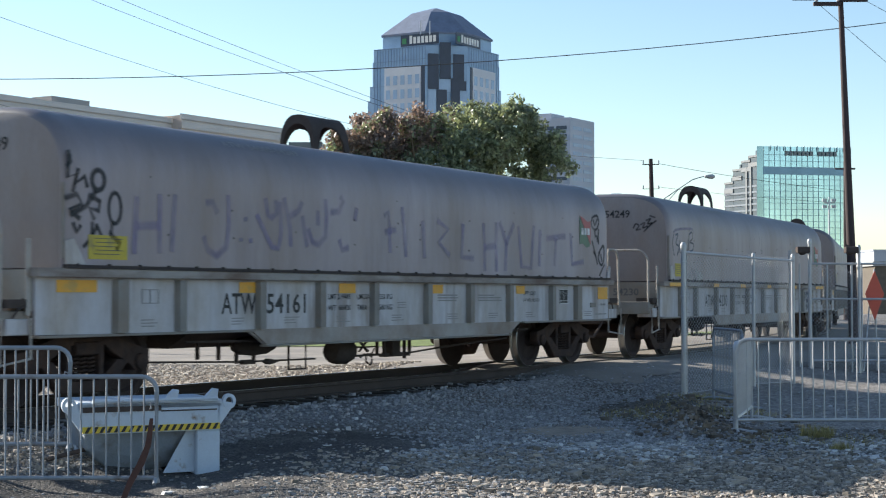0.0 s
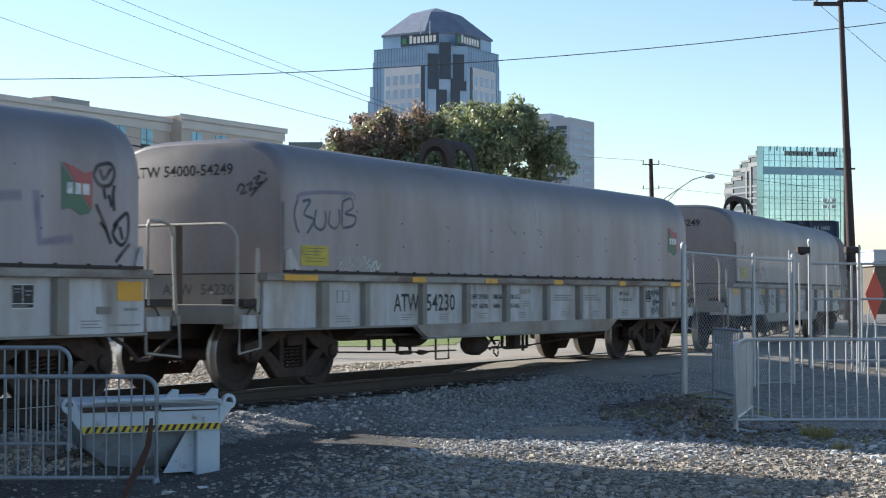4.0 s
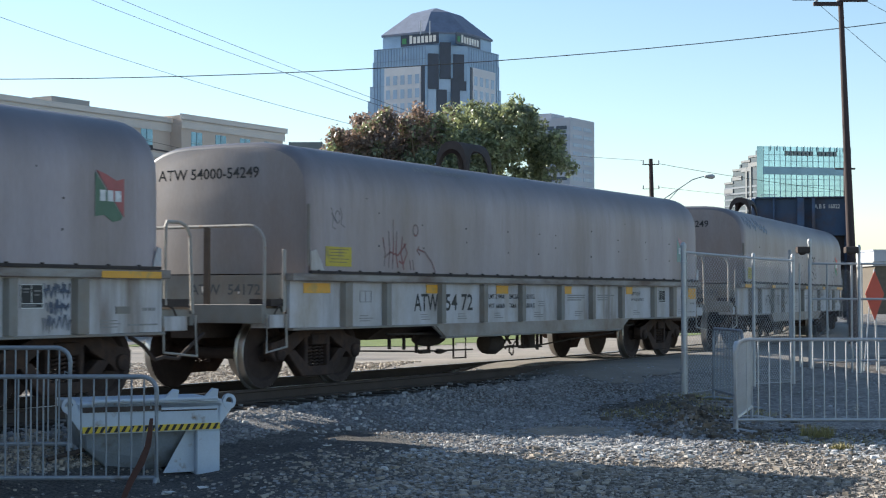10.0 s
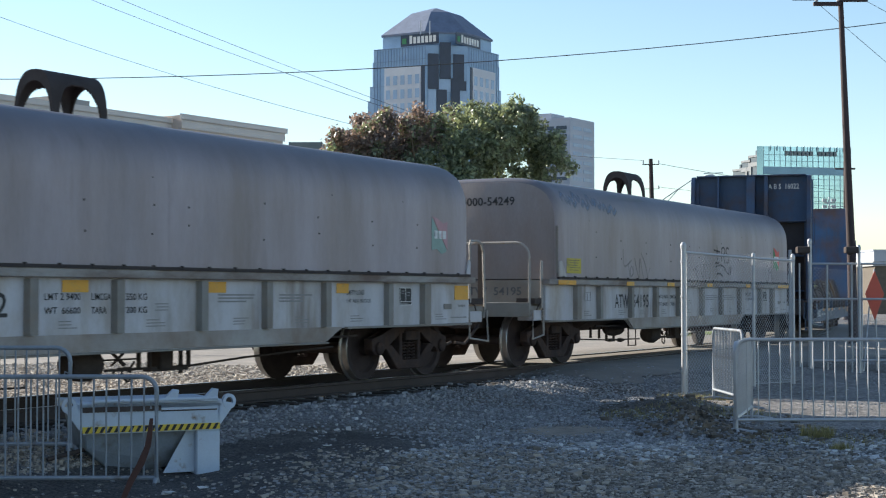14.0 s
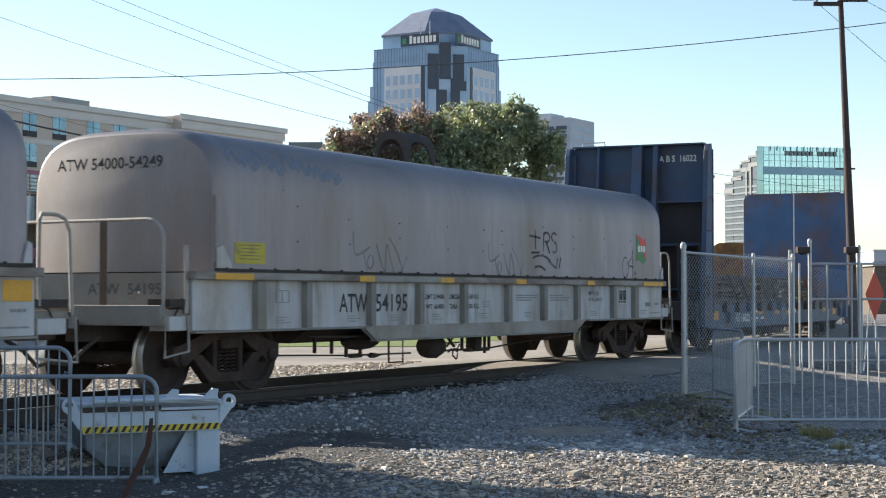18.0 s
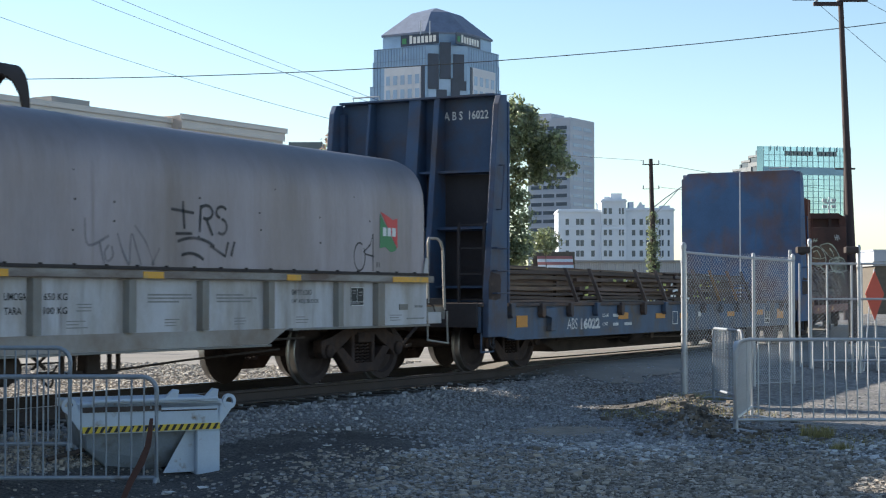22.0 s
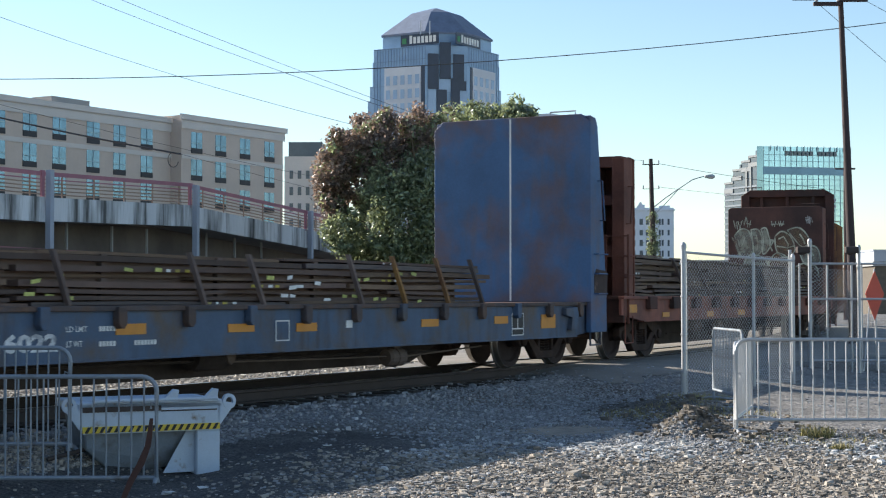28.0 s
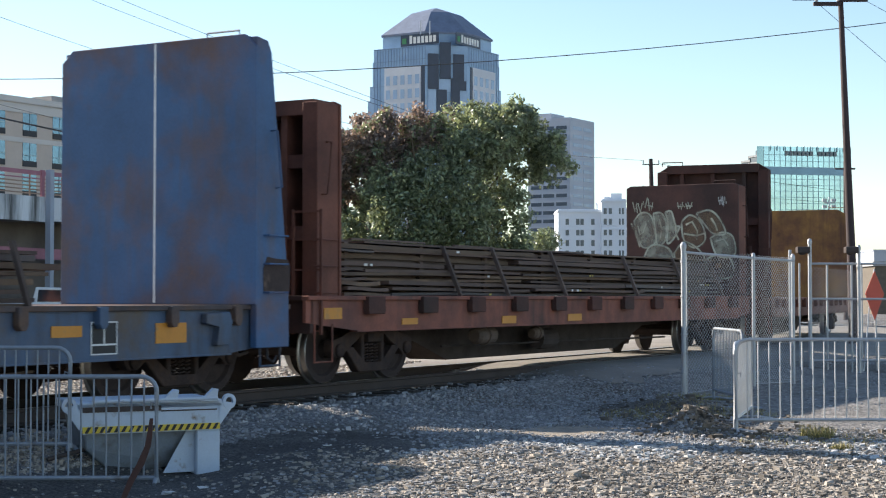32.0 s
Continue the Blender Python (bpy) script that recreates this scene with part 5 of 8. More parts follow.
CARS["d"] = flat_car("bulkhead_flat_car", "blue bulkhead flat car with rust stains, loaded with steel plates", (-1.95, 16.85), 1.10, 0.52, 1.43, "blueshade", "bluesill", 4.42, -1.18, 15.96, 15.24, D_YEL, 1.58, "blue")
# dark sheets in the bays between the front bulkhead's stiffeners
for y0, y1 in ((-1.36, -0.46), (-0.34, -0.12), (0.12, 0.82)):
    part("lower_panel", boxes((-1.238, -1.232, y0, y1, 1.16, 2.24), (-1.238, -1.232, y0, y1, 2.32, 3.14)), M["blackbrown"], CARS["d"], "dark panel between stiffeners")
lettering("lettering", "ABS", 1.41, 1.87, 0.63, 0.825, -1.437, M["oldwhite"], CARS["d"], "thin dingy white stencilled letters", weight=0.004)
lettering("lettering", "16022", 2.01, 2.91, 0.622, 0.82, -1.437, M["oldwhite"], CARS["d"], "bold dingy white stencilled number", weight=0.045)
CARS["f"] = flat_car("bulkhead_flat_car", "rust-brown bulkhead flat car loaded with steel plates", (-2.2, 16.0), 1.21, 0.74, 1.40, "rust", "redsill", 3.83, -1.28, 15.0, 13.75, [(-1.79, -1.36, 0.90, 1.05), (0.21, 0.65, 0.80, 0.89), (3.32, 3.81, 0.77, 0.89), (5.81, 6.38, 0.78, 0.90)], 1.35, "rustmid", (0.68, 1.36, 0.22), True, 3.75, (0.10, 0.05))
for x, w, r in ((2.95, 0.62, 0.14), (5.0, 0.35, 0.10)):
    part("brake_reservoir", lathe(bmesh.new(), [(0, x), (r * 0.7, x), (r, x + 0.06), (r, x + w * 0.45), (r + 0.02, x + w * 0.46), (r + 0.02, x + w * 0.54), (r, x + w * 0.55), (r, x + w - 0.06), (r * 0.7, x + w), (0, x + w)], "x", 14), M["casting"], CARS["f"], "brown dusty cylinder under the sill", at=pose(0, -1.1, 0.58))
CARS["h"] = flat_car("bulkhead_flat_car", "dark rusted bulkhead flat car with an ochre rear bulkhead", (-2.2, 15.6), 1.17, 0.72, 1.40, "rustdark", "rust", 4.39, -1.48, 14.5, 13.2, [], 1.36, "ochre", square=True, rear_h=4.10, cut=(0.28, 0.17), deep=0.26)
CARS["dl"] = plate_stack("stack of rusty steel plates on spacers", -0.7, 12.8, 1.10, [(-0.7, 12.6, 8, ((2.6, 7.2), (2.4, 10.2), (2.7, 6.0, 9.8), (2.5, 8.8), (5.4,), (2.6, 9.0), (7.9,), (3.0, 7.5)))], [(1.75, 2.05, 1.68), (2.88, 3.15, 1.68), (5.14, 5.45, 1.70), (6.34, 6.62, 1.70), (8.53, 8.90, 1.75), (9.66, 10.05, 1.75), (10.88, 11.30, 1.75), (11.92, 12.37, 1.75)], 3, 1.08)
CARS["fl"] = plate_stack("stack of rusty steel plates on spacers", -1.0, 15.5, 1.21, [(-1.1, 14.6, 11, ((0.1, 4.75), (0.15, 4.7, 9.6), (0.05, 8.8), (-0.35, 4.75), (2.3, 8.9), (-0.4, 4.5), (2.25, 9.4), (4.5,), (0.0, 9.0), (5.2,), (-0.2, 7.4), ()))], [(1.32, 2.03, 1.94), (2.97, 3.66, 1.95), (5.16, 5.85, 1.95), (8.39, 9.08, 1.95), (11.0, 11.7, 1.95), (13.2, 13.9, 1.95)], 4, 1.0)


# paper tags and paint daubs on the plates' edges
rt = random.Random(19)
for j, (x, z) in enumerate(((2.65, 1.22), (2.80, 1.35), (2.94, 1.21), (3.23, 1.19), (3.20, 1.43), (4.33, 1.51), (4.85, 1.51), (7.00, 1.44), (7.43, 1.44), (8.03, 1.38), (7.42, 1.31), (7.58, 1.33), (7.17, 1.21), (7.35, 1.21), (8.12, 1.16), (9.03, 1.43), (9.27, 1.43), (8.97, 1.31), (8.57, 1.21), (8.83, 1.21), (9.33, 1.16), (9.54, 1.16), (10.51, 1.13), (10.24, 1.54), (10.64, 1.54))):
    w, h = rt.uniform(0.10, 0.17), rt.uniform(0.035, 0.055)
    sk, y = rt.uniform(-0.02, 0.02), -1.325 + 0.23 * (z - 1.1) / 0.54
    part("tag", prism(bmesh.new(), [(x - w / 2, z - h / 2), (x + w / 2, z - h / 2 + sk), (x + w / 2 + 0.01, z + h / 2 + sk), (x - w / 2 + 0.01, z + h / 2)], "y", y - 0.005, y), M["white" if 8 <= j < 15 else "lime"], CARS["dl"], "white paper tag" if 8 <= j < 15 else "yellow-green paint daub")

# stencils and plates of the blue flat car
D = CARS["d"]
ob = lettering("end_lettering", "A B S  16022", 0, 0.80, 4.03, 4.17, 0, M["white"], D, "white stencilled number on the bulkhead")
ob.matrix_basis = pose(-1.236, -0.43, 0, 0, 0, -90)
part("white_stripe", boxes((15.9565, 15.959, -0.017, 0.017, 1.12, 4.40)), M["white"], D, "white painted stripe down the bulkhead")
lettering("lettering", "LD LMT", 3.03, 3.35, 0.825, 0.885, -1.437, M["white"], D, "white stencilled letters")
lettering("lettering", "LT WT", 3.04, 3.28, 0.665, 0.73, -1.437, M["white"], D, "white stencilled letters")
bars("data_lines", [(a, a + 0.04, z, z + 0.055) for z, q in ((0.825, 0), (0.662, 1)) for a in [3.54 + 0.055 * i for i in range(5)] + [4.11 + 0.055 * i for i in range(7 * q)]], D, M["white"], -1.437)
part("brake_reservoir", lathe(bmesh.new(), [(0, 9.75), (0.10, 9.75), (0.13, 9.80), (0.13, 9.94), (0.145, 9.95), (0.145, 10.0), (0.13, 10.01), (0.13, 10.16), (0.09, 10.22), (0, 10.22)], "x", 14), M["casting"], D, "brown dusty cylinder under the sill", at=pose(0, -1.2, 0.33))
part("cylinder_hanger", boxes((9.90, 10.06, -1.26, -1.14, 0.45, 0.60)), M["casting"], D)
part("rod_bracket", bevelled(prism(bmesh.new(), [(6.02, 0.53), (6.24, 0.53), (6.20, 0.40), (6.13, 0.36), (6.06, 0.40)], "y", -1.24, -1.2), 0.01), M["casting"], D)
part("brake_rod", tube(bmesh.new(), [(6.13, -1.21, 0.40), (8.0, -1.21, 0.37), (9.78, -1.21, 0.35)], 0.012, 6), M["casting"], D)
part("brake_rod", tube(bmesh.new(), [(10.2, -1.21, 0.33), (12.6, -1.21, 0.42)], 0.014, 6), M["casting"], D)
for a, b, z0, z1 in ((6.77, 7.07, 0.64, 0.90), (13.22, 13.64, 0.57, 0.93)):
    bars("data_panel", [(a, b, z0, z0 + 0.015), (a, b, z1 - 0.015, z1), (a, a + 0.015, z0, z1), (b - 0.015, b, z0, z1)] + ([((a + b) / 2 - 0.01, (a + b) / 2 + 0.01, z0 + 0.12, z1), (a, b, z0 + 0.10, z0 + 0.12)] if b > 10 else []), D, M["white"], -1.437)
part("panel_plate", boxes((13.225, 13.635, -1.4345, -1.431, 0.575, 0.925)), M["black"], D, "black data plate")
part("label_plate", boxes((8.38, 8.53, -1.44, -1.432, 0.78, 0.88)), M["white"], D)
for x in (0.35, 15.1):
    part("jacking_bracket", bevelled(prism(bmesh.new(), [(x, 1.0), (x + 0.45, 1.02), (x + 0.5, 0.9), (x + 0.42, 0.62), (x + 0.2, 0.62), (x + 0.25, 0.85), (x, 0.88)], "y", -1.52, -1.43), 0.01), M["bluesill"], D)

for s0, z0, z1, w in ((-1.9, 1.16, 1.58, 0.42), (16.15, 1.26, 1.69, 0.56)):
    part("worn_patch", prism(bmesh.new(), [(s0, z0), (s0 + 0.5 * w, z0 - 0.02), (s0 + w - 0.02, z0 + 0.01), (s0 + w, z1 - 0.12), (s0 + 0.9 * w, z1 - 0.03), (s0 + 0.43 * w, z1 - 0.02), (s0 + 0.14 * w, z1), (s0 - 0.01, z1 - 0.15)], "y", -1.568, -1.562), M["darkrust"], D, "dark rust patch where the paint has worn off")
    part("foot_hook", tube(bmesh.new(), [(s0 + 0.2, -1.46, 0.62), (s0 + 0.2, -1.48, 0.44), (s0 + 0.3, -1.49, 0.38), (s0 + 0.38, -1.48, 0.46)], 0.018, 6), M["blackbrown"], D)
# pale primer patch and rubbed marks on one sill and hood
part("primer_patch", prism(bmesh.new(), [(5.93, 1.325), (6.34, 1.325), (6.30, 1.26), (6.22, 1.24), (5.94, 1.24)], "y", SY - 0.005, SY - 0.002), M["handrail"], CARS["a"], "pale primer patch")
# spray paint
Z, A, BB, C, F = CARS["z"], CARS["a"], CARS["b"], CARS["c"], CARS["f"]
strokes(Z, "spray_tag", [[(-0.74, 2.74), (-0.70, 2.62), (-0.76, 2.56)], [(-0.72, 2.70), (-0.74, 2.45), (-0.60, 2.50), (-0.66, 2.30)], [(-0.58, 2.56), (-0.62, 2.40), (-0.48, 2.48), (-0.44, 2.36)], curl(-0.27, 2.45, 0.10, 0.11, 20, 385, 14), [(-0.30, 2.34), (-0.46, 2.16), (-0.70, 2.06)], [(-0.79, 2.23), (-0.60, 2.28), (-0.52, 2.18), (-0.70, 2.12), (-0.55, 2.02)], [(-0.43, 2.28), (-0.24, 2.22), (-0.26, 2.12), (-0.40, 2.14), (-0.33, 2.02)]], 0.055, "spray_black", "black sprayed tag")
strokes(Z, "spray_tag", [curl(0.0, 2.16, 0.10, 0.17, -60, 300, 14), [(-0.04, 2.02), (-0.07, 1.80), (-0.12, 1.70)], [(-0.30, 1.98), (-0.18, 1.80), (-0.02, 1.66), (0.03, 1.76), (-0.10, 1.84)], [(-0.28, 1.96), (-0.40, 1.80), (-0.50, 1.72)], [(-0.36, 2.00), (-0.38, 1.60)], [(-0.10, 1.90), (0.08, 1.78), (0.02, 1.70)], [(-0.66, 1.98), (-0.60, 1.88), (-0.54, 1.96)]], 0.045, "spray_black", "black sprayed tag")
strokes(Z, "spray_letters", [[(1.57, 2.3), (1.71, 2.31), (1.8, 2.18)], [(2.0, 2.42), (2.02, 2.06), (1.97, 1.79), (1.79, 1.68), (1.61, 1.75), (1.54, 1.91)], [(2.35, 2.17), (2.36, 2.11)], [(2.25, 1.91), (2.26, 1.86)], [(2.45, 1.91), (2.46, 1.85)], [(2.57, 2.21), (2.69, 2.06), (2.89, 1.82), (3.03, 1.8), (3.09, 1.97), (3.07, 2.39)], [(2.75, 2.42), (2.81, 2.21), (2.89, 2.18), (2.99, 2.24), (2.97, 2.41)], [(3.15, 2.45), (3.22, 2.23), (3.28, 2.06), (3.3, 1.83)], [(3.26, 2.2), (3.47, 2.3), (3.55, 2.42)]], 0.085, "spray_purple", "faded purple sprayed letters")
strokes(Z, "spray_letters", [[(3.56, 2.24), (3.6, 2.04), (3.67, 1.83)], [(3.69, 2.08), (3.78, 1.91), (3.93, 1.87), (4.09, 1.98), (4.11, 2.24), (4.08, 2.48)], [(3.91, 2.32), (3.91, 2.12)], [(4.2, 2.31), (4.41, 2.33), (4.5, 2.47), (4.43, 2.53)], [(4.41, 1.96), (4.48, 1.82), (4.65, 1.86)], [(4.84, 2.4), (4.79, 2.22)], [(5.54, 2.31), (5.65, 2.38), (5.68, 2.19), (5.7, 1.81)], [(6.02, 2.47), (6.08, 2.08), (6.13, 1.76)], [(5.55, 2.09), (5.86, 2.14)], [(0.35, 2.31), (0.31, 1.67)], [(0.74, 2.36), (0.74, 1.68)], [(0.35, 1.98), (0.74, 2.0)], [(1.01, 2.37), (0.95, 1.7)]], 0.085, "spray_purple", "faded purple sprayed letters")
strokes(Z, "spray_letters", [[(8.47, 2.34), (8.51, 1.59)], [(8.88, 2.37), (8.89, 1.59)], [(8.47, 1.96), (8.88, 2.0)], [(9.0, 2.38), (9.23, 2.03), (9.19, 1.6)], [(9.5, 2.38), (9.23, 2.03)], [(9.65, 2.34), (9.76, 1.68), (10.1, 1.66), (10.21, 2.37)], [(10.44, 2.31), (10.4, 1.7)], [(10.67, 2.17), (11.42, 2.23)], [(11.04, 2.18), (10.99, 1.71)], [(11.62, 2.29), (11.68, 1.76), (12.16, 1.81)], [(6.6, 2.3), (6.65, 1.75)], [(7.0, 2.32), (7.35, 2.2), (7.05, 2.0), (7.4, 1.8)], [(7.8, 2.3), (7.75, 1.8), (8.15, 1.78)]], 0.095, "spray_purple", "faint purple sprayed letters")
for ln in [[(12.55, 2.61), (12.49, 2.5), (12.58, 2.4), (12.74, 2.41), (12.81, 2.54), (12.74, 2.64), (12.55, 2.61)], [(12.58, 2.57), (12.64, 2.47), (12.76, 2.59)], [(12.81, 2.41), (12.79, 2.29), (12.81, 2.13)], [(12.64, 2.37), (12.67, 2.25)], [(12.52, 2.19), (12.63, 2.02), (12.76, 1.77)], [(12.58, 2.0), (12.69, 1.92)], [(12.8, 1.96), (12.93, 2.07), (13.03, 2.1), (13.03, 1.86), (12.92, 1.76), (12.79, 1.88), (12.87, 2.0)], [(12.9, 1.96), (12.95, 1.82)], [(13.07, 1.78), (12.95, 1.68), (12.84, 1.57)], [(12.72, 2.3), (12.77, 2.17)]]:
    strokes(Z, "spray_stroke", [flow(ln)], 0.042, "spray_black", "black sprayed tag stroke")
for ln in [[(-0.49, 2.45), (-0.57, 2.27), (-0.51, 2.07), (-0.45, 2.02)], [(-0.39, 2.42), (-0.21, 2.44), (-0.35, 2.26), (-0.13, 2.19), (-0.29, 2.01)], [(-0.08, 2.33), (-0.11, 2.13), (0.04, 2.07), (0.14, 2.16), (0.14, 2.32)], [(0.25, 2.33), (0.22, 2.16), (0.37, 2.1), (0.47, 2.19), (0.46, 2.36)], [(0.54, 2.45), (0.53, 2.13)], [(0.54, 2.46), (0.74, 2.52), (0.8, 2.4), (0.61, 2.31), (0.86, 2.28), (0.81, 2.16), (0.54, 2.11)]]:
    strokes(A, "spray_letter", [flow(ln)], 0.034, "spray_blue", "dark blue sprayed letter stroke")
strokes(A, "spray_letter", [flow([(-0.53, 2.46), (-0.39, 2.52), (0.02, 2.56), (0.44, 2.58), (0.8, 2.58), (0.84, 2.5)])], 0.05, "spray_purple", "faint purple sprayed outline")
for x, z in ((0.55, 1.62), (0.75, 1.72), (0.92, 1.60), (1.08, 1.70), (1.22, 1.58), (1.38, 1.64)):
    strokes(A, "spray_smear", [flow([(x - 0.12, z - 0.05), (x, z + 0.05), (x + 0.05, z - 0.06), (x + 0.14, z + 0.02)])], 0.05, "spray_white", "pale smeared spray")
for ln in (curl(5.55, 2.40, 0.17, 0.17, 100, 290, 10), [(6.30, 2.62), (6.34, 2.50), (6.30, 2.40)], [(6.45, 2.60), (6.50, 2.42), (6.46, 2.26)], [(6.38, 2.30), (6.58, 2.28)], curl(7.73, 2.20, 0.08, 0.08, 90, 260, 6), [(5.52, 2.22), (5.66, 2.20)]):
    strokes(A, "rub_mark", [ln], 0.020, "spray_white", "thin white rubbed mark")
strokes(A, "spray_tag", hand_style(11.53, 11.92, 1.20, 1.32, 5, 4) + hand_style(11.56, 11.9, 1.03, 1.15, 4, 9) + hand_style(11.50, 11.93, 0.85, 0.98, 5, 6), 0.030, "spray_blue", "blue sprayed tag", SY - 0.006)
strokes(BB, "spray_tag", [[(0.80, 2.02), (0.86, 1.80), (0.84, 1.62)], [(0.95, 2.12), (0.98, 1.85), (0.95, 1.60)], [(1.07, 2.28), (1.08, 1.9), (1.05, 1.58)], [(1.17, 2.12), (1.15, 1.8), (1.2, 1.6)], [(0.82, 1.74), (1.0, 1.82), (1.2, 1.78), (1.42, 1.95)], [(1.32, 2.05), (1.28, 1.8), (1.36, 1.58)], [(1.22, 1.70), (1.34, 1.66), (1.45, 1.82), (1.36, 1.95)], [(1.52, 1.72), (1.55, 1.58)], [(1.60, 1.72), (1.63, 1.58)], curl(1.68, 2.15, 0.07, 0.08, 30, 400, 10), [(1.75, 1.88), (1.95, 1.84), (2.15, 1.70), (2.25, 1.55)], [(1.78, 1.92), (1.72, 1.86), (1.80, 1.80)]], 0.026, "spray_red", "brick-red sprayed tag", at=pose(0.2, 0, 0))
strokes(C, "spray_tag", [[(7.34, 2.20), (7.75, 2.17)], [(7.55, 2.30), (7.58, 1.98)], [(7.42, 1.92), (7.72, 1.93)], [(7.88, 2.27), (7.86, 1.95)], curl(7.98, 2.19, 0.12, 0.08, 150, -120), [(7.98, 2.11), (8.10, 1.92)], curl(8.27, 2.20, 0.10, 0.07, 30, 250), curl(8.27, 2.03, 0.10, 0.09, 90, -130), curl(7.75, 1.50, 0.60, 0.38, 120, 50), [(8.05, 1.80), (8.34, 1.68), (8.40, 1.85)], [(8.46, 1.68), (8.52, 1.86)], curl(7.68, 1.50, 0.32, 0.20, 120, 40)], 0.034, "spray_black", "black sprayed tag", at=pose(0.15, 0, 0))
strokes(C, "spray_tag", [curl(11.46, 1.74, 0.14, 0.19, 60, 400, 14), [(11.55, 1.80), (11.72, 1.90), (11.80, 2.06), (11.80, 1.55)], [(11.6, 1.78), (11.82, 1.75)], [(11.9, 1.60), (11.9, 1.67)], [(11.96, 1.60), (11.96, 1.67)]], 0.022, "spray_black", "thin black sprayed tag")
FADED = [[(6.07, 2.04), (6.12, 1.75), (6.45, 1.86)], [(6.3, 1.78), (6.34, 1.65), (6.38, 1.55)], [(6.45, 1.76), (6.38, 1.68), (6.42, 1.58), (6.51, 1.64), (6.49, 1.75)], [(6.58, 1.89), (6.66, 1.71), (6.77, 1.54)], [(6.78, 1.55), (6.81, 1.89), (6.89, 1.74), (6.98, 1.54)], [(6.86, 1.99), (7.03, 1.83), (7.12, 1.69), (7.19, 1.55)], [(7.29, 1.75), (7.15, 1.55)]]
strokes(C, "spray_stroke", [flow(ln) for ln in FADED], 0.030, "spray_grey", "faded grey sprayed stroke")
strokes(C, "spray_stroke", [flow([(2.2 + 1.15 * (x - 6.07), 1.60 + 1.1 * (z - 1.60)) for x, z in ln]) for ln in FADED], 0.032, "spray_grey", "faded grey sprayed stroke")
strokes(A, "spray_tag", [flow(q) for q in ([(0.0, 0.05), (0.05, 0.14), (0.12, 0.10), (0.06, 0.02), (0.16, 0.04)], [(0.15, 0.12), (0.24, 0.16), (0.20, 0.06), (0.30, 0.10)], [(0.26, 0.20), (0.36, 0.24), (0.30, 0.14), (0.40, 0.16)], [(0.22, -0.02), (0.34, 0.10), (0.48, 0.20)], [(0.34, 0.30), (0.46, 0.26)])], 0.03, "spray_black", "small black sprayed tag", 0.0, pose(-0.79, -0.72, 2.50, 0, 0, -90))
for x, z in ((-0.35, 2.90), (-0.05, 2.84), (0.20, 2.94), (0.50, 2.82), (0.80, 2.92), (1.10, 2.86), (1.45, 2.80), (1.75, 2.78)):
    lay_on_hood(part("spray_smear", ribbon(bmesh.new(), flow([(x - 0.16, z - 0.04), (x, z + 0.07), (x + 0.05, z - 0.06), (x + 0.2, z + 0.03)], 8), 0.08, 0.0), M["spray_sky"], C, "faint sky-blue sprayed smear"))
strokes(BB, "spray_tag", scribble(-0.30, 0.02, 2.12, 2.38, 3, 71, 0.2), 0.022, "spray_grey", "small grey sprayed tag")
# rounded letters across the rear bulkhead: outlines, with their fill a shade behind
MINT = [
    [(0.14, 2.95), (0.32, 3.13), (0.54, 3.08), (0.65, 2.78), (0.67, 2.44), (0.37, 2.33), (0.21, 2.63)],
    [(0.62, 3.11), (0.82, 3.11), (0.93, 2.88), (0.91, 2.49), (0.72, 2.38), (0.67, 2.73)],
    [(0.91, 3.13), (1.06, 3.14), (1.16, 2.83), (1.26, 2.78), (1.07, 2.47), (0.95, 2.44), (0.98, 2.83)],
    [(1.99, 2.52), (2.26, 2.64), (2.52, 2.54), (2.56, 2.14), (2.16, 2.12)],
    [(0.37, 2.05), (0.52, 2.34), (0.77, 2.38), (1.04, 2.24), (1.12, 1.85), (0.77, 1.66), (0.42, 1.75)],
]
OCHRE = [
    [(1.3, 2.9), (1.51, 3.05), (1.77, 2.88), (1.87, 2.49), (1.61, 2.31), (1.36, 2.49)],
    [(1.66, 3.08), (1.96, 3.15), (2.19, 2.98), (2.35, 2.62), (2.06, 2.62), (1.86, 2.83)],
    [(1.12, 2.19), (1.36, 2.44), (1.66, 2.31), (1.86, 2.05), (1.76, 1.66), (1.26, 1.66)],
    [(1.91, 2.05), (2.16, 2.14), (2.46, 2.05), (2.51, 1.66), (1.96, 1.63)],
]
rims = []
for mt, letters, tint in (("spray_pale", MINT, "pale green"), ("spray_ochre", OCHRE, "brown ochre")):
    for k, pts in enumerate(letters):
        rim = flow(pts + pts[:1])
        rims.append(rim)
        bm = bmesh.new()
        lay = bm.verts.layers.float.new("cover")
        mid = sum((Vector(p) for p in rim), Vector((0, 0))) / len(rim)
        ctr = bm.verts.new((mid.x, 0, mid.y))
        ctr[lay] = 0.8
        ring_v = [bm.verts.new((p[0], 0, p[1])) for p in rim[:-1]]
        for q in ring_v:
            q[lay] = 0.45
        for a, b in zip(ring_v, ring_v[1:] + ring_v[:1]):
            bm.faces.new((ctr, a, b))
        ob = part("spray_fill", bm, M[mt], F, "%s sprayed letter fill" % tint)
        ob.matrix_basis = pose(14.994 - 0.0006 * k, 1.30, 0, 0, 0, -90)
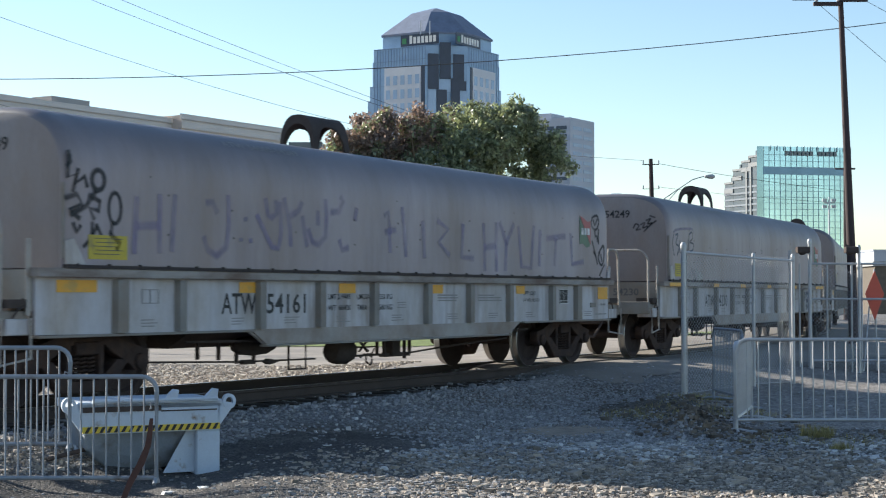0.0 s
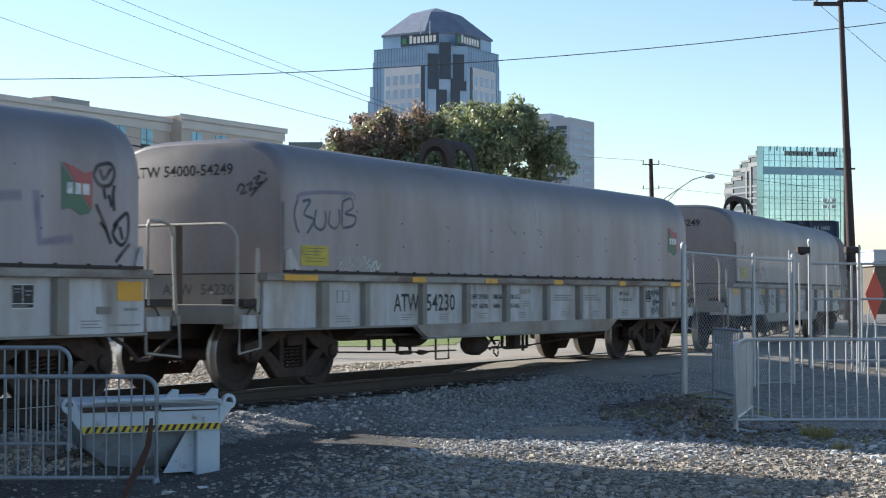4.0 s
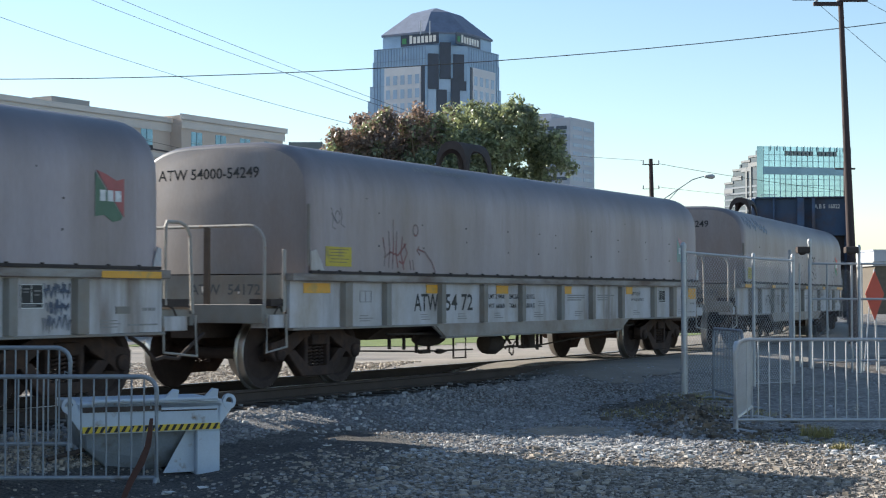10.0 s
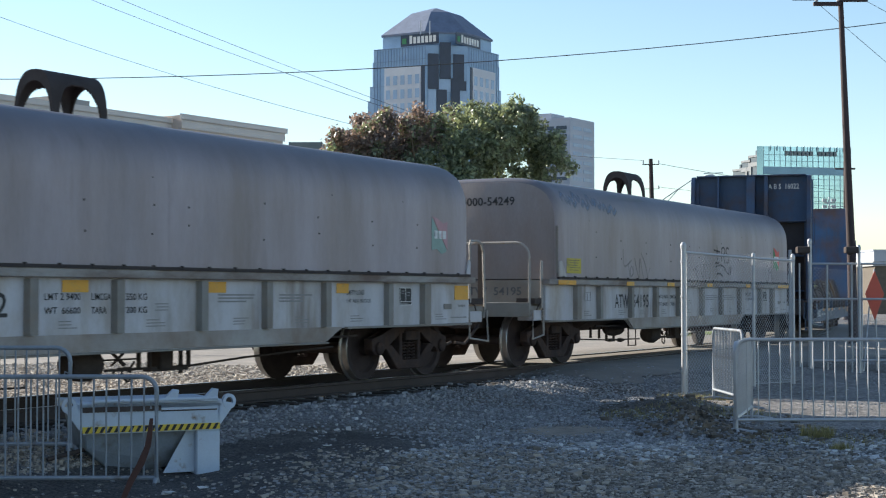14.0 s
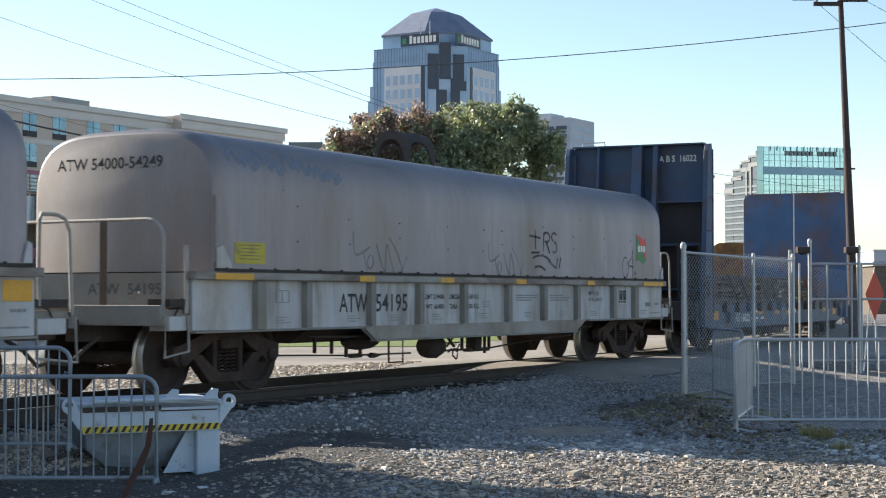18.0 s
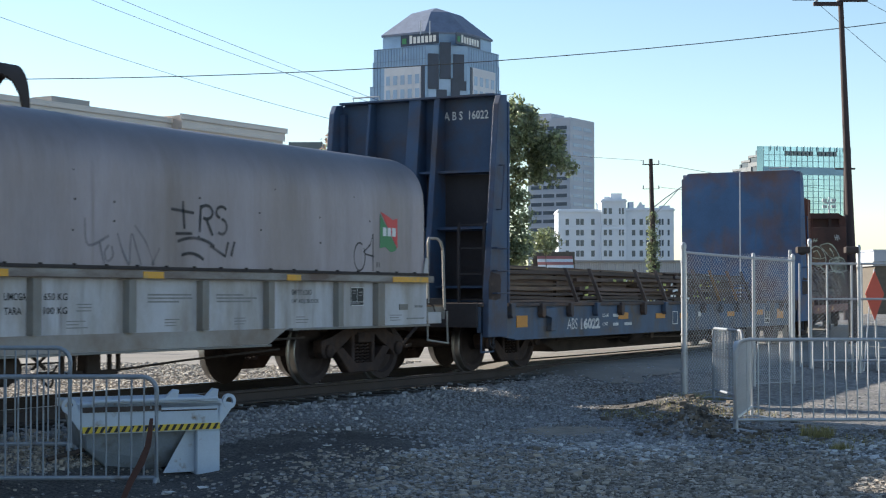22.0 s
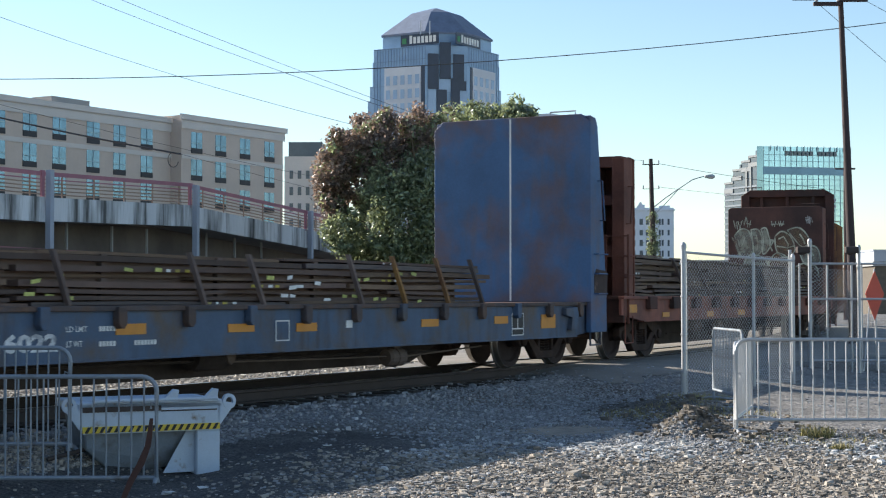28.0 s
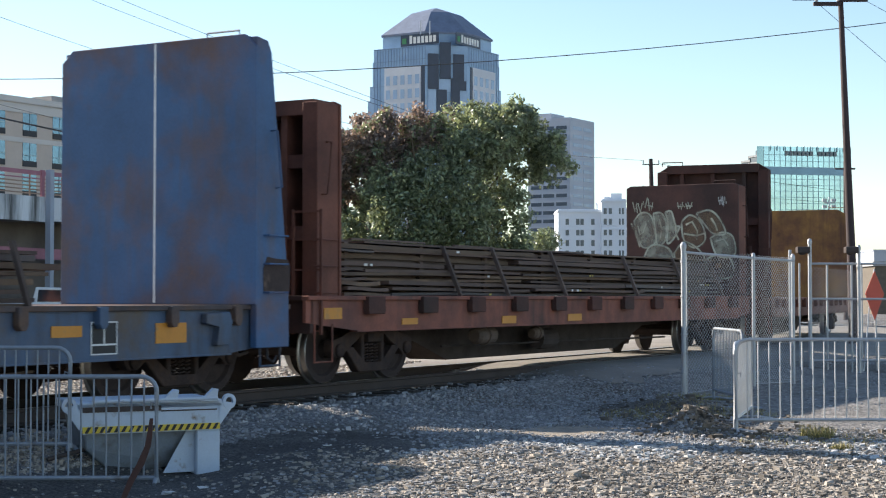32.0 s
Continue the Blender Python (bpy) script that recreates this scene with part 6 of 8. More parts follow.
INNER = [
    [(0.24, 2.83), (0.29, 2.63), (0.37, 2.68), (0.44, 2.88)],
    [(0.77, 2.97), (0.82, 2.73), (0.79, 2.53)],
    [(1.41, 2.83), (1.56, 2.9), (1.69, 2.68), (1.66, 2.49)],
    [(0.07, 2.9), (0.17, 2.68), (0.29, 2.34)],
    [(2.01, 2.97), (2.11, 2.83), (2.16, 2.68)],
    [(1.36, 2.63), (1.66, 2.58), (1.86, 2.63)],
    [(2.11, 2.44), (2.31, 2.49), (2.41, 2.34)],
    [(1.17, 2.83), (1.17, 2.63), (1.24, 2.49)],
]
for k, rim in enumerate(rims + INNER):
    strokes(F, "spray_letter", [rim], 0.045, "spray_pale", "pale green sprayed letter outline", 0.0, pose(14.988 - 0.0004 * k, 1.30, 0, 0, 0, -90))
for k, (tag_lines, mt) in enumerate(((hand_style(0.12, 0.62, 3.18, 3.42, 4, 61), "spray_pale"), (hand_style(1.22, 1.58, 3.2, 3.32, 3, 62), "spray_pale"), (hand_style(2.2, 2.38, 3.26, 3.44, 2, 65), "spray_white"))):
    strokes(F, "spray_tag", tag_lines, 0.03, mt, "small faded sprayed tag", 0.0, pose(14.98 - 0.002 * k, 1.30, 0, 0, 0, -90))


# ---- far buildings ----
B = dict(
    towerglass=glass_mat("blue_tower_glass", (0.28, 0.38, 0.53), 0.18, spec=0.6, var=0.2, scale=0.08),
    darkglass=glass_mat("dark_glass", (0.032, 0.043, 0.075), 0.3, spec=0.4),
    towerstone=mat("pale_tower_stone", (0.56, 0.57, 0.61), 0.8, var=0.12, scale=0.1, bump=0.05, bscale=2),
    bluestone=mat("blue_grey_cladding", (0.25, 0.37, 0.53), 0.25, var=0.14, scale=0.15, bump=0.05, bscale=2),
    bluefin=mat("blue_grey_fin", (0.16, 0.245, 0.37), 0.4, var=0.1, scale=0.2, bump=0.0),
    roofslate=mat("slate_roof", (0.15, 0.18, 0.255), 0.7, var=0.25, scale=0.3, bump=0.2, bscale=1.5),
    slab=mat("pale_concrete_tower", (0.42, 0.445, 0.50), 0.85, var=0.1, scale=0.1, bump=0.05, bscale=2),
    slabblue=glass_mat("pale_blue_window_band", (0.27, 0.35, 0.47), 0.3, spec=0.5),
    slabglass=glass_mat("dim_window_band", (0.09, 0.11, 0.13), 0.2, spec=0.5),
    tealglass=glass_mat("teal_curtain_glass", (0.36, 0.51, 0.54), 0.08, metal=0.8, spec=0.9, var=0.35, scale=0.12),
    wingstone=mat("grey_wing_stone", (0.22, 0.23, 0.24), 0.8, var=0.12, scale=0.3, bump=0.0),
    wingline=mat("slate_wing_line", (0.12, 0.15, 0.19), 0.6, var=0.12, scale=0.3, bump=0.0),
    tealdark=glass_mat("dark_blue_band_glass", (0.10, 0.17, 0.25), 0.15, metal=0.5, spec=0.6),
    wingglass=glass_mat("blue_grey_wing_glass", (0.06, 0.085, 0.11), 0.3, spec=0.4),
    mullion=mat("dark_mullion", (0.27, 0.39, 0.43), 0.5, metal=0.3, var=0.1, bump=0),
    whitewall=mat("white_render_wall", (0.70, 0.73, 0.78), 0.85, var=0.08, scale=0.2, bump=0.05, bscale=3),
    winblue=glass_mat("blue_window_glass", (0.13, 0.25, 0.33), 0.06, metal=0.4, spec=1.0, var=0.5, scale=0.6),
    tan=mat("tan_render_wall", (0.54, 0.445, 0.38), 0.85, var=0.1, scale=0.3, bump=0.06, bscale=4),
    cream=mat("cream_trim", (0.60, 0.55, 0.51), 0.8, var=0.08, scale=0.3, bump=0.03),
    grille=mat("dark_grille", (0.03, 0.03, 0.035), 0.6, var=0.2, bump=0.1),
    beige=mat("beige_old_wall", (0.64, 0.58, 0.53), 0.9, var=0.14, scale=0.2, bump=0.06, bscale=3),
    parapet=mat("stained_concrete", (0.61, 0.62, 0.65), 0.85, var=0.18, scale=0.5, bump=0.1, bscale=8, col2=(0.085, 0.085, 0.085), amount=0.40, s2=0.55, sharp=0.08, stretch=(1.6, 1.6, 0.18)),
    purple=mat("faded_purple_rail", (0.36, 0.15, 0.19), 0.7, var=0.2, scale=1.2, bump=0.05),
    column=mat("painted_column", (0.34, 0.37, 0.44), 0.8, var=0.15, scale=0.6, bump=0.08),
    screen=mat("brown_grey_screen_wall", (0.17, 0.145, 0.13), 0.9, var=0.3, scale=0.8, bump=0.1, col2=(0.10, 0.085, 0.08), amount=0.4, s2=0.4),
    gloom=mat("garage_concrete", (0.30, 0.275, 0.26), 0.9, var=0.25, scale=0.5, bump=0.1),
    concrete=mat("grey_concrete", (0.34, 0.33, 0.32), 0.9, var=0.15, scale=0.5, bump=0.1),
    mesh=mat("chain_link_wire", (0.48, 0.49, 0.50), 0.45, metal=0.2, var=0.1, scale=3, bump=0.0),
    sheet=mat("grey_green_plastic", (0.24, 0.28, 0.235), 0.6, var=0.25, scale=1.5, bump=0.05),
    lamp=mat("lamp_housing", (0.40, 0.41, 0.42), 0.5, metal=0.5, var=0.1, bump=0.0),
    siding=mat("pale_corrugated_siding", (0.50, 0.48, 0.47), 0.7, var=0.12, scale=0.6, bump=0.03),
    weed=mat("dry_weed", (0.30, 0.26, 0.11), 0.9, var=0.3, scale=6, bump=0.0, isl=0.8),
    earth=mat("clumped_earth", (0.15, 0.125, 0.10), 0.95, var=0.3, scale=4, bump=0.4, bscale=20, isl=1.1),
    carpaint=mat("white_car_paint", (0.66, 0.67, 0.68), 0.25, var=0.04, bump=0.0, spec=0.8),
    carglass=glass_mat("car_glass", (0.03, 0.035, 0.04), 0.05),
    tyre=mat("tyre_rubber", (0.02, 0.02, 0.02), 0.85, var=0.2, bump=0.1),
    awning_red=mat("red_awning", (0.42, 0.16, 0.13), 0.7, var=0.1, bump=0.0),
)


def ring(bm, pts, z):
    return [bm.verts.new((p.x, p.y, z)) for p in pts]


def loft(bm, rings, top=True):
    for a, b in zip(rings, rings[1:]):
        k = len(a)
        for j in range(k):
            bm.faces.new((a[j], a[(j + 1) % k], b[(j + 1) % k], b[j]))
    if top:
        bm.faces.new(rings[-1])
    return bm


def on_face(origin, way, a0, a1, z0, z1, out, depth):
    """A box on an upright face: from a0 to a1 along way, standing out by depth."""
    bm = bmesh.new()
    p, q = origin + way * a0, origin + way * a1
    lo = [p, q, q + out * depth, p + out * depth]
    return loft(bm, [ring(bm, lo, z0), ring(bm, lo, z1)])


def corner_tower():
    t = thing("office_tower", "tall blue-grey glass and stone office tower with a hipped roof", "building")
    c, l, r = Vector((3.4, 600.0)), Vector((-0.851, 0.525)), Vector((0.525, 0.851))
    CH = 11.5
    ol, orr = -r, -l
    S = 38.6

    def plan(e, ch=11.5, k=1.0, lift=0.0):
        w = S - e
        pts = [c + l * ch + r * lift, c + l * w + r * lift, c + l * w + r * w, c + r * w + l * lift, c + r * ch + l * lift]
        mid = c + (l + r) * (S / 2)
        return [mid + (p - mid) * k for p in pts]
    z = 0.0
    for e, top in ((0.0, 77.6), (1.0, 83.2), (2.3, 92.6), (2.8, 97.6), (6.0, 102.6)):
        bm = bmesh.new()
        pts = plan(e, CH if e < 6 else 13.0, 1.0, 0.0 if e < 6 else 1.6)
        loft(bm, [ring(bm, pts, z), ring(bm, pts, top)])
        part("tier", bm, B["bluestone"], t)
        z = top
    bm = bmesh.new()
    loft(bm, [ring(bm, plan(6.0, 13.0, 1.03, 1.6), 102.4), ring(bm, plan(6.0, 13.0, 1.03, 1.6), 103.2), ring(bm, plan(6.0, 13.0, 0.46, 1.6), 112.6), ring(bm, plan(6.0, 13.0, 0.06, 1.6), 115.2)])
    part("roof", bm, B["roofslate"], t, "dark slate-coloured hipped roof")
    # stone panels with windows
    for way, out, a0, a1, cols in ((l, ol, 13.8, 30.6, 5), (r, orr, 15.0, 32.5, 4)):
        pn = part("stone_panel", on_face(c, way, a0, a1, 0, 89.8, out, 0.35), B["towerstone"], t, "pale stone panel with windows")
        part("dark_strip", on_face(c, way, a0 - 1.6, a0 - 0.05, 0, 89.8, out, 0.2), B["darkglass"], t, "dark glass strip")
        step = (a1 - a0) / cols
        for i in range(cols):
            for k in range(12):
                zz = 86.6 - 5.4 * k
                if zz < 24:
                    continue
                part("window", on_face(c + out * 0.35, way, a0 + step * (i + 0.22), a0 + step * (i + 0.78), zz - 3.6, zz, out, 0.06), B["towerglass"], pn)
    # dark glass steps down the cut corner
    d = (l - r).normalized()
    od = -(l + r).normalized()
    o = c + r * CH
    for a0, a1, z0, z1, dep in ((6.8, 11.0, 84.7, 98.7, 0.9), (11.5, 15.7, 80.7, 94.3, 0.5), (1.45, 5.7, 80.4, 94.3, 0.5), (0.55, 1.5, 80.4, 84.0, 0.4), (3.2, 6.6, 60.0, 85.0, 0.8), (8.3, 12.3, 52.0, 80.5, 0.6), (5.2, 8.0, 40.0, 66.0, 0.7)):
        part("dark_bay", on_face(o, d, a0, a1, z0, z1, od, dep), B["darkglass"], t, "dark glass corner bay")
    for a0, a1, z0, z1 in ((6.7, 11.4, 79.6, 84.6), (12.4, 15.6, 50.0, 80.4), (0.2, 3.1, 50.0, 80.2)):
        part("pale_bay", on_face(o, d, a0, a1, z0, z1, od, 0.3), B["towerglass"], t, "pale blue glass corner bay")
    for way, out, a0, a1 in ((l, ol, 3.4, 24.0), (r, orr, 1.8, 23.5)):
        o2 = c + (r if way is l else l) * 1.6
        pl = part("sign_board", on_face(o2, way, a0 + 3.5, a1, 98.0, 102.3, out, 0.4), B["darkglass"], t, "dark sign board with pale lettering bars")
        n = 7
        for i in range(n):
            aa = a0 + (4.5 if way is l else 7.0) + (a1 - a0 - 8.0) * i / n
            part("sign_bar", on_face(o2 + out * 0.4, way, aa, aa + (a1 - a0 - 8.0) / n * 0.66, 98.8, 101.3 if i != (n - 1 if way is l else 0) else 101.9, out, 0.15), M["white"], pl)
        aa = a1 - 2.6 if way is l else a0 + 4.2
        part("sign_mark", on_face(o2 + out * 0.4, way, aa, aa + 1.8, 98.9, 101.0, out, 0.15), M["emb_green"], pl)
    for way, out, a0, a1 in ((l, ol, 12.0, 35.4), (r, orr, 12.0, 35.4)):
        n = 19
        for i in range(n):
            a = a0 + (a1 - a0) * i / (n - 1)
            part("fin", on_face(c, way, a - 0.10, a + 0.10, 90.0 if a < 32.8 else 40.0, 97.2 if a < 35 else 92.4, out, 0.14), B["bluefin"], t)
        for zz in (83.0, 92.5, 97.5):
            part("string_course", on_face(c, way, 31.0 if zz < 90 else 11.7, 35.6 if zz > 90 else 36.6, zz - 0.25, zz, out, 0.2), B["bluefin"], t)
    for x in (-8.6, -5.2):
        part("roof_mast", boxes((x, x + 0.5, 590, 590.5, 99, 104)), B["towerstone"], t)


def slab_tower():
    t = thing("concrete_tower", "pale concrete office slab with window bands", "building")
    c, l, r = Vector((53.0, 660.0)), Vector((-0.85, 0.527)), Vector((0.527, 0.85))
    bm = bmesh.new()
    pts = [c, c + l * 20, c + l * 20 + r * 22.5, c + r * 22.5]
    loft(bm, [ring(bm, pts, 0), ring(bm, pts, 75.9)])
    part("wall", bm, B["slab"], t)
    bm = bmesh.new()
    pts = [c + l * 11 + r * 4, c + l * 20 + r * 4, c + l * 20 + r * 16, c + l * 11 + r * 16]
    loft(bm, [ring(bm, pts, 75.9), ring(bm, pts, 78.6)])
    part("plant_room", bm, B["slab"], t)
    for k in range(18):
        z = 72.5 - 3.55 * k
        for a0, a1 in ((1.6, 6.6), (7.6, 12.8), (13.6, 18.6)):
            part("window_band", on_face(c, l, a0, a1, z - 1.5, z, -r, 0.08), B["slabglass"], t)
        for a0, a1 in ((2.5, 10.5), (12.0, 20.0)):
            part("window_slot", on_face(c, r, a0, a1, z - 1.5, z, -l, 0.08), B["slabblue"], t)


def glass_tower():
    t = thing("glass_tower", "teal mirrored glass office tower with a grid of mullions", "building")
    c, l, r = Vector((91.0, 450.0)), Vector((-0.42, 0.907)), Vector((0.975, 0.222))
    ol, orr = Vector((-0.907, -0.42)), Vector((0.222, -0.975))
    bm = bmesh.new()
    pts = [c - r * 1.5 + l * 0.8, c - r * 1.5 + Vector((1.6, 6.0)), c + l * 6 + r * 27, c + r * 27, c]
    loft(bm, [ring(bm, pts, 0), ring(bm, pts, 43.9)])
    part("curtain_wall", bm, B["tealglass"], t, "teal mirrored curtain wall")
    for a, z in ((2.6, 41.6), (6.2, 40.4), (10.4, 38.2), (14.6, 34.6)):
        bm = bmesh.new()
        pts = [c + l * a, c + l * (a + 4.4), c + l * (a + 4.4) + r * 20, c + l * a + r * 20]
        loft(bm, [ring(bm, pts, 0), ring(bm, pts, z)])
        part("stepped_wing", bm, B["wingglass"], t)
        part("wing_parapet", on_face(c, l, a, a + 4.4, z - 3.2, z - 2.0, ol, 0.25), B["wingstone"], t)
        part("wing_parapet", on_face(c, l, a, a + 4.4, z - 0.5, z + 0.1, ol, 0.25), B["wingstone"], t)
        part("roof_pier", on_face(c, l, a + 0.2, a + 0.9, z, z + 1.3, ol, 0.2), B["wingglass"], t)
    for k in range(24):
        z = 41.5 - 1.72 * k
        part("floor_line", on_face(c, r, 0, 27, z - 0.055, z + 0.055, orr, 0.12), B["mullion"], t)
        if z < 34:
            part("wing_band", on_face(c, l, 3.0, 19.0, z - 0.34, z + 0.14, ol, 0.2), B["wingline"], t)
    for a in (5.6, 7.6):
        part("wing_pier", on_face(c, l, a, a + 0.7, 0, 38.4, ol, 0.3), B["wingstone"], t)
    for i in range(17):
        part("mullion", on_face(c, r, 27 * i / 16 - 0.05, 27 * i / 16 + 0.05, 0, 43.9, orr, 0.16), B["mullion"], t)
    part("dark_band", on_face(c, r, -0.2, 27, 35.9, 38.0, orr, 0.2), B["tealdark"], t)
    for i in range(13):
        part("roof_tick", on_face(c + orr * 0.1, r, 2.0 + 2.05 * i, 2.25 + 2.05 * i, 42.7, 44.1, orr, 0.15), B["mullion"], t)
    for i in range(13):
        if i != 7:
            part("sign_bar", on_face(c + orr * 0.2, r, 6.6 + 1.25 * i, 7.45 + 1.25 * i, 41.35, 42.65, orr, 0.2), B["slabglass"], t)


def white_block():
    t = thing("old_hotel_block", "white rendered old block with rows of dark windows", "building")
    # sections: extent, front, height; windows: centre and half-width
    for x0, x1, y0, top, cols in (
            (40.5, 55.6, 558.0, 31.9, ((43.7, 0.6), (47.4, 0.6), (48.9, 0.6), (52.7, 0.6))),
            (55.6, 64.2, 556.5, 35.4, ((56.9, 0.55), (58.7, 0.55), (62.0, 0.32), (63.1, 0.32))),
            (64.2, 81.2, 558.0, 32.4, ((67.0, 0.6), (69.7, 0.6), (71.9, 0.6), (76.2, 0.35), (77.2, 0.35), (79.3, 0.35)))):
        w = part("wall", bevelled(boxes((x0, x1, y0, y0 + 18, 0, top)), 0.1), B["whitewall"], t)
        part("cornice", boxes((x0 - 0.35, x1 + 0.35, y0 - 0.6, y0 + 18, top - 1.0, top - 0.5)), B["whitewall"], w)
        part("band_course", boxes((x0 - 0.1, x1 + 0.1, y0 - 0.25, y0, 24.6, 24.9)), B["whitewall"], w)
        for cx, hw in cols:
            for k in range(9):
                z = 27.43 - 3.72 * k + (3.72 if top > 34 else 0)
                if z > 2:
                    part("window", boxes((cx - hw, cx + hw, y0 - 0.05, y0 + 0.02, z - 1.05, z + 1.05)), B["slabglass"], w)
                    part("sill", boxes((cx - hw - 0.15, cx + hw + 0.15, y0 - 0.2, y0 + 0.02, z - 1.35, z - 1.18)), B["whitewall"], w)
    for x, z, hw in ((61.2, 37.6, 1.9), (58.0, 36.4, 1.2), (66.5, 34.6, 0.8), (70.5, 33.6, 0.7), (78.5, 33.3, 1.6)):
        part("roof_house", boxes((x - hw, x + hw, 560, 565, z - 3, z)), B["whitewall"], t)
    part("roof_gable", prism(bmesh.new(), [(68.2, 32.4), (71.0, 32.4), (69.6, 34.6)], "y", 558.5, 560.0), B["whitewall"], t)


HP, HW = Vector((-42.8, 164.0)), Vector((0.532, 0.846))
HO = Vector((0.846, -0.532))


def hotel():
    t = thing("hotel", "tan and cream hotel with tall blue windows in rows", "building")
    for a0, a1, top, fwd in ((-26.0, 21.6, 21.6, 0.0), (21.6, 40.4, 22.0, 1.6)):
        w = part("wall", on_face(HP - HO * 14, HW, a0, a1, 0, top, HO, 14 + fwd), B["tan"], t)
        o = HP + HO * fwd
        part("cornice", on_face(o, HW, a0 - 0.3, a1 + 0.6, top - 0.5, top + 0.12, HO, 0.30), B["cream"], w, "cream moulded cornice")
        part("cornice_base", on_face(o, HW, a0, a1 + 0.3, top - 1.5, top - 0.5, HO, 0.12), B["cream"], w)
        part("band", on_face(o, HW, a0, a1, 17.05, 17.55, HO, 0.10), B["cream"], w)
        part("band", on_face(o, HW, a0, a1, 8.0, 8.4, HO, 0.10), B["cream"], w)
        cols = (-21.5, -17.2, -12.9, -8.6, -4.3, 0.0, 4.15, 9.14, 13.2, 17.55) if fwd == 0 else (24.2, 28.5, 33.0, 37.7)
        for a in cols:
            for z in (20.2, 17.05, 13.95, 10.85, 7.75):
                win = part("window", on_face(o - HO * 0.1, HW, a - 0.95, a + 0.95, z - 2.45, z, HO, 0.14), B["winblue"], w, "tall blue window with a dark grille below")
                part("grille", on_face(o, HW, a - 0.95, a + 0.95, z - 2.45, z - 1.85, HO, 0.10), B["grille"], win)
                part("mullion", on_face(o, HW, a - 0.05, a + 0.05, z - 1.85, z, HO, 0.09), B["mullion"], win)
                part("transom", on_face(o, HW, a - 0.95, a + 0.95, z - 1.30, z - 1.20, HO, 0.085), B["mullion"], win)
    part("roof_unit", on_face(HP - HO * 4, HW, 4.0, 9.6, 21.6, 22.5, HO, 3), B["concrete"], t)
    part("roof_unit", on_face(HP - HO * 4, HW, 29.5, 31.2, 22.0, 22.5, HO, 3), B["cream"], t)


def beige_block():
    t = thing("old_brick_block", "pale beige old block with a dark rooftop plant box", "building")
    w = part("wall", boxes((-31.0, -19.5, 310, 330, 0, 28.6)), B["beige"], t)
    part("rooftop_box", boxes((-30.4, -23.8, 312, 322, 28.6, 31.6)), B["slabglass"], t)
    part("upper_wall", boxes((-24.5, -19.5, 308, 330, 0, 29.5)), B["beige"], t)
    for i in range(4):
        for k in range(5):
            part("window", boxes((-30.0 + 1.6 * i, -29.3 + 1.6 * i, 309.9, 310.05, 24.2 - 3.2 * k, 25.8 - 3.2 * k)), B["slabglass"], w)


GP, GW = Vector((-16.98, 68.0)), Vector((0.373, 0.928))
GO = Vector((0.928, -0.373))


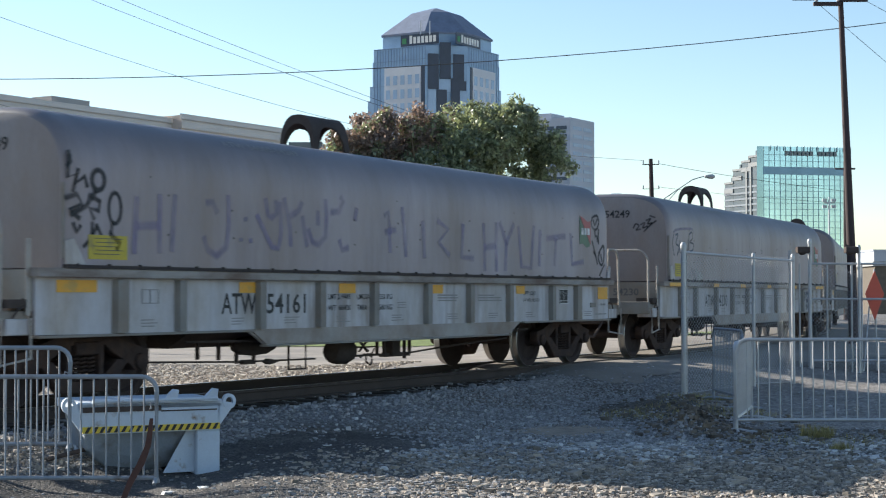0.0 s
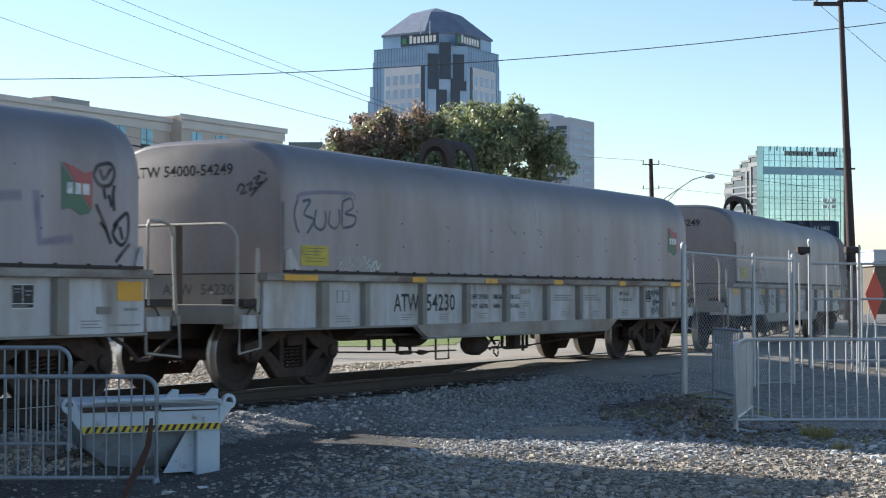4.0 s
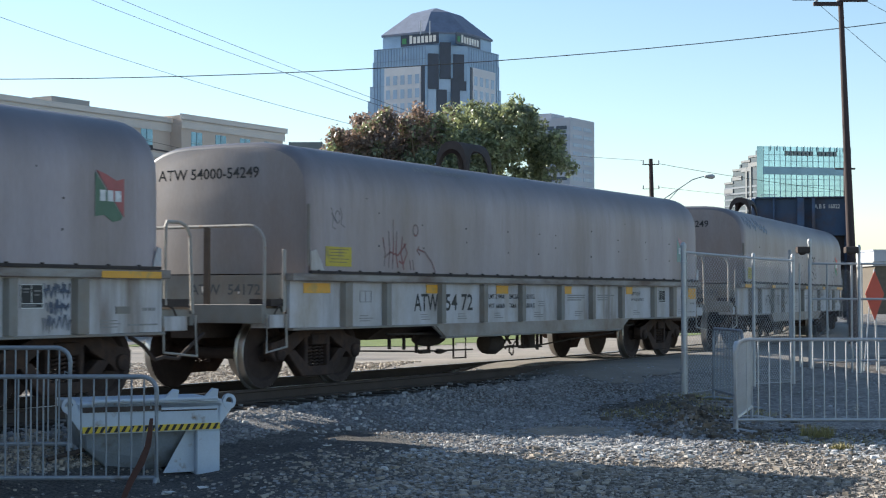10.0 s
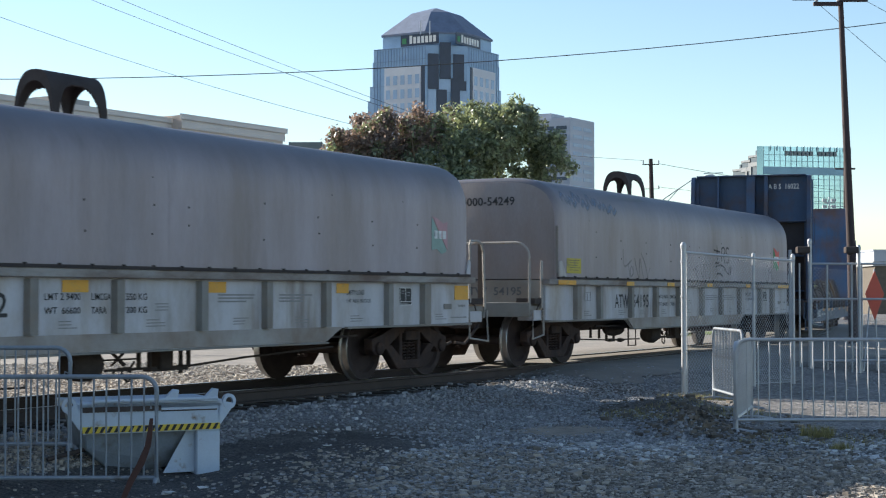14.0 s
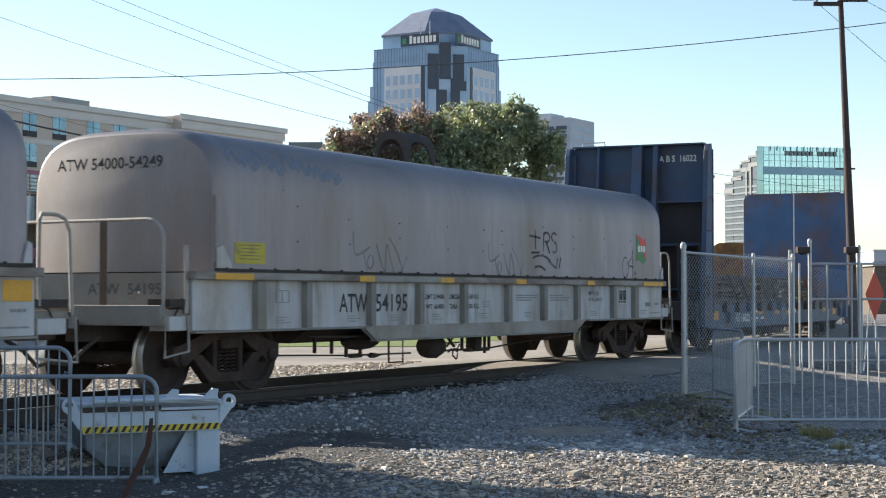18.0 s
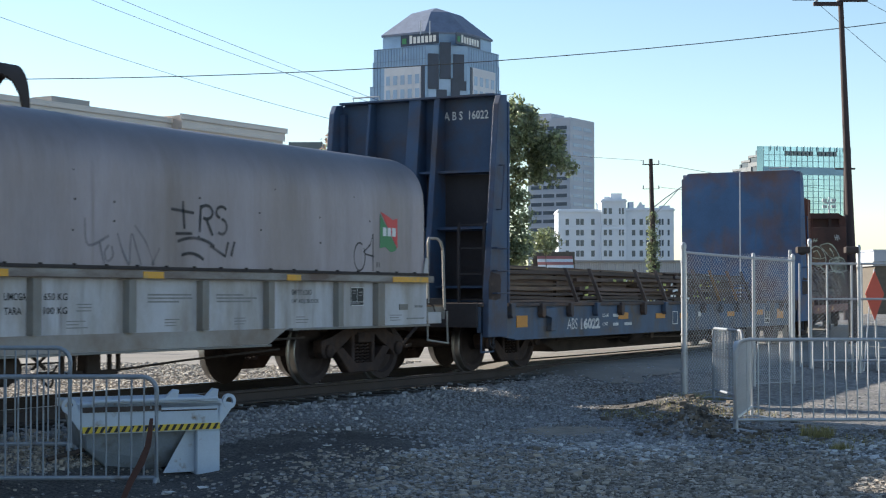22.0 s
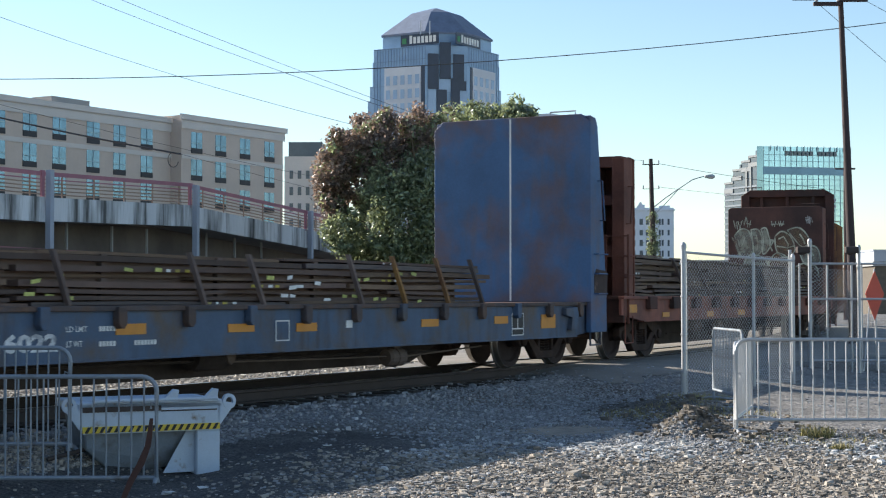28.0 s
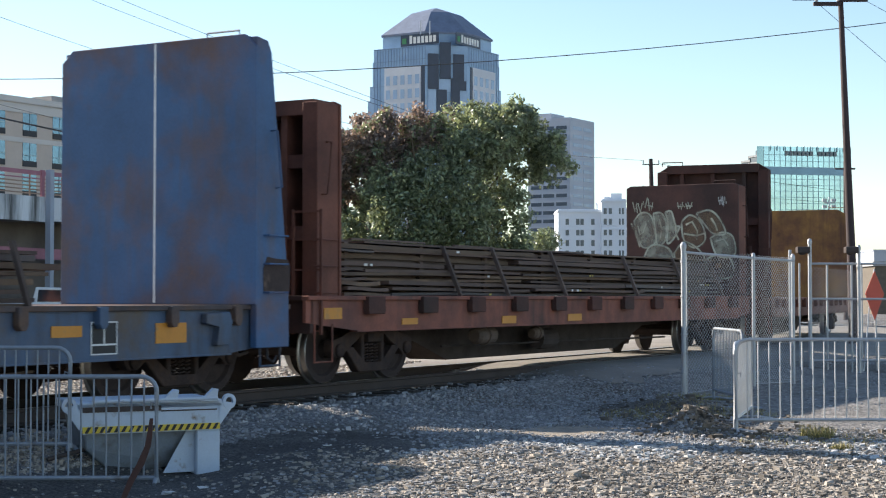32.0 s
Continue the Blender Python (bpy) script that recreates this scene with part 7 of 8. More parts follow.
def garage():
    t = thing("parking_garage", "stained concrete parking deck with purple railings", "parking garage")

    def ramp(name, a0, a1, za0, zb0, za1, zb1, dep, m, back=0.0, parent=None):
        bm = bmesh.new()
        p, q = GP + GW * a0 - GO * back, GP + GW * a1 - GO * back
        va = [bm.verts.new((*x, z)) for x, z in ((p, za0), (p, za1), (p - GO * dep, za1), (p - GO * dep, za0))]
        vb = [bm.verts.new((*x, z)) for x, z in ((q, zb0), (q, zb1), (q - GO * dep, zb1), (q - GO * dep, zb0))]
        bm.faces.new(va[::-1]); bm.faces.new(vb)
        for j in range(4):
            bm.faces.new((va[j], va[(j + 1) % 4], vb[(j + 1) % 4], vb[j]))
        return part(name, bm, m, parent or t)
    for a0, a1, zb, ze in ((-26.0, 0.0, 5.35, 5.45), (0.0, 12.1, 5.45, 5.75), (12.1, 24.8, 5.70, 5.02), (24.8, 34.0, 5.02, 4.4)):
        ramp("parapet", a0, a1, zb - 1.02, ze - 1.06, zb, ze, 0.22, B["parapet"])
        ramp("deck", a0, a1, zb - 1.0, ze - 1.0, zb - 0.7, ze - 0.7, 16.0, B["gloom"], 0.24)
        rl = ramp("top_rail", a0, a1, zb + 0.92, ze + 0.92, zb + 1.10, ze + 1.10, 0.08, B["purple"], 0.05)
        for k in range(5):
            ramp("rail_bar", a0, a1, zb + 0.10 + 0.16 * k, ze + 0.10 + 0.16 * k, zb + 0.155 + 0.16 * k, ze + 0.155 + 0.16 * k, 0.03, B["purple"] if k == 4 else B["strapbar"], 0.08, rl)
        n = max(2, int((a1 - a0) / 2.1))
        for i in range(n):
            a = a0 + (a1 - a0) * (i + 0.5) / n
            z = zb + (ze - zb) * (i + 0.5) / n
            ramp("rail_post", a - 0.03, a + 0.03, z, z, z + 0.95, z + 0.95, 0.05, B["strapbar"], 0.07, rl)
    for a, top in ((-24.4, 6.6), (-12.2, 6.6), (0.0, 6.62), (12.1, 6.75), (24.8, 6.1)):
        ramp("column", a - 0.13, a + 0.13, -0.2, -0.2, top, top, 0.26, B["column"], -0.28)
        ramp("rail_end_post", a - 0.36, a - 0.16, top - 1.15, top - 1.15, top - 0.02, top - 0.02, 0.10, B["purple"], 0.0)
        ramp("inner_column", a - 0.4, a + 0.4, -0.2, -0.2, 4.4, 4.4, 0.6, B["gloom"], 8.0)
    for a in (3.2, 6.8, 9.8, 15.5, 18.5, 21.5, -4, -8):
        ramp("hanger_post", a - 0.05, a + 0.05, -0.2, -0.2, 4.5, 4.5, 0.1, B["concrete"], 1.2)
    ramp("lower_rail", -26, 12.1, 2.95, 2.75, 3.45, 3.2, 0.15, B["purple"], 0.6)
    ramp("back_wall", -26, 12.1, -0.2, -0.2, 4.4, 4.7, 0.3, B["screen"], 2.4)
    ramp("back_wall", 12.1, 34, -0.2, -0.2, 4.7, 3.4, 0.3, B["screen"], 2.4)
    ramp("kerb_wall", -26, 34, -0.2, -0.2, 0.75, 0.75, 0.25, B["concrete"], 0.5)


B["strapbar"] = mat("tan_rail_bar", (0.30, 0.20, 0.15), 0.7, var=0.2, scale=2, bump=0.0)
for build in (corner_tower, slab_tower, glass_tower, white_block, hotel, beige_block, garage):
    build()


# ---- distance: low blocks along the skyline ----
def low_block(label, x0, x1, y, z, m, roof=None):
    t = thing("low_building", label, "building")
    part("wall", boxes((x0, x1, y, y + 15, -0.3, z)), m, t)
    part("roof_edge", boxes((x0 - 0.2, x1 + 0.2, y - 0.2, y + 15.2, z, z + 0.35)), roof or m, t)
    for i in range(max(1, int((x1 - x0) / 4))):
        xa = x0 + 1.2 + 4 * i
        if xa + 1.6 < x1:
            part("window", boxes((xa, xa + 1.6, y - 0.05, y + 0.05, z * 0.45, z * 0.8)), B["slabglass"], t)


low_block("distant pale purple-grey office block", 95.0, 106.0, 350, 11.2, B["slab"])
low_block("low tan shed beyond the fence", 34.0, 48.0, 125, 3.6, B["earth"], B["concrete"])


def ribbed_shed():
    t = thing("low_building", "long low shed with pale corrugated metal walls", "building")
    part("wall", boxes((11.0, 25.5, 140.0, 152.0, -0.3, 4.25)), B["siding"], t)
    ribs = bmesh.new()
    for i in range(72):
        x = 11.1 + 0.2 * i
        prism(ribs, [(x, 139.995), (x + 0.02, 139.94), (x + 0.08, 139.94), (x + 0.10, 139.995)], "z", 3.1, 4.22)
    tagged(part("siding_rib", ribs, B["siding"], t), kind="stuff")
    part("eave", bevelled(boxes((10.9, 25.6, 139.7, 152.2, 4.25, 4.40)), 0.02), B["concrete"], t)
    # a flat dark sheet over the wall below the ribs
    part("dark_lower_wall", boxes((11.0, 25.5, 139.9, 139.995, -0.3, 3.05)), B["slabglass"], t, "dark lower part of the wall")


ribbed_shed()
low_block("low grey warehouse beyond the road", 20.0, 34.0, 175, 3.6, B["slab"], B["concrete"])


def awning():
    t = thing("striped_awning", "red and white striped market awning", "awning")
    part("fascia", boxes((7.6, 11.2, 135.0, 135.2, 3.6, 5.0)), B["earth"], t)
    for i in range(5):
        bm = bmesh.new()
        prism(bm, [(133.2 + 0.36 * i, 3.3 + 0.26 * i), (133.56 + 0.36 * i, 3.56 + 0.26 * i), (133.56 + 0.36 * i, 3.60 + 0.26 * i), (133.2 + 0.36 * i, 3.34 + 0.26 * i)], "x", 8.0, 11.0)
        part("stripe", bm, M["white"] if i % 2 else B["awning_red"], t)
    for x in (8.0, 11.0):
        part("post", boxes((x - 0.06, x + 0.06, 133.2, 133.35, -0.25, 3.4)), M["galv"], t)


awning()


# ---- tree ----
def leaf_cloud(name, blobs, count, size, material, parent, seed, label=""):
    rng = np.random.default_rng(seed)
    b = np.array(blobs, float)
    w = (b[:, 3] * b[:, 4] * b[:, 5]) ** 0.8
    pick = rng.choice(len(b), count, p=w / w.sum())
    d = rng.normal(size=(count, 3))
    d /= np.linalg.norm(d, axis=1, keepdims=True)
    rad = rng.uniform(0.35, 1.0, count) ** 0.5
    c = b[pick, :3] + d * b[pick, 3:6] * rad[:, None]
    # leaves gather in clumps, with gaps between them
    g = rng.permutation(count) // 64
    first = c[np.unique(g, return_index=True)[1]][g]
    reach = np.minimum(0.52, b[pick, 3:6].min(1) * 0.6)[:, None]
    ball = rng.normal(size=(count, 3))
    ball *= (rng.uniform(0.2, 1.0, count) ** 0.5 / np.linalg.norm(ball, axis=1))[:, None]
    d = np.where(np.linalg.norm(ball, axis=1, keepdims=True) > 0, ball, d)
    loose = rng.uniform(0, 1, (count, 1)) < 0.25
    c = np.where(loose, c + rng.normal(size=(count, 3)) * 0.12, first + ball * reach * np.array([1.0, 1.0, 0.8]))
    n = d * 1.1 + rng.normal(size=(count, 3)) * 0.6 + np.array([0, 0, 0.35])
    n /= np.linalg.norm(n, axis=1, keepdims=True)
    t = np.cross(n, rng.normal(size=(count, 3)))
    t /= np.linalg.norm(t, axis=1, keepdims=True)
    q = np.cross(n, t)
    s = (size * rng.uniform(0.6, 1.4, count))[:, None]
    v = np.stack([c - t * s, c + q * s * 0.55 - n * s * 0.15, c + t * s, c - q * s * 0.55 - n * s * 0.15], 1)
    f = np.arange(count * 4).reshape(-1, 4)
    me = bpy.data.meshes.new(name)
    me.from_pydata(v.reshape(-1, 3).tolist(), [], f.tolist())
    me.materials.append(material)
    ob = new(name, me)
    ob.parent = parent
    return tagged(ob, label, kind="stuff")


def limb(bm, a, b, r0, r1, seed):
    rng = random.Random(seed)
    a, b = Vector(a), Vector(b)
    pts = [a.lerp(b, i / 5) + Vector((rng.uniform(-1, 1), rng.uniform(-1, 1), 0)) * 0.12 * (0 < i < 5) for i in range(6)]
    tube(bm, pts, [r0 + (r1 - r0) * i / 5 for i in range(6)], 8)


def big_tree():
    t = thing("street_tree", "broad leafy tree, green with a reddening autumn crown", "tree")
    cx, cy = -0.3, 80.0
    bm = bmesh.new()
    limb(bm, (cx, cy, -0.3), (cx + 0.1, cy, 3.0), 0.34, 0.24, 1)
    part("trunk", bm, M["bark"], t, shade=True)
    rng = random.Random(4)
    for i in range(13):
        a = i * 2.4
        bm = bmesh.new()
        limb(bm, (cx + 0.1, cy, 2.2 + 0.12 * i), (cx + math.cos(a) * rng.uniform(2.2, 4.6), cy + math.sin(a) * 2.8, rng.uniform(4.5, 9.5)), 0.14, 0.03, i)
        part("limb", bm, M["bark"], t, shade=True)
    # clumps: across, up and their half-sizes, in metres about the trunk
    green = [(2.2, 9.6, 1.5, 1.2), (3.6, 9.6, 1.2, 1.1), (4.5, 9.0, 1.0, 1.1), (5.2, 8.3, 0.8, 0.9), (5.9, 7.9, 0.5, 0.4), (5.4, 7.2, 0.5, 0.4), (4.3, 7.3, 0.7, 0.5), (3.3, 7.9, 0.6, 0.6), (1.5, 8.3, 1.6, 1.3), (2.4, 6.8, 1.1, 1.2), (3.3, 6.4, 0.7, 0.7), (3.6, 5.5, 0.7, 1.0), (3.9, 4.2, 0.5, 1.2), (3.2, 3.5, 0.9, 1.0), (1.6, 4.4, 1.6, 1.8), (-0.6, 7.3, 1.7, 1.2), (-2.6, 6.5, 1.5, 1.2), (-3.6, 4.5, 1.6, 1.5), (-4.9, 4.4, 1.1, 1.2), (-1.0, 3.2, 2.4, 1.4), (-3.4, 3.0, 1.5, 1.0), (0.6, 9.6, 0.9, 0.8)]
    green += [(x, z, r, 1.5 * r) for x, z, r in ((0.8, 10.6, 0.28), (1.5, 10.4, 0.36), (2.2, 10.6, 0.28), (2.9, 10.4, 0.26), (3.4, 10.6, 0.26), (4.2, 10.3, 0.28), (4.9, 9.8, 0.26), (-0.1, 10.0, 0.4), (6.3, 7.9, 0.25), (5.6, 9.1, 0.26))]
    red = [(-4.6, 8.3, 1.3, 1.1), (-5.5, 7.6, 0.9, 0.9), (-5.9, 6.5, 0.6, 0.9), (-5.7, 5.6, 0.6, 0.7), (-3.4, 8.9, 1.2, 1.0), (-2.0, 9.1, 1.2, 0.9), (-0.7, 9.3, 1.0, 0.7), (-4.3, 6.9, 1.4, 1.1), (-2.8, 7.9, 1.4, 1.0)]
    red += [(x, z, r, 1.5 * r) for x, z, r in ((-4.3, 10.0, 0.28), (-3.6, 9.9, 0.26), (-2.8, 10.1, 0.28), (-1.9, 10.1, 0.28), (-1.2, 10.3, 0.26), (-0.5, 10.1, 0.24), (-5.5, 8.9, 0.3), (-6.2, 7.7, 0.28), (0.3, 10.5, 0.24))]
    # upright shoots that break the outline
    base = green + red
    for i in range(64):
        x = rng.uniform(-5.9, 6.0)
        top = max((z + c * math.sqrt(max(0.0, 1 - ((x - q) / b) ** 2)) for q, z, b, c in base if b > 0.4 and abs(x - q) < b), default=0.0)
        if top > 7.0:
            (red if x < -0.4 else green).append((x, top + rng.uniform(-0.2, 0.15), rng.uniform(0.08, 0.16), rng.uniform(0.25, 0.5)))
    gb = [(x, cy + 1.2 * math.sin(3 * x), z, rx, max(0.6, rx * 0.95) if rx > 0.2 else rx, rz) for x, z, rx, rz in green]
    rb = [(x, cy + 1.0 * math.cos(3 * x), z, rx, max(0.6, rx * 0.95) if rx > 0.2 else rx, rz) for x, z, rx, rz in red]
    gb += [(-1.6, cy - 2.4, 5.0, 2.1, 1.2, 2.3), (0.4, cy - 2.6, 5.5, 2.1, 1.2, 2.3), (2.4, cy - 1.8, 8.6, 1.4, 1.2, 1.2)]
    leaf_cloud("crown", gb, 60000, 0.115, M["leaf"], t, 11, "green leaf crown")
    leaf_cloud("crown", rb, 17000, 0.115, M["leaf_red"], t, 12, "reddish brown leaf crown")
    leaf_cloud("crown", rb, 4500, 0.115, M["leaf"], t, 13)


def bush(label, x, y, z, r, h, count, seed):
    t = thing("bush", label, "bush")
    bm = bmesh.new()
    limb(bm, (x, y, -0.3), (x, y, z), 0.10, 0.03, seed)
    part("stem", bm, M["bark"], t)
    leaf_cloud("crown", [(x, y, z, r, r, h)], count, 0.11, M["leaf"], t, seed)


big_tree()
bush("small bright green tree beyond the road", 8.4, 130.0, 5.7, 1.2, 0.9, 1900, 21)
bush("small leafy tree beside the awning", 6.6, 128.0, 4.4, 0.7, 1.6, 1000, 22)


# ---- poles and wires ----
def sag(a, b, drop, n=14):
    a, b = Vector(a), Vector(b)
    return [a.lerp(b, i / n) - Vector((0, 0, drop * 4 * (i / n) * (1 - i / n))) for i in range(n + 1)]


def big_pole():
    t = thing("utility_pole", "tall dark wooden utility pole leaning slightly, with crossarms", "utility pole")
    bm = bmesh.new()
    tube(bm, [(10.85, 42, gz(10.8, 42) - 0.1), (10.80, 42, 2.4), (10.69, 42, 5.5), (10.57, 42, 9.0), (10.51, 42, 10.6)], [0.135, 0.118, 0.095, 0.070, 0.062], 12)
    part("shaft", bm, M["pole"], t, shade=True)
    for z, x0, x1 in ((8.95, 9.82, 10.55), (9.06, 10.5, 11.25)):
        part("crossarm", boxes((x0, x1, 41.84, 41.93, z - 0.05, z + 0.05)), M["pole"], t)
        for x in (x0 + 0.08, x1 - 0.08):
            part("insulator", lathe(bmesh.new(), [(0.0, 0.0), (0.04, 0.02), (0.05, 0.06), (0.02, 0.12), (0, 0.14)], "z", 8), M["galv"], t, at=pose(x, 41.88, z + 0.05))


def lamp_pole():
    t = thing("street_lamp", "ivy-grown wooden pole with a curved street lamp arm", "street lamp")
    d = 95.0
    x = 12.45
    bm = bmesh.new()
    tube(bm, [(x + 0.2, d, -0.3), (x + 0.1, d, 5), (x, d, 9.45)], [0.19, 0.16, 0.12], 10)
    part("shaft", bm, M["pole"], t, shade=True)
    part("crossarm", boxes((x - 0.5, x + 0.5, d - 0.03, d + 0.03, 9.08, 9.14)), M["pole"], t)
    for xx in (x - 0.45, x + 0.48):
        part("insulator", boxes((xx - 0.035, xx + 0.035, d - 0.03, d + 0.03, 9.14, 9.36)), M["galv"], t)
        part("insulator", boxes((xx - 0.035, xx + 0.035, d - 0.03, d + 0.03, 7.62, 7.85)), M["galv"], t)
    part("crossarm", boxes((x - 0.45, x + 0.5, d - 0.02, d + 0.02, 7.63, 7.66)), M["pole"], t)
    arm = bmesh.new()
    tube(arm, [(x + 0.15, d, 6.52), (x + 0.8, d, 7.05), (x + 1.75, d, 7.70), (x + 2.5, d, 8.2), (x + 3.1, d, 8.38), (x + 3.4, d, 8.38)], 0.032, 8)
    part("lamp_arm", arm, M["galv"], t)
    part("arm_brace", tube(bmesh.new(), [(x + 0.15, d, 6.02), (x + 0.8, d, 6.68), (x + 1.70, d, 7.66)], 0.026, 6), M["galv"], t)
    hd = bmesh.new()
    lathe(hd, [(0.0, -0.34), (0.08, -0.30), (0.13, -0.05), (0.15, 0.12), (0.10, 0.26), (0.0, 0.30)], "x", 12)
    part("lamp_head", hd, B["lamp"], t, "grey cobra-head lamp", at=pose(x + 3.55, d, 8.38))
    leaf_cloud("ivy", [(x + 0.12, d, 3.4, 0.34, 0.3, 1.6), (x + 0.12, d, 4.6, 0.28, 0.25, 1.1), (x + 0.1, d, 5.7, 0.24, 0.25, 0.8), (x + 0.15, d, 1.6, 0.42, 0.4, 1.2)], 4200, 0.08, M["leaf"], t, 31, "green ivy")


def mast():
    t = thing("floodlight_mast", "slim steel floodlight mast", "light mast")
    x, d = 36.5, 150.0
    part("shaft", tube(bmesh.new(), [(x, d, -0.3), (x, d, 10.6)], [0.12, 0.06], 8), M["galv"], t)
    part("head_bar", boxes((x - 0.5, x + 0.5, d - 0.05, d + 0.05, 10.0, 10.12)), M["galv"], t)
    for s in (-0.42, 0.42):
        for z in (9.7, 10.3):
            part("lamp", boxes((x + s - 0.2, x + s + 0.2, d - 0.15, d + 0.15, z - 0.14, z + 0.14)), B["lamp"], t)


big_pole()
lamp_pole()
mast()


def cable(label, pts, r):
    t = solid("overhead_cable", tube(bmesh.new(), pts, r, 5), M["wire"], label, "cable", group="overhead cables")
    return t


def plain_pole(x, y, top, label):
    t = thing("utility_pole", label, "utility pole")
    part("shaft", tube(bmesh.new(), [(x, y, -0.4), (x, y, top)], [0.16, 0.10], 10), M["pole"], t, shade=True)
    part("crossarm", boxes((x - 0.6, x + 0.6, y - 0.05, y + 0.05, top - 0.5, top - 0.4)), M["pole"], t)


plain_pole(-17.5, 45, 7.9, "dark wooden utility pole beside the street")
plain_pole(17.5, 45, 9.8, "dark wooden utility pole beside the street")
plain_pole(-34.5, 110, 26.5, "tall dark wooden utility pole behind the garage")
plain_pole(-2.4, 112, 12.9, "dark wooden utility pole behind the tree")
plain_pole(-25.5, 84, 13.4, "dark wooden utility pole beside the garage")
plain_pole(24.1, 95, 9.3, "dark wooden utility pole down the street")
# the wire that crosses the whole view, and thinner ones behind it
cable("dark overhead cable across the street", sag((-17.5, 45, 7.42), (17.5, 45, 9.66), 0.74, 24), 0.013)
cable("thin overhead cable rising over the yard", sag((-34.5, 110, 22.0), (-2.4, 112, 12.4), 0.6), 0.016)
cable("thin overhead cable rising over the yard", sag((-34.5, 110, 26.0), (-2.4, 112, 14.0), 0.4), 0.016)
cable("thin overhead cable rising over the yard", sag((-34.0, 110, 26.8), (-2.2, 112, 14.2), 0.3), 0.016)
cable("black service cable before the hotel", sag((-25.5, 84, 11.15), (-13.9, 84, 8.75), 0.10), 0.05)
cable("black service cable before the hotel", sag((-13.9, 84, 8.75), (-2.4, 112, 7.2), 0.10), 0.012)
cable("thin cable before the hotel", sag((-25.5, 84, 11.9), (-2.4, 112, 8.4), 0.30), 0.012)
cable("thin cable from the lamp pole", sag((12.97, 95, 9.15), (24.1, 95, 7.5), 0.10), 0.014)
cable("thin cable from the lamp pole", sag((12.97, 95, 7.75), (24.1, 95, 6.8), 0.10), 0.010)
cable("thin cable from the lamp pole", sag((12.0, 95, 9.35), (-2.4, 112, 12.2), 0.10), 0.012)
cable("thin cable at the utility pole's head", [(9.9, 41.9, 9.05), (9.3, 41.9, 9.05), (7.2, 42.3, 9.75)], 0.008)
cable("thin cable at the utility pole's head", [(9.9, 41.9, 9.0), (17.5, 45, 3.6)], 0.007)
cable("thin cable at the utility pole's head", [(11.1, 41.9, 9.1), (17.5, 45, 6.6)], 0.007)
loop = [Vector((-14.3 + 0.28 * math.cos(a), 84, 8.45 + 0.40 * math.sin(a))) for a in np.linspace(1.0, 6.0, 14)]
cable("loop of spare black cable", loop, 0.026)


# ---- yard fence, barriers, bin, sign ----
def chain_link(t, a, b, z0a, z0b, h, pitch=0.075):
    """Diamond mesh between two posts, as one web of thin wires."""
    a, b = Vector(a), Vector(b)
    L = (b - a).length
    w = (b - a) / L
    verts, faces = [], []

    side = Vector((-w.y, w.x))

    def strip(s0, z0, s1, z1):
        r = 0.0027
        k = len(verts)
        for s, z in ((s0, z0), (s1, z1)):
            p = a + w * s
            verts.extend(((p.x - side.x * r, p.y - side.y * r, z), (p.x, p.y, z + r * 1.2), (p.x + side.x * r, p.y + side.y * r, z), (p.x, p.y, z - r * 1.2)))
        for j in range(4):
            faces.append((k + j, k + (j + 1) % 4, k + 4 + (j + 1) % 4, k + 4 + j))
    base = lambda s: z0a + (z0b - z0a) * s / L + 0.04
    n = int((L + h) / pitch)
    for i in range(n):
        s = i * pitch
        for way in (1, -1):
            s0, s1 = (s - h, s) if way == 1 else (s, s - h)
            # rises from s0 at the foot to s1 at the top
            t0, t1 = 0.0, 1.0
            d = s1 - s0
            if d > 0:
                t0, t1 = max(0.0, -s0 / d), min(1.0, (L - s0) / d)
            else:
                t0, t1 = max(0.0, (L - s0) / d), min(1.0, -s0 / d)
            if t1 <= t0:
                continue
            sa, sb = s0 + d * t0, s0 + d * t1
            strip(sa, base(sa) + h * t0, sb, base(sb) + h * t1)
    me = bpy.data.meshes.new("chain_link_mesh")
    me.from_pydata(verts, [], faces)
    me.materials.append(B["mesh"])
    ob = new("chain_link_mesh", me)
    ob.parent = t
    return tagged(ob, "grey diamond wire mesh", kind="stuff")


def post(t, x, y, top, r, name="post", cap=True):
    bm = bmesh.new()
    tube(bm, [(x, y, gz(x, y) - 0.15), (x, y, top)], r, 12)
    p = part(name, bm, M["galv"], t, shade=True)
    if cap:
        part("cap", lathe(bmesh.new(), [(r * 1.25, -0.03), (r * 1.25, 0.02), (r * 0.8, 0.06), (0, 0.075)], "z", 12), M["galv"], p, at=pose(x, y, top))
    return p


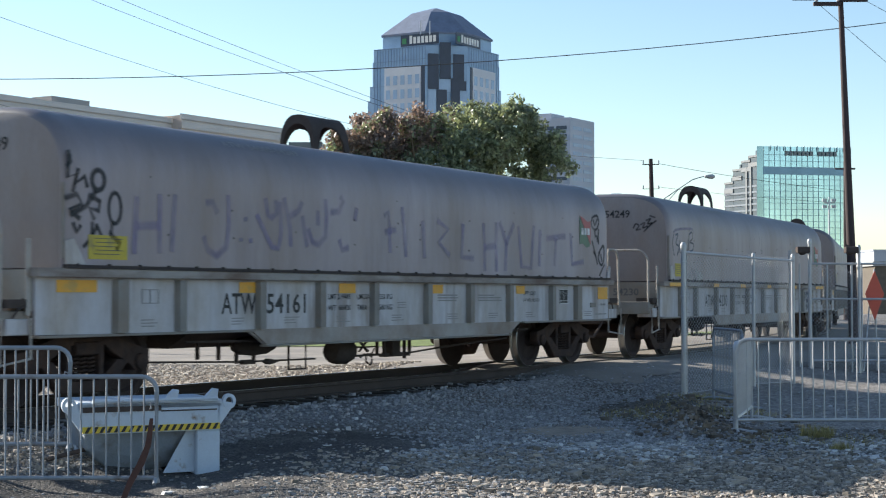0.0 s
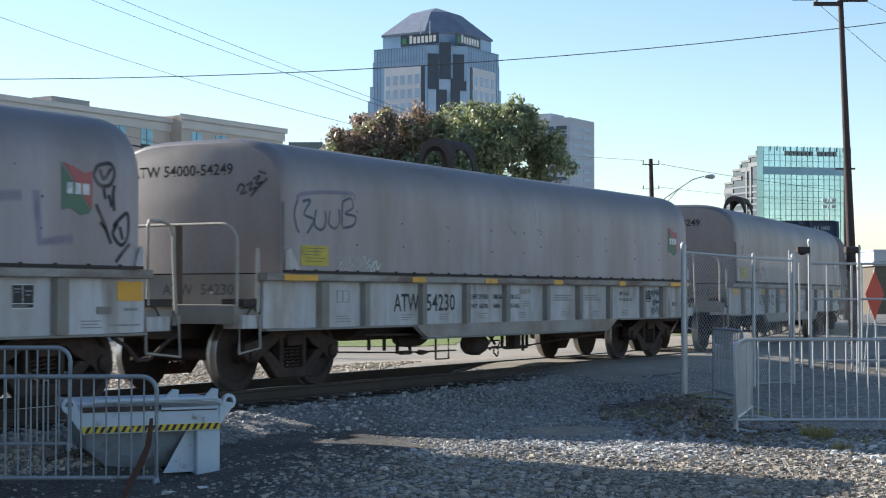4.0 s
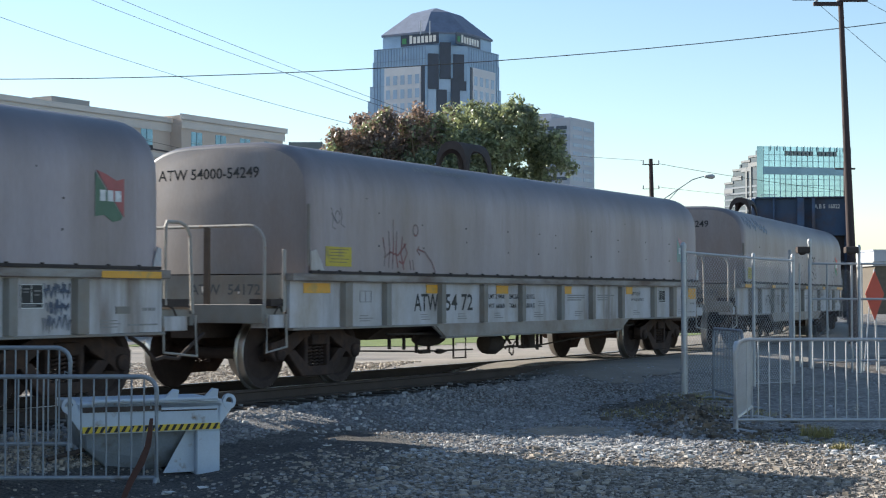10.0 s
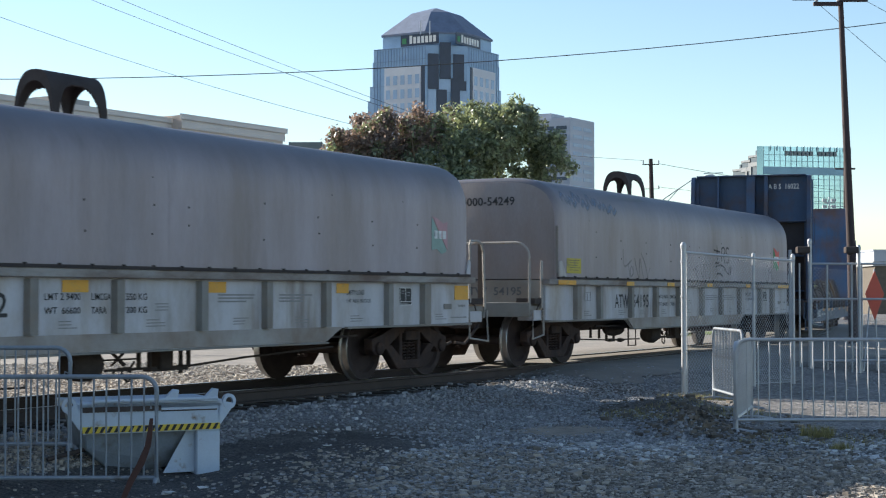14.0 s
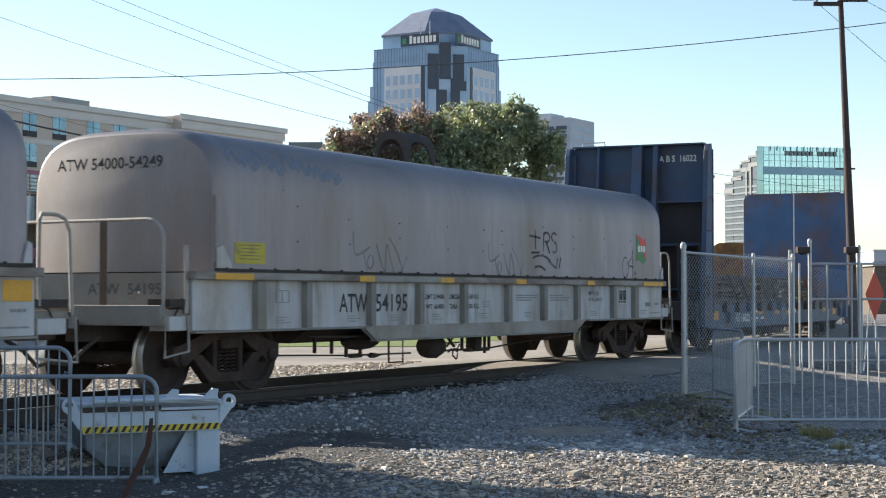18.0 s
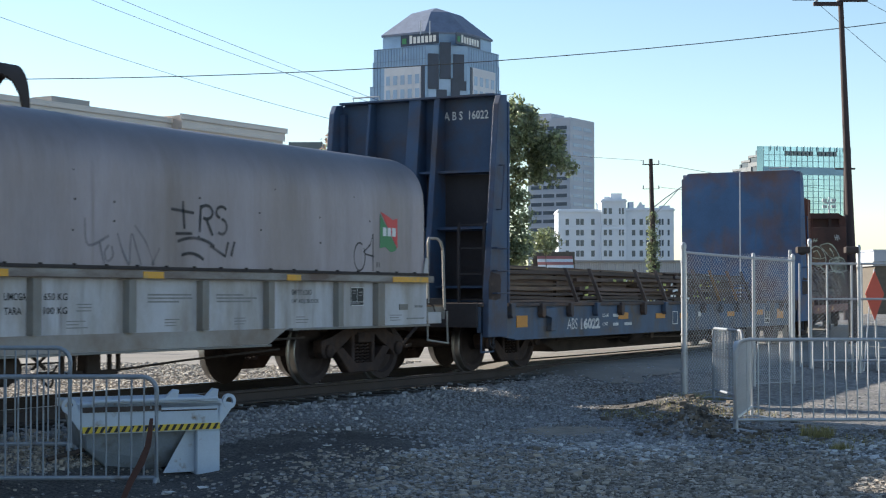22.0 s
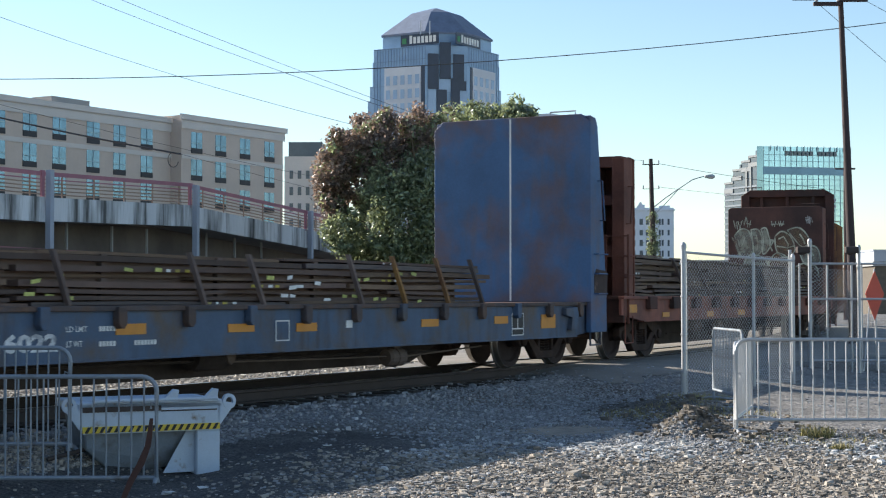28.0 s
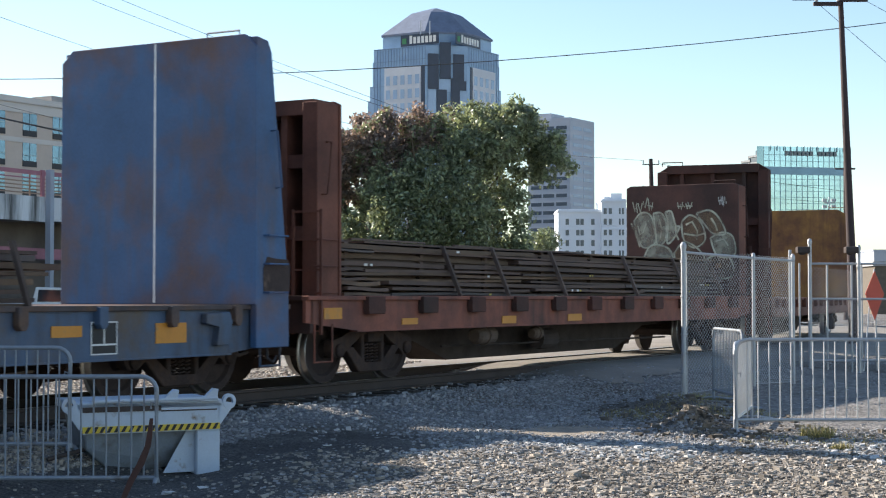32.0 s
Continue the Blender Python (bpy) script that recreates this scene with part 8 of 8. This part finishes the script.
def yard_fence():
    t = thing("chain_link_fence", "galvanised chain-link fence panel with steel posts", "fence")
    P = [(3.80, 25.1), (5.18, 26.5), (6.07, 27.55)]
    tops = [1.99, 1.86, 1.87]
    for (x, y), tp, r in zip(P, tops, (0.040, 0.028, 0.031)):
        post(t, x, y, tp, r)
    for (a, b), (za, zb) in zip(zip(P, P[1:]), ((1.90, 1.84), (1.84, 1.82))):
        part("top_rail", tube(bmesh.new(), [(*a, za), (*b, zb)], 0.021, 8), M["galv"], t)
        z0, z1 = gz(*a), gz(*b)
        chain_link(t, a, b, z0, z1, 1.84 - (z0 + z1) / 2)
        part("tension_wire", tube(bmesh.new(), [(*a, z0 + 0.05), (*b, z1 + 0.05)], 0.004, 5), M["galv"], t)
    part("tension_bar", tube(bmesh.new(), [(3.86, 25.16, gz(3.8, 25.1) + 0.05), (3.86, 25.16, 1.88)], 0.008, 6), M["galv"], t)
    for z in (0.0, 0.6, 1.2, 1.75):
        part("band", lathe(bmesh.new(), [(0.046, -0.015), (0.05, -0.012), (0.05, 0.012), (0.046, 0.015)], "z", 12), M["galv"], t, at=pose(3.80, 25.1, z))
    g = thing("sliding_gate", "galvanised chain-link sliding gate with roller posts", "gate")
    for x, y, tp, r in ((6.84, 31.3, 2.12, 0.030), (6.98, 31.1, 1.85, 0.018), (7.16, 31.0, 2.26, 0.038), (7.52, 31.1, 1.85, 0.021), (8.00, 31.1, 1.85, 0.021), (8.12, 31.0, 2.14, 0.034), (8.25, 31.3, 1.85, 0.018)):
        post(g, x, y, tp, r, cap=r > 0.033)
    for z in (1.84, 1.15, -0.05):
        part("gate_rail", tube(bmesh.new(), [(7.16, 31.05, z), (9.6, 31.2, z)], 0.022, 8), M["galv"], g)
    chain_link(g, (7.16, 31.05), (8.12, 31.1), gz(7.16, 31.1), gz(8.1, 31.1), 1.95)
    for x in (7.00, 7.94):
        rl = bmesh.new()
        lathe(rl, [(0.0, -0.08), (0.06, -0.08), (0.075, -0.05), (0.075, 0.05), (0.06, 0.08), (0.0, 0.08)], "y", 14)
        part("roller", rl, M["under"], g, "black guide roller", at=pose(x, 30.93, 2.08))
        part("roller_cover", bevelled(boxes((x - 0.12, x + 0.13, 30.80, 31.02, 2.04, 2.17)), 0.03, 2), M["under"], g, "black roller cover")


def barrier(label, x, y, ang, length=2.25, h=1.10, base=None, bars_n=17, foot=0.30, leg=0.17, bar_r=0.0085, metal="galv"):
    """A crowd barrier with its left foot at x, y, running at ang degrees."""
    z = gz(x + math.cos(radians(ang)) * length / 2, y + math.sin(radians(ang)) * length / 2) if base is None else base
    t = thing("crowd_barrier", label, "barrier", pose(x, y, z, 0, 0, ang), group="crowd barriers")
    r, c = 0.021, 0.13
    fr = bmesh.new()
    arc = [(c - c * math.cos(a), h - c + c * math.sin(a)) for a in np.linspace(0, math.pi / 2, 6)]
    path = [(0, 0.02)] + [(0, leg)] + arc
    full = [(p[0], 0, p[1]) for p in path] + [(length - p[0], 0, p[1]) for p in path[::-1]]
    tube(fr, full, r, 10)
    part("frame", fr, M[metal], t, shade=True)
    part("bottom_rail", tube(bmesh.new(), [(0, 0, leg), (length, 0, leg)], r * 0.95, 10), M[metal], t, shade=True)
    bar_me = mesh_of("bar", tube(bmesh.new(), [(0, 0, leg), (0, 0, h - 0.005)], bar_r, 6), M[metal], shade=True)
    for i in range(bars_n):
        part("bar", bar_me, None, t, at=pose(length * (i + 1) / (bars_n + 1), 0, 0))
    for xx in (0.0, length):
        ft = bmesh.new()
        tube(ft, [(xx, -foot, 0.015), (xx, -0.05, 0.05), (xx, 0.05, 0.05), (xx, foot, 0.015)], 0.018, 8)
        part("foot", ft, M[metal], t)
        part("hook", tube(bmesh.new(), [(xx, 0.0, 0.70), (xx + 0.05, 0, 0.72), (xx + 0.05, 0, 0.66)], 0.009, 6), M[metal], t)
    return t


barrier("galvanised steel crowd barrier standing on the gravel", 3.40, 18.45, 0.5, 2.3)
barrier("galvanised steel crowd barrier standing end-on", 3.42, 18.65, 74, 2.2, 1.06, bars_n=17, bar_r=0.008)
barrier("galvanised steel crowd barrier by the fence", 4.13, 24.3, 272, 2.0, bars_n=18, bar_r=0.008, metal="galvdark")
barrier("galvanised steel crowd barrier beside the white bin", -2.50, 13.9, 180.5, 2.3, 0.94, -0.44, 20, 0.10, 0.06, metal="galvdark")
barrier("galvanised steel crowd barrier near the track", -3.42, 14.6, 181, 2.3, 0.94, -0.21, 22, 0.10, 0.06, metal="galvdark")


def tip_bin():
    x, y = -3.02, 15.75
    z = -0.565
    t = thing("tipping_bin", "chipped white steel tipping bin with a hazard-striped rim", "skip bin", pose(x, y, z, 0, 0, 26))
    body = bmesh.new()
    sec = [(-0.80, 0.74), (0.66, 0.74), (0.58, 0.42), (0.32, 0.10), (-0.35, 0.02), (-0.72, 0.30)]
    va = [body.verts.new((p[0], -0.42 + 0.75 * max(0.0, 0.42 - p[1]), p[1])) for p in sec]
    vb = [body.verts.new((p[0], 0.42 - 0.75 * max(0.0, 0.42 - p[1]), p[1])) for p in sec]
    loft(body, [va, vb])
    body.faces.new(va)
    part("body", bevelled(body, 0.015), M["binshade"], t, "grimy white hopper body, darkened in colour as in shade")
    part("rim", bevelled(boxes((-0.86, 0.72, -0.47, 0.47, 0.68, 0.76)), 0.012), M["binwhite"], t)
    st = part("stripe_band", boxes((-0.80, 0.69, -0.482, -0.471, 0.47, 0.53)), M["hazard"], t, "yellow and black hazard band")
    for i in range(19):
        xx = -0.78 + 0.077 * i
        part("stripe", prism(bmesh.new(), [(xx, 0.472), (xx + 0.035, 0.472), (xx + 0.07, 0.528), (xx + 0.035, 0.528)], "y", -0.486, -0.483), M["black"], st)
    part("side_plate", prism(bmesh.new(), [(-0.83, 0.74), (0.69, 0.74), (0.69, 0.46), (-0.80, 0.46)], "y", -0.47, -0.43), M["binwhite"], t)
    part("leg_box", bevelled(boxes((0.44, 0.70, -0.46, 0.40, 0.0, 0.46)), 0.012), M["binwhite"], t)
    part("leg_box", bevelled(boxes((-0.72, -0.56, 0.10, 0.40, 0.0, 0.46)), 0.012), M["binwhite"], t)
    part("gusset", prism(bmesh.new(), [(0.44, 0.46), (0.44, 0.05), (0.10, 0.05), (0.36, 0.46)], "y", -0.36, -0.345), M["binwhite"], t)
    for xx in (0.02, 0.46):
        part("lid_clamp", bevelled(prism(bmesh.new(), [(xx, 0.74), (xx + 0.19, 0.74), (xx + 0.21, 0.86), (xx + 0.15, 0.87)], "y", -0.50, -0.44), 0.006), M["binwhite"], t)
    # dark strips laid on the plate for the shade inside the lid's gap
    part("lid_gap", boxes((-0.80, 0.04, -0.482, -0.462, 0.665, 0.715), (0.04, 0.66, -0.474, -0.462, 0.655, 0.668)), M["under"], t, "dark strips put on for the shaded gap under the lid")
    part("cover_bar", tube(bmesh.new(), [(-0.7, -0.49, 0.77), (0.66, -0.49, 0.77)], 0.02, 8), M["binwhite"], t)
    for xx, w in ((0.76, 1), (-0.90, -1)):
        ear = bmesh.new()
        n = 16
        ra, rb = 0.075, 0.042
        rows = []
        for i in range(n):
            a = 2 * math.pi * i / n
            rows.append([ear.verts.new((xx + 0.04 * w + rr * math.cos(a), -0.45 + o, 0.735 + rr * math.sin(a))) for rr, o in ((ra, -0.025), (ra, 0.025), (rb, 0.025), (rb, -0.025))])
        for i in range(n):
            p, q = rows[i], rows[(i + 1) % n]
            for j in range(4):
                ear.faces.new((p[j], p[(j + 1) % 4], q[(j + 1) % 4], q[j]))
        part("lifting_ear", ear, M["binwhite"], t, "white lifting eye")
        part("ear_web", prism(bmesh.new(), [(xx - 0.10 * w, 0.75), (xx + 0.08 * w, 0.72), (xx + 0.06 * w, 0.66), (xx - 0.07 * w, 0.50)], "y", -0.47, -0.43), M["binwhite"], t)
    for o in t.children:
        o.data.transform(Matrix.Translation((0.70, 0, 0)) @ Matrix.Diagonal((0.905, 1, 1, 1)) @ Matrix.Translation((-0.70, 0, 0)))
        for q in o.children:
            q.data.transform(Matrix.Translation((0.70, 0, 0)) @ Matrix.Diagonal((0.905, 1, 1, 1)) @ Matrix.Translation((-0.70, 0, 0)))
    bar = thing("webbing_strap", "dirty brown strap hanging from the barrier to the ground", "strap")
    st = bmesh.new()
    rows = [[st.verts.new((x + q * w, 13.84 + dy, z)) for q, dy in ((-1, 0.0), (1, 0.0), (1, 0.02), (-1, 0.02))] for x, z, w in ((-2.535, 0.14, 0.014), (-2.55, 0.0, 0.022), (-2.565, -0.10, 0.026), (-2.63, -0.26, 0.034), (-2.71, -0.40, 0.030), (-2.78, -0.565, 0.022))]
    for p, q in zip(rows, rows[1:]):
        for j in range(4):
            st.faces.new((p[j], p[(j + 1) % 4], q[(j + 1) % 4], q[j]))
    st.faces.new(rows[0])
    st.faces.new(rows[-1])
    part("webbing", st, M["rustmid"], bar)


def red_sign():
    x, y = 8.63, 31.8
    t = thing("warning_sign", "faded red diamond sign on a slim post", "sign")
    part("post", tube(bmesh.new(), [(x + 0.05, y, gz(x, y) - 0.1), (x, y, 1.75)], 0.02, 8), M["galv"], t)
    part("plate", bevelled(prism(bmesh.new(), [(x - 0.19, 1.25), (x, 0.72), (x + 0.19, 1.25), (x, 1.72)], "y", y - 0.035, y - 0.022), 0.004), M["redsign"], t, "faded red diamond plate")
    part("stand_leg", tube(bmesh.new(), [(x - 0.30, y - 0.3, gz(x, y) - 0.05), (x - 0.10, y, 1.0)], 0.015, 6), M["galv"], t)


def white_van():
    t = thing("parked_pickup", "white parked pickup below the parking deck", "car", pose(-15.2, 61.5, -0.22, 0, 0, 15))
    b = bmesh.new()
    prism(b, [(-2.6, 0.45), (2.6, 0.45), (2.65, 0.85), (2.5, 1.12), (1.3, 1.18), (-2.6, 1.15)], "y", -0.9, 0.9)
    part("body", bevelled(b, 0.04), B["carpaint"], t)
    c = bmesh.new()
    prism(c, [(-0.7, 1.16), (1.35, 1.16), (0.75, 1.75), (-0.55, 1.78)], "y", -0.8, 0.8)
    part("cab", bevelled(c, 0.03), B["carpaint"], t)
    part("side_window", prism(bmesh.new(), [(-0.5, 1.22), (1.1, 1.22), (0.68, 1.66), (-0.45, 1.68)], "y", -0.815, -0.79), B["carglass"], t)
    for xx in (-1.7, 1.7):
        w = part("wheel", lathe(bmesh.new(), [(0, -0.95), (0.2, -0.95), (0.22, -0.97), (0.37, -0.95), (0.39, -0.85), (0.37, -0.7), (0, -0.7)], "y", 18), B["tyre"], t, at=pose(xx, 0, 0.39))
        part("rim", lathe(bmesh.new(), [(0, -0.975), (0.19, -0.975), (0.2, -0.94)], "y", 14), M["galv"], w)
    part("headlight", boxes((2.5, 2.66, -0.85, -0.55, 0.85, 1.02)), B["lamp"], t)


def litter():
    for x, y, a in ((-1.23, 16.9, 20), (-2.40, 14.0, 70), (-2.10, 13.95, 140)):
        bm = bmesh.new()
        prism(bm, [(-0.05, -0.025), (0.045, -0.03), (0.055, 0.02), (0.0, 0.035), (-0.045, 0.02)], "z", 0.0, 0.006)
        bm.verts.ensure_lookup_table()
        for v in bm.verts:
            v.co.z += 0.25 * abs(v.co.x)
        solid("paper_scrap", bm, M["white"], "crumpled white paper scrap on the gravel", "litter", m=pose(x, y, gz(x, y) + 0.02, 0, 0, a), group="scraps of litter")
    pipe = thing("steel_pipe", "thin black pipe lying behind the barrier", "pipe")
    za, zb = gz(-3.75, 15.1), gz(-3.3, 15.4)
    part("shaft", tube(bmesh.new(), [(-3.75, 15.1, za + 0.02), (-3.3, 15.4, zb + 0.20)], 0.022, 8), M["under"], pipe)


litter()
yard_fence()
tip_bin()
red_sign()
white_van()


def weeds(label, x, y, r, n, seed, h=0.14):
    rng = np.random.default_rng(seed)
    a, d = rng.uniform(0, 6.28, n), r * np.sqrt(rng.uniform(0, 1, n))
    px, py = x + d * np.cos(a), y + d * np.sin(a) * 0.7
    z = ground_z(px, py)
    b = rng.uniform(0, 6.28, n)
    hh = h * rng.uniform(0.4, 1.2, n)
    lean = rng.uniform(-0.5, 0.5, (n, 2)) * hh[:, None]
    w = 0.006
    v = np.stack([np.stack([px - w * np.cos(b), py - w * np.sin(b), z], -1), np.stack([px + w * np.cos(b), py + w * np.sin(b), z], -1), np.stack([px + lean[:, 0], py + lean[:, 1], z + hh], -1)], 1)
    me = bpy.data.meshes.new("weeds")
    me.from_pydata(v.reshape(-1, 3).tolist(), [], np.arange(n * 3).reshape(-1, 3).tolist())
    me.materials.append(B["weed"])
    return tagged(new("weeds", me), label, "weeds", "", "stuff")


weeds("yellowing weeds in the gravel", 4.27, 18.2, 0.20, 420, 1, 0.14)
weeds("small yellowing weed tuft in the gravel", 4.15, 16.6, 0.12, 170, 2, 0.08)
weeds("sparse dry weeds on the heaped earth", 3.3, 21.4, 1.2, 900, 3, 0.06)
weeds("sparse dry weeds along the barrier", 4.3, 17.6, 1.1, 450, 5, 0.05)
weeds("sparse weeds below the fence", 3.9, 24.6, 0.6, 500, 4, 0.10)


def heap(x, y):
    d = np.exp(-(((x - 3.05) / 0.48) ** 2 + ((y - 18.9) / 0.75) ** 2)) + 0.10 * np.exp(-(((x - 3.4) / 0.9) ** 2 + ((y - 21.8) / 2.1) ** 2)) + 0.05 * weedy(x, y)
    return d > np.random.default_rng(9).uniform(0.0, 1.0, len(x))


stones("earth_clods", 17000, 8, (1.6, 6.2, 16.0, 24.5), heap, 0.022, B["earth"], "brown clods of earth and stones heaped by the barrier", True, 0.45)


# ---- ties under the rails, one by one ----
tie_me = mesh_of("tie", bevelled(boxes((-0.115, 0.115, -1.30, 1.30, -0.36, -0.172)), 0.012), M["tie"])
bed = thing("track_ties", "dark creosoted wooden ties under the rails", "railway ties", kind="structure")
for i in range(78):
    u = -30.0 + 0.5 * i
    p, h = track(u)
    part("tie", tie_me, None, bed, at=pose(p.x, p.y, random.uniform(-0.008, 0.004), 0, 0, 90 - math.degrees(h) + random.uniform(-1, 1)))



# ---- what moves: the train ----
def gone(t):
    """Metres the train has rolled by t seconds."""
    return 3.440998 * t - 0.128304 * t * t / 2 + 0.008244 * t ** 3 / 6 - 0.000189 * t ** 4 / 24


FRONT = dict(z=-9.76, a=7.013, b=24.043, c=41.135, d=57.865, f=77.33, h=96.27, dl=57.865, fl=77.33)


def motions():
    """Keys each wagon along the track, its trucks round their pivots and its wheels as they roll."""
    for key, car in CARS.items():
        gap = {"f": 13.75, "fl": 13.75, "h": 13.2}.get(key, 12.2 if key in "zabc" else 15.24)
        rows, turns = [], ([], [])
        for i in range(65):
            t = i * 0.5
            u = FRONT[key] - gone(t)
            (p, h0), (q, h1) = track(u), track(u + gap)
            d = q - p
            head = math.degrees(math.atan2(d.y, d.x))
            rows.append((t, pose(p.x, p.y, 0, 0, 0, head)))
            for k, h in enumerate((h0, h1)):
                turns[k].append((t, pose(gap * k, 0, 0, 0, 0, 90 - math.degrees(h) - head)))
        walk(car, rows)
        trucks = sorted((o for o in car.children if o.name.startswith("truck")), key=lambda o: o.matrix_basis.translation.x)
        for tr, tw in zip(trucks, turns):
            walk(tr, tw)
            for ws in [o for o in tr.children if o.name.startswith("wheelset")]:
                x = ws.matrix_basis.translation.x
                walk(ws, [(t, pose(x, 0, WR, 0, -math.degrees(gone(t) / WR), 0)) for t in (i * 0.2 for i in range(161))])


motions()
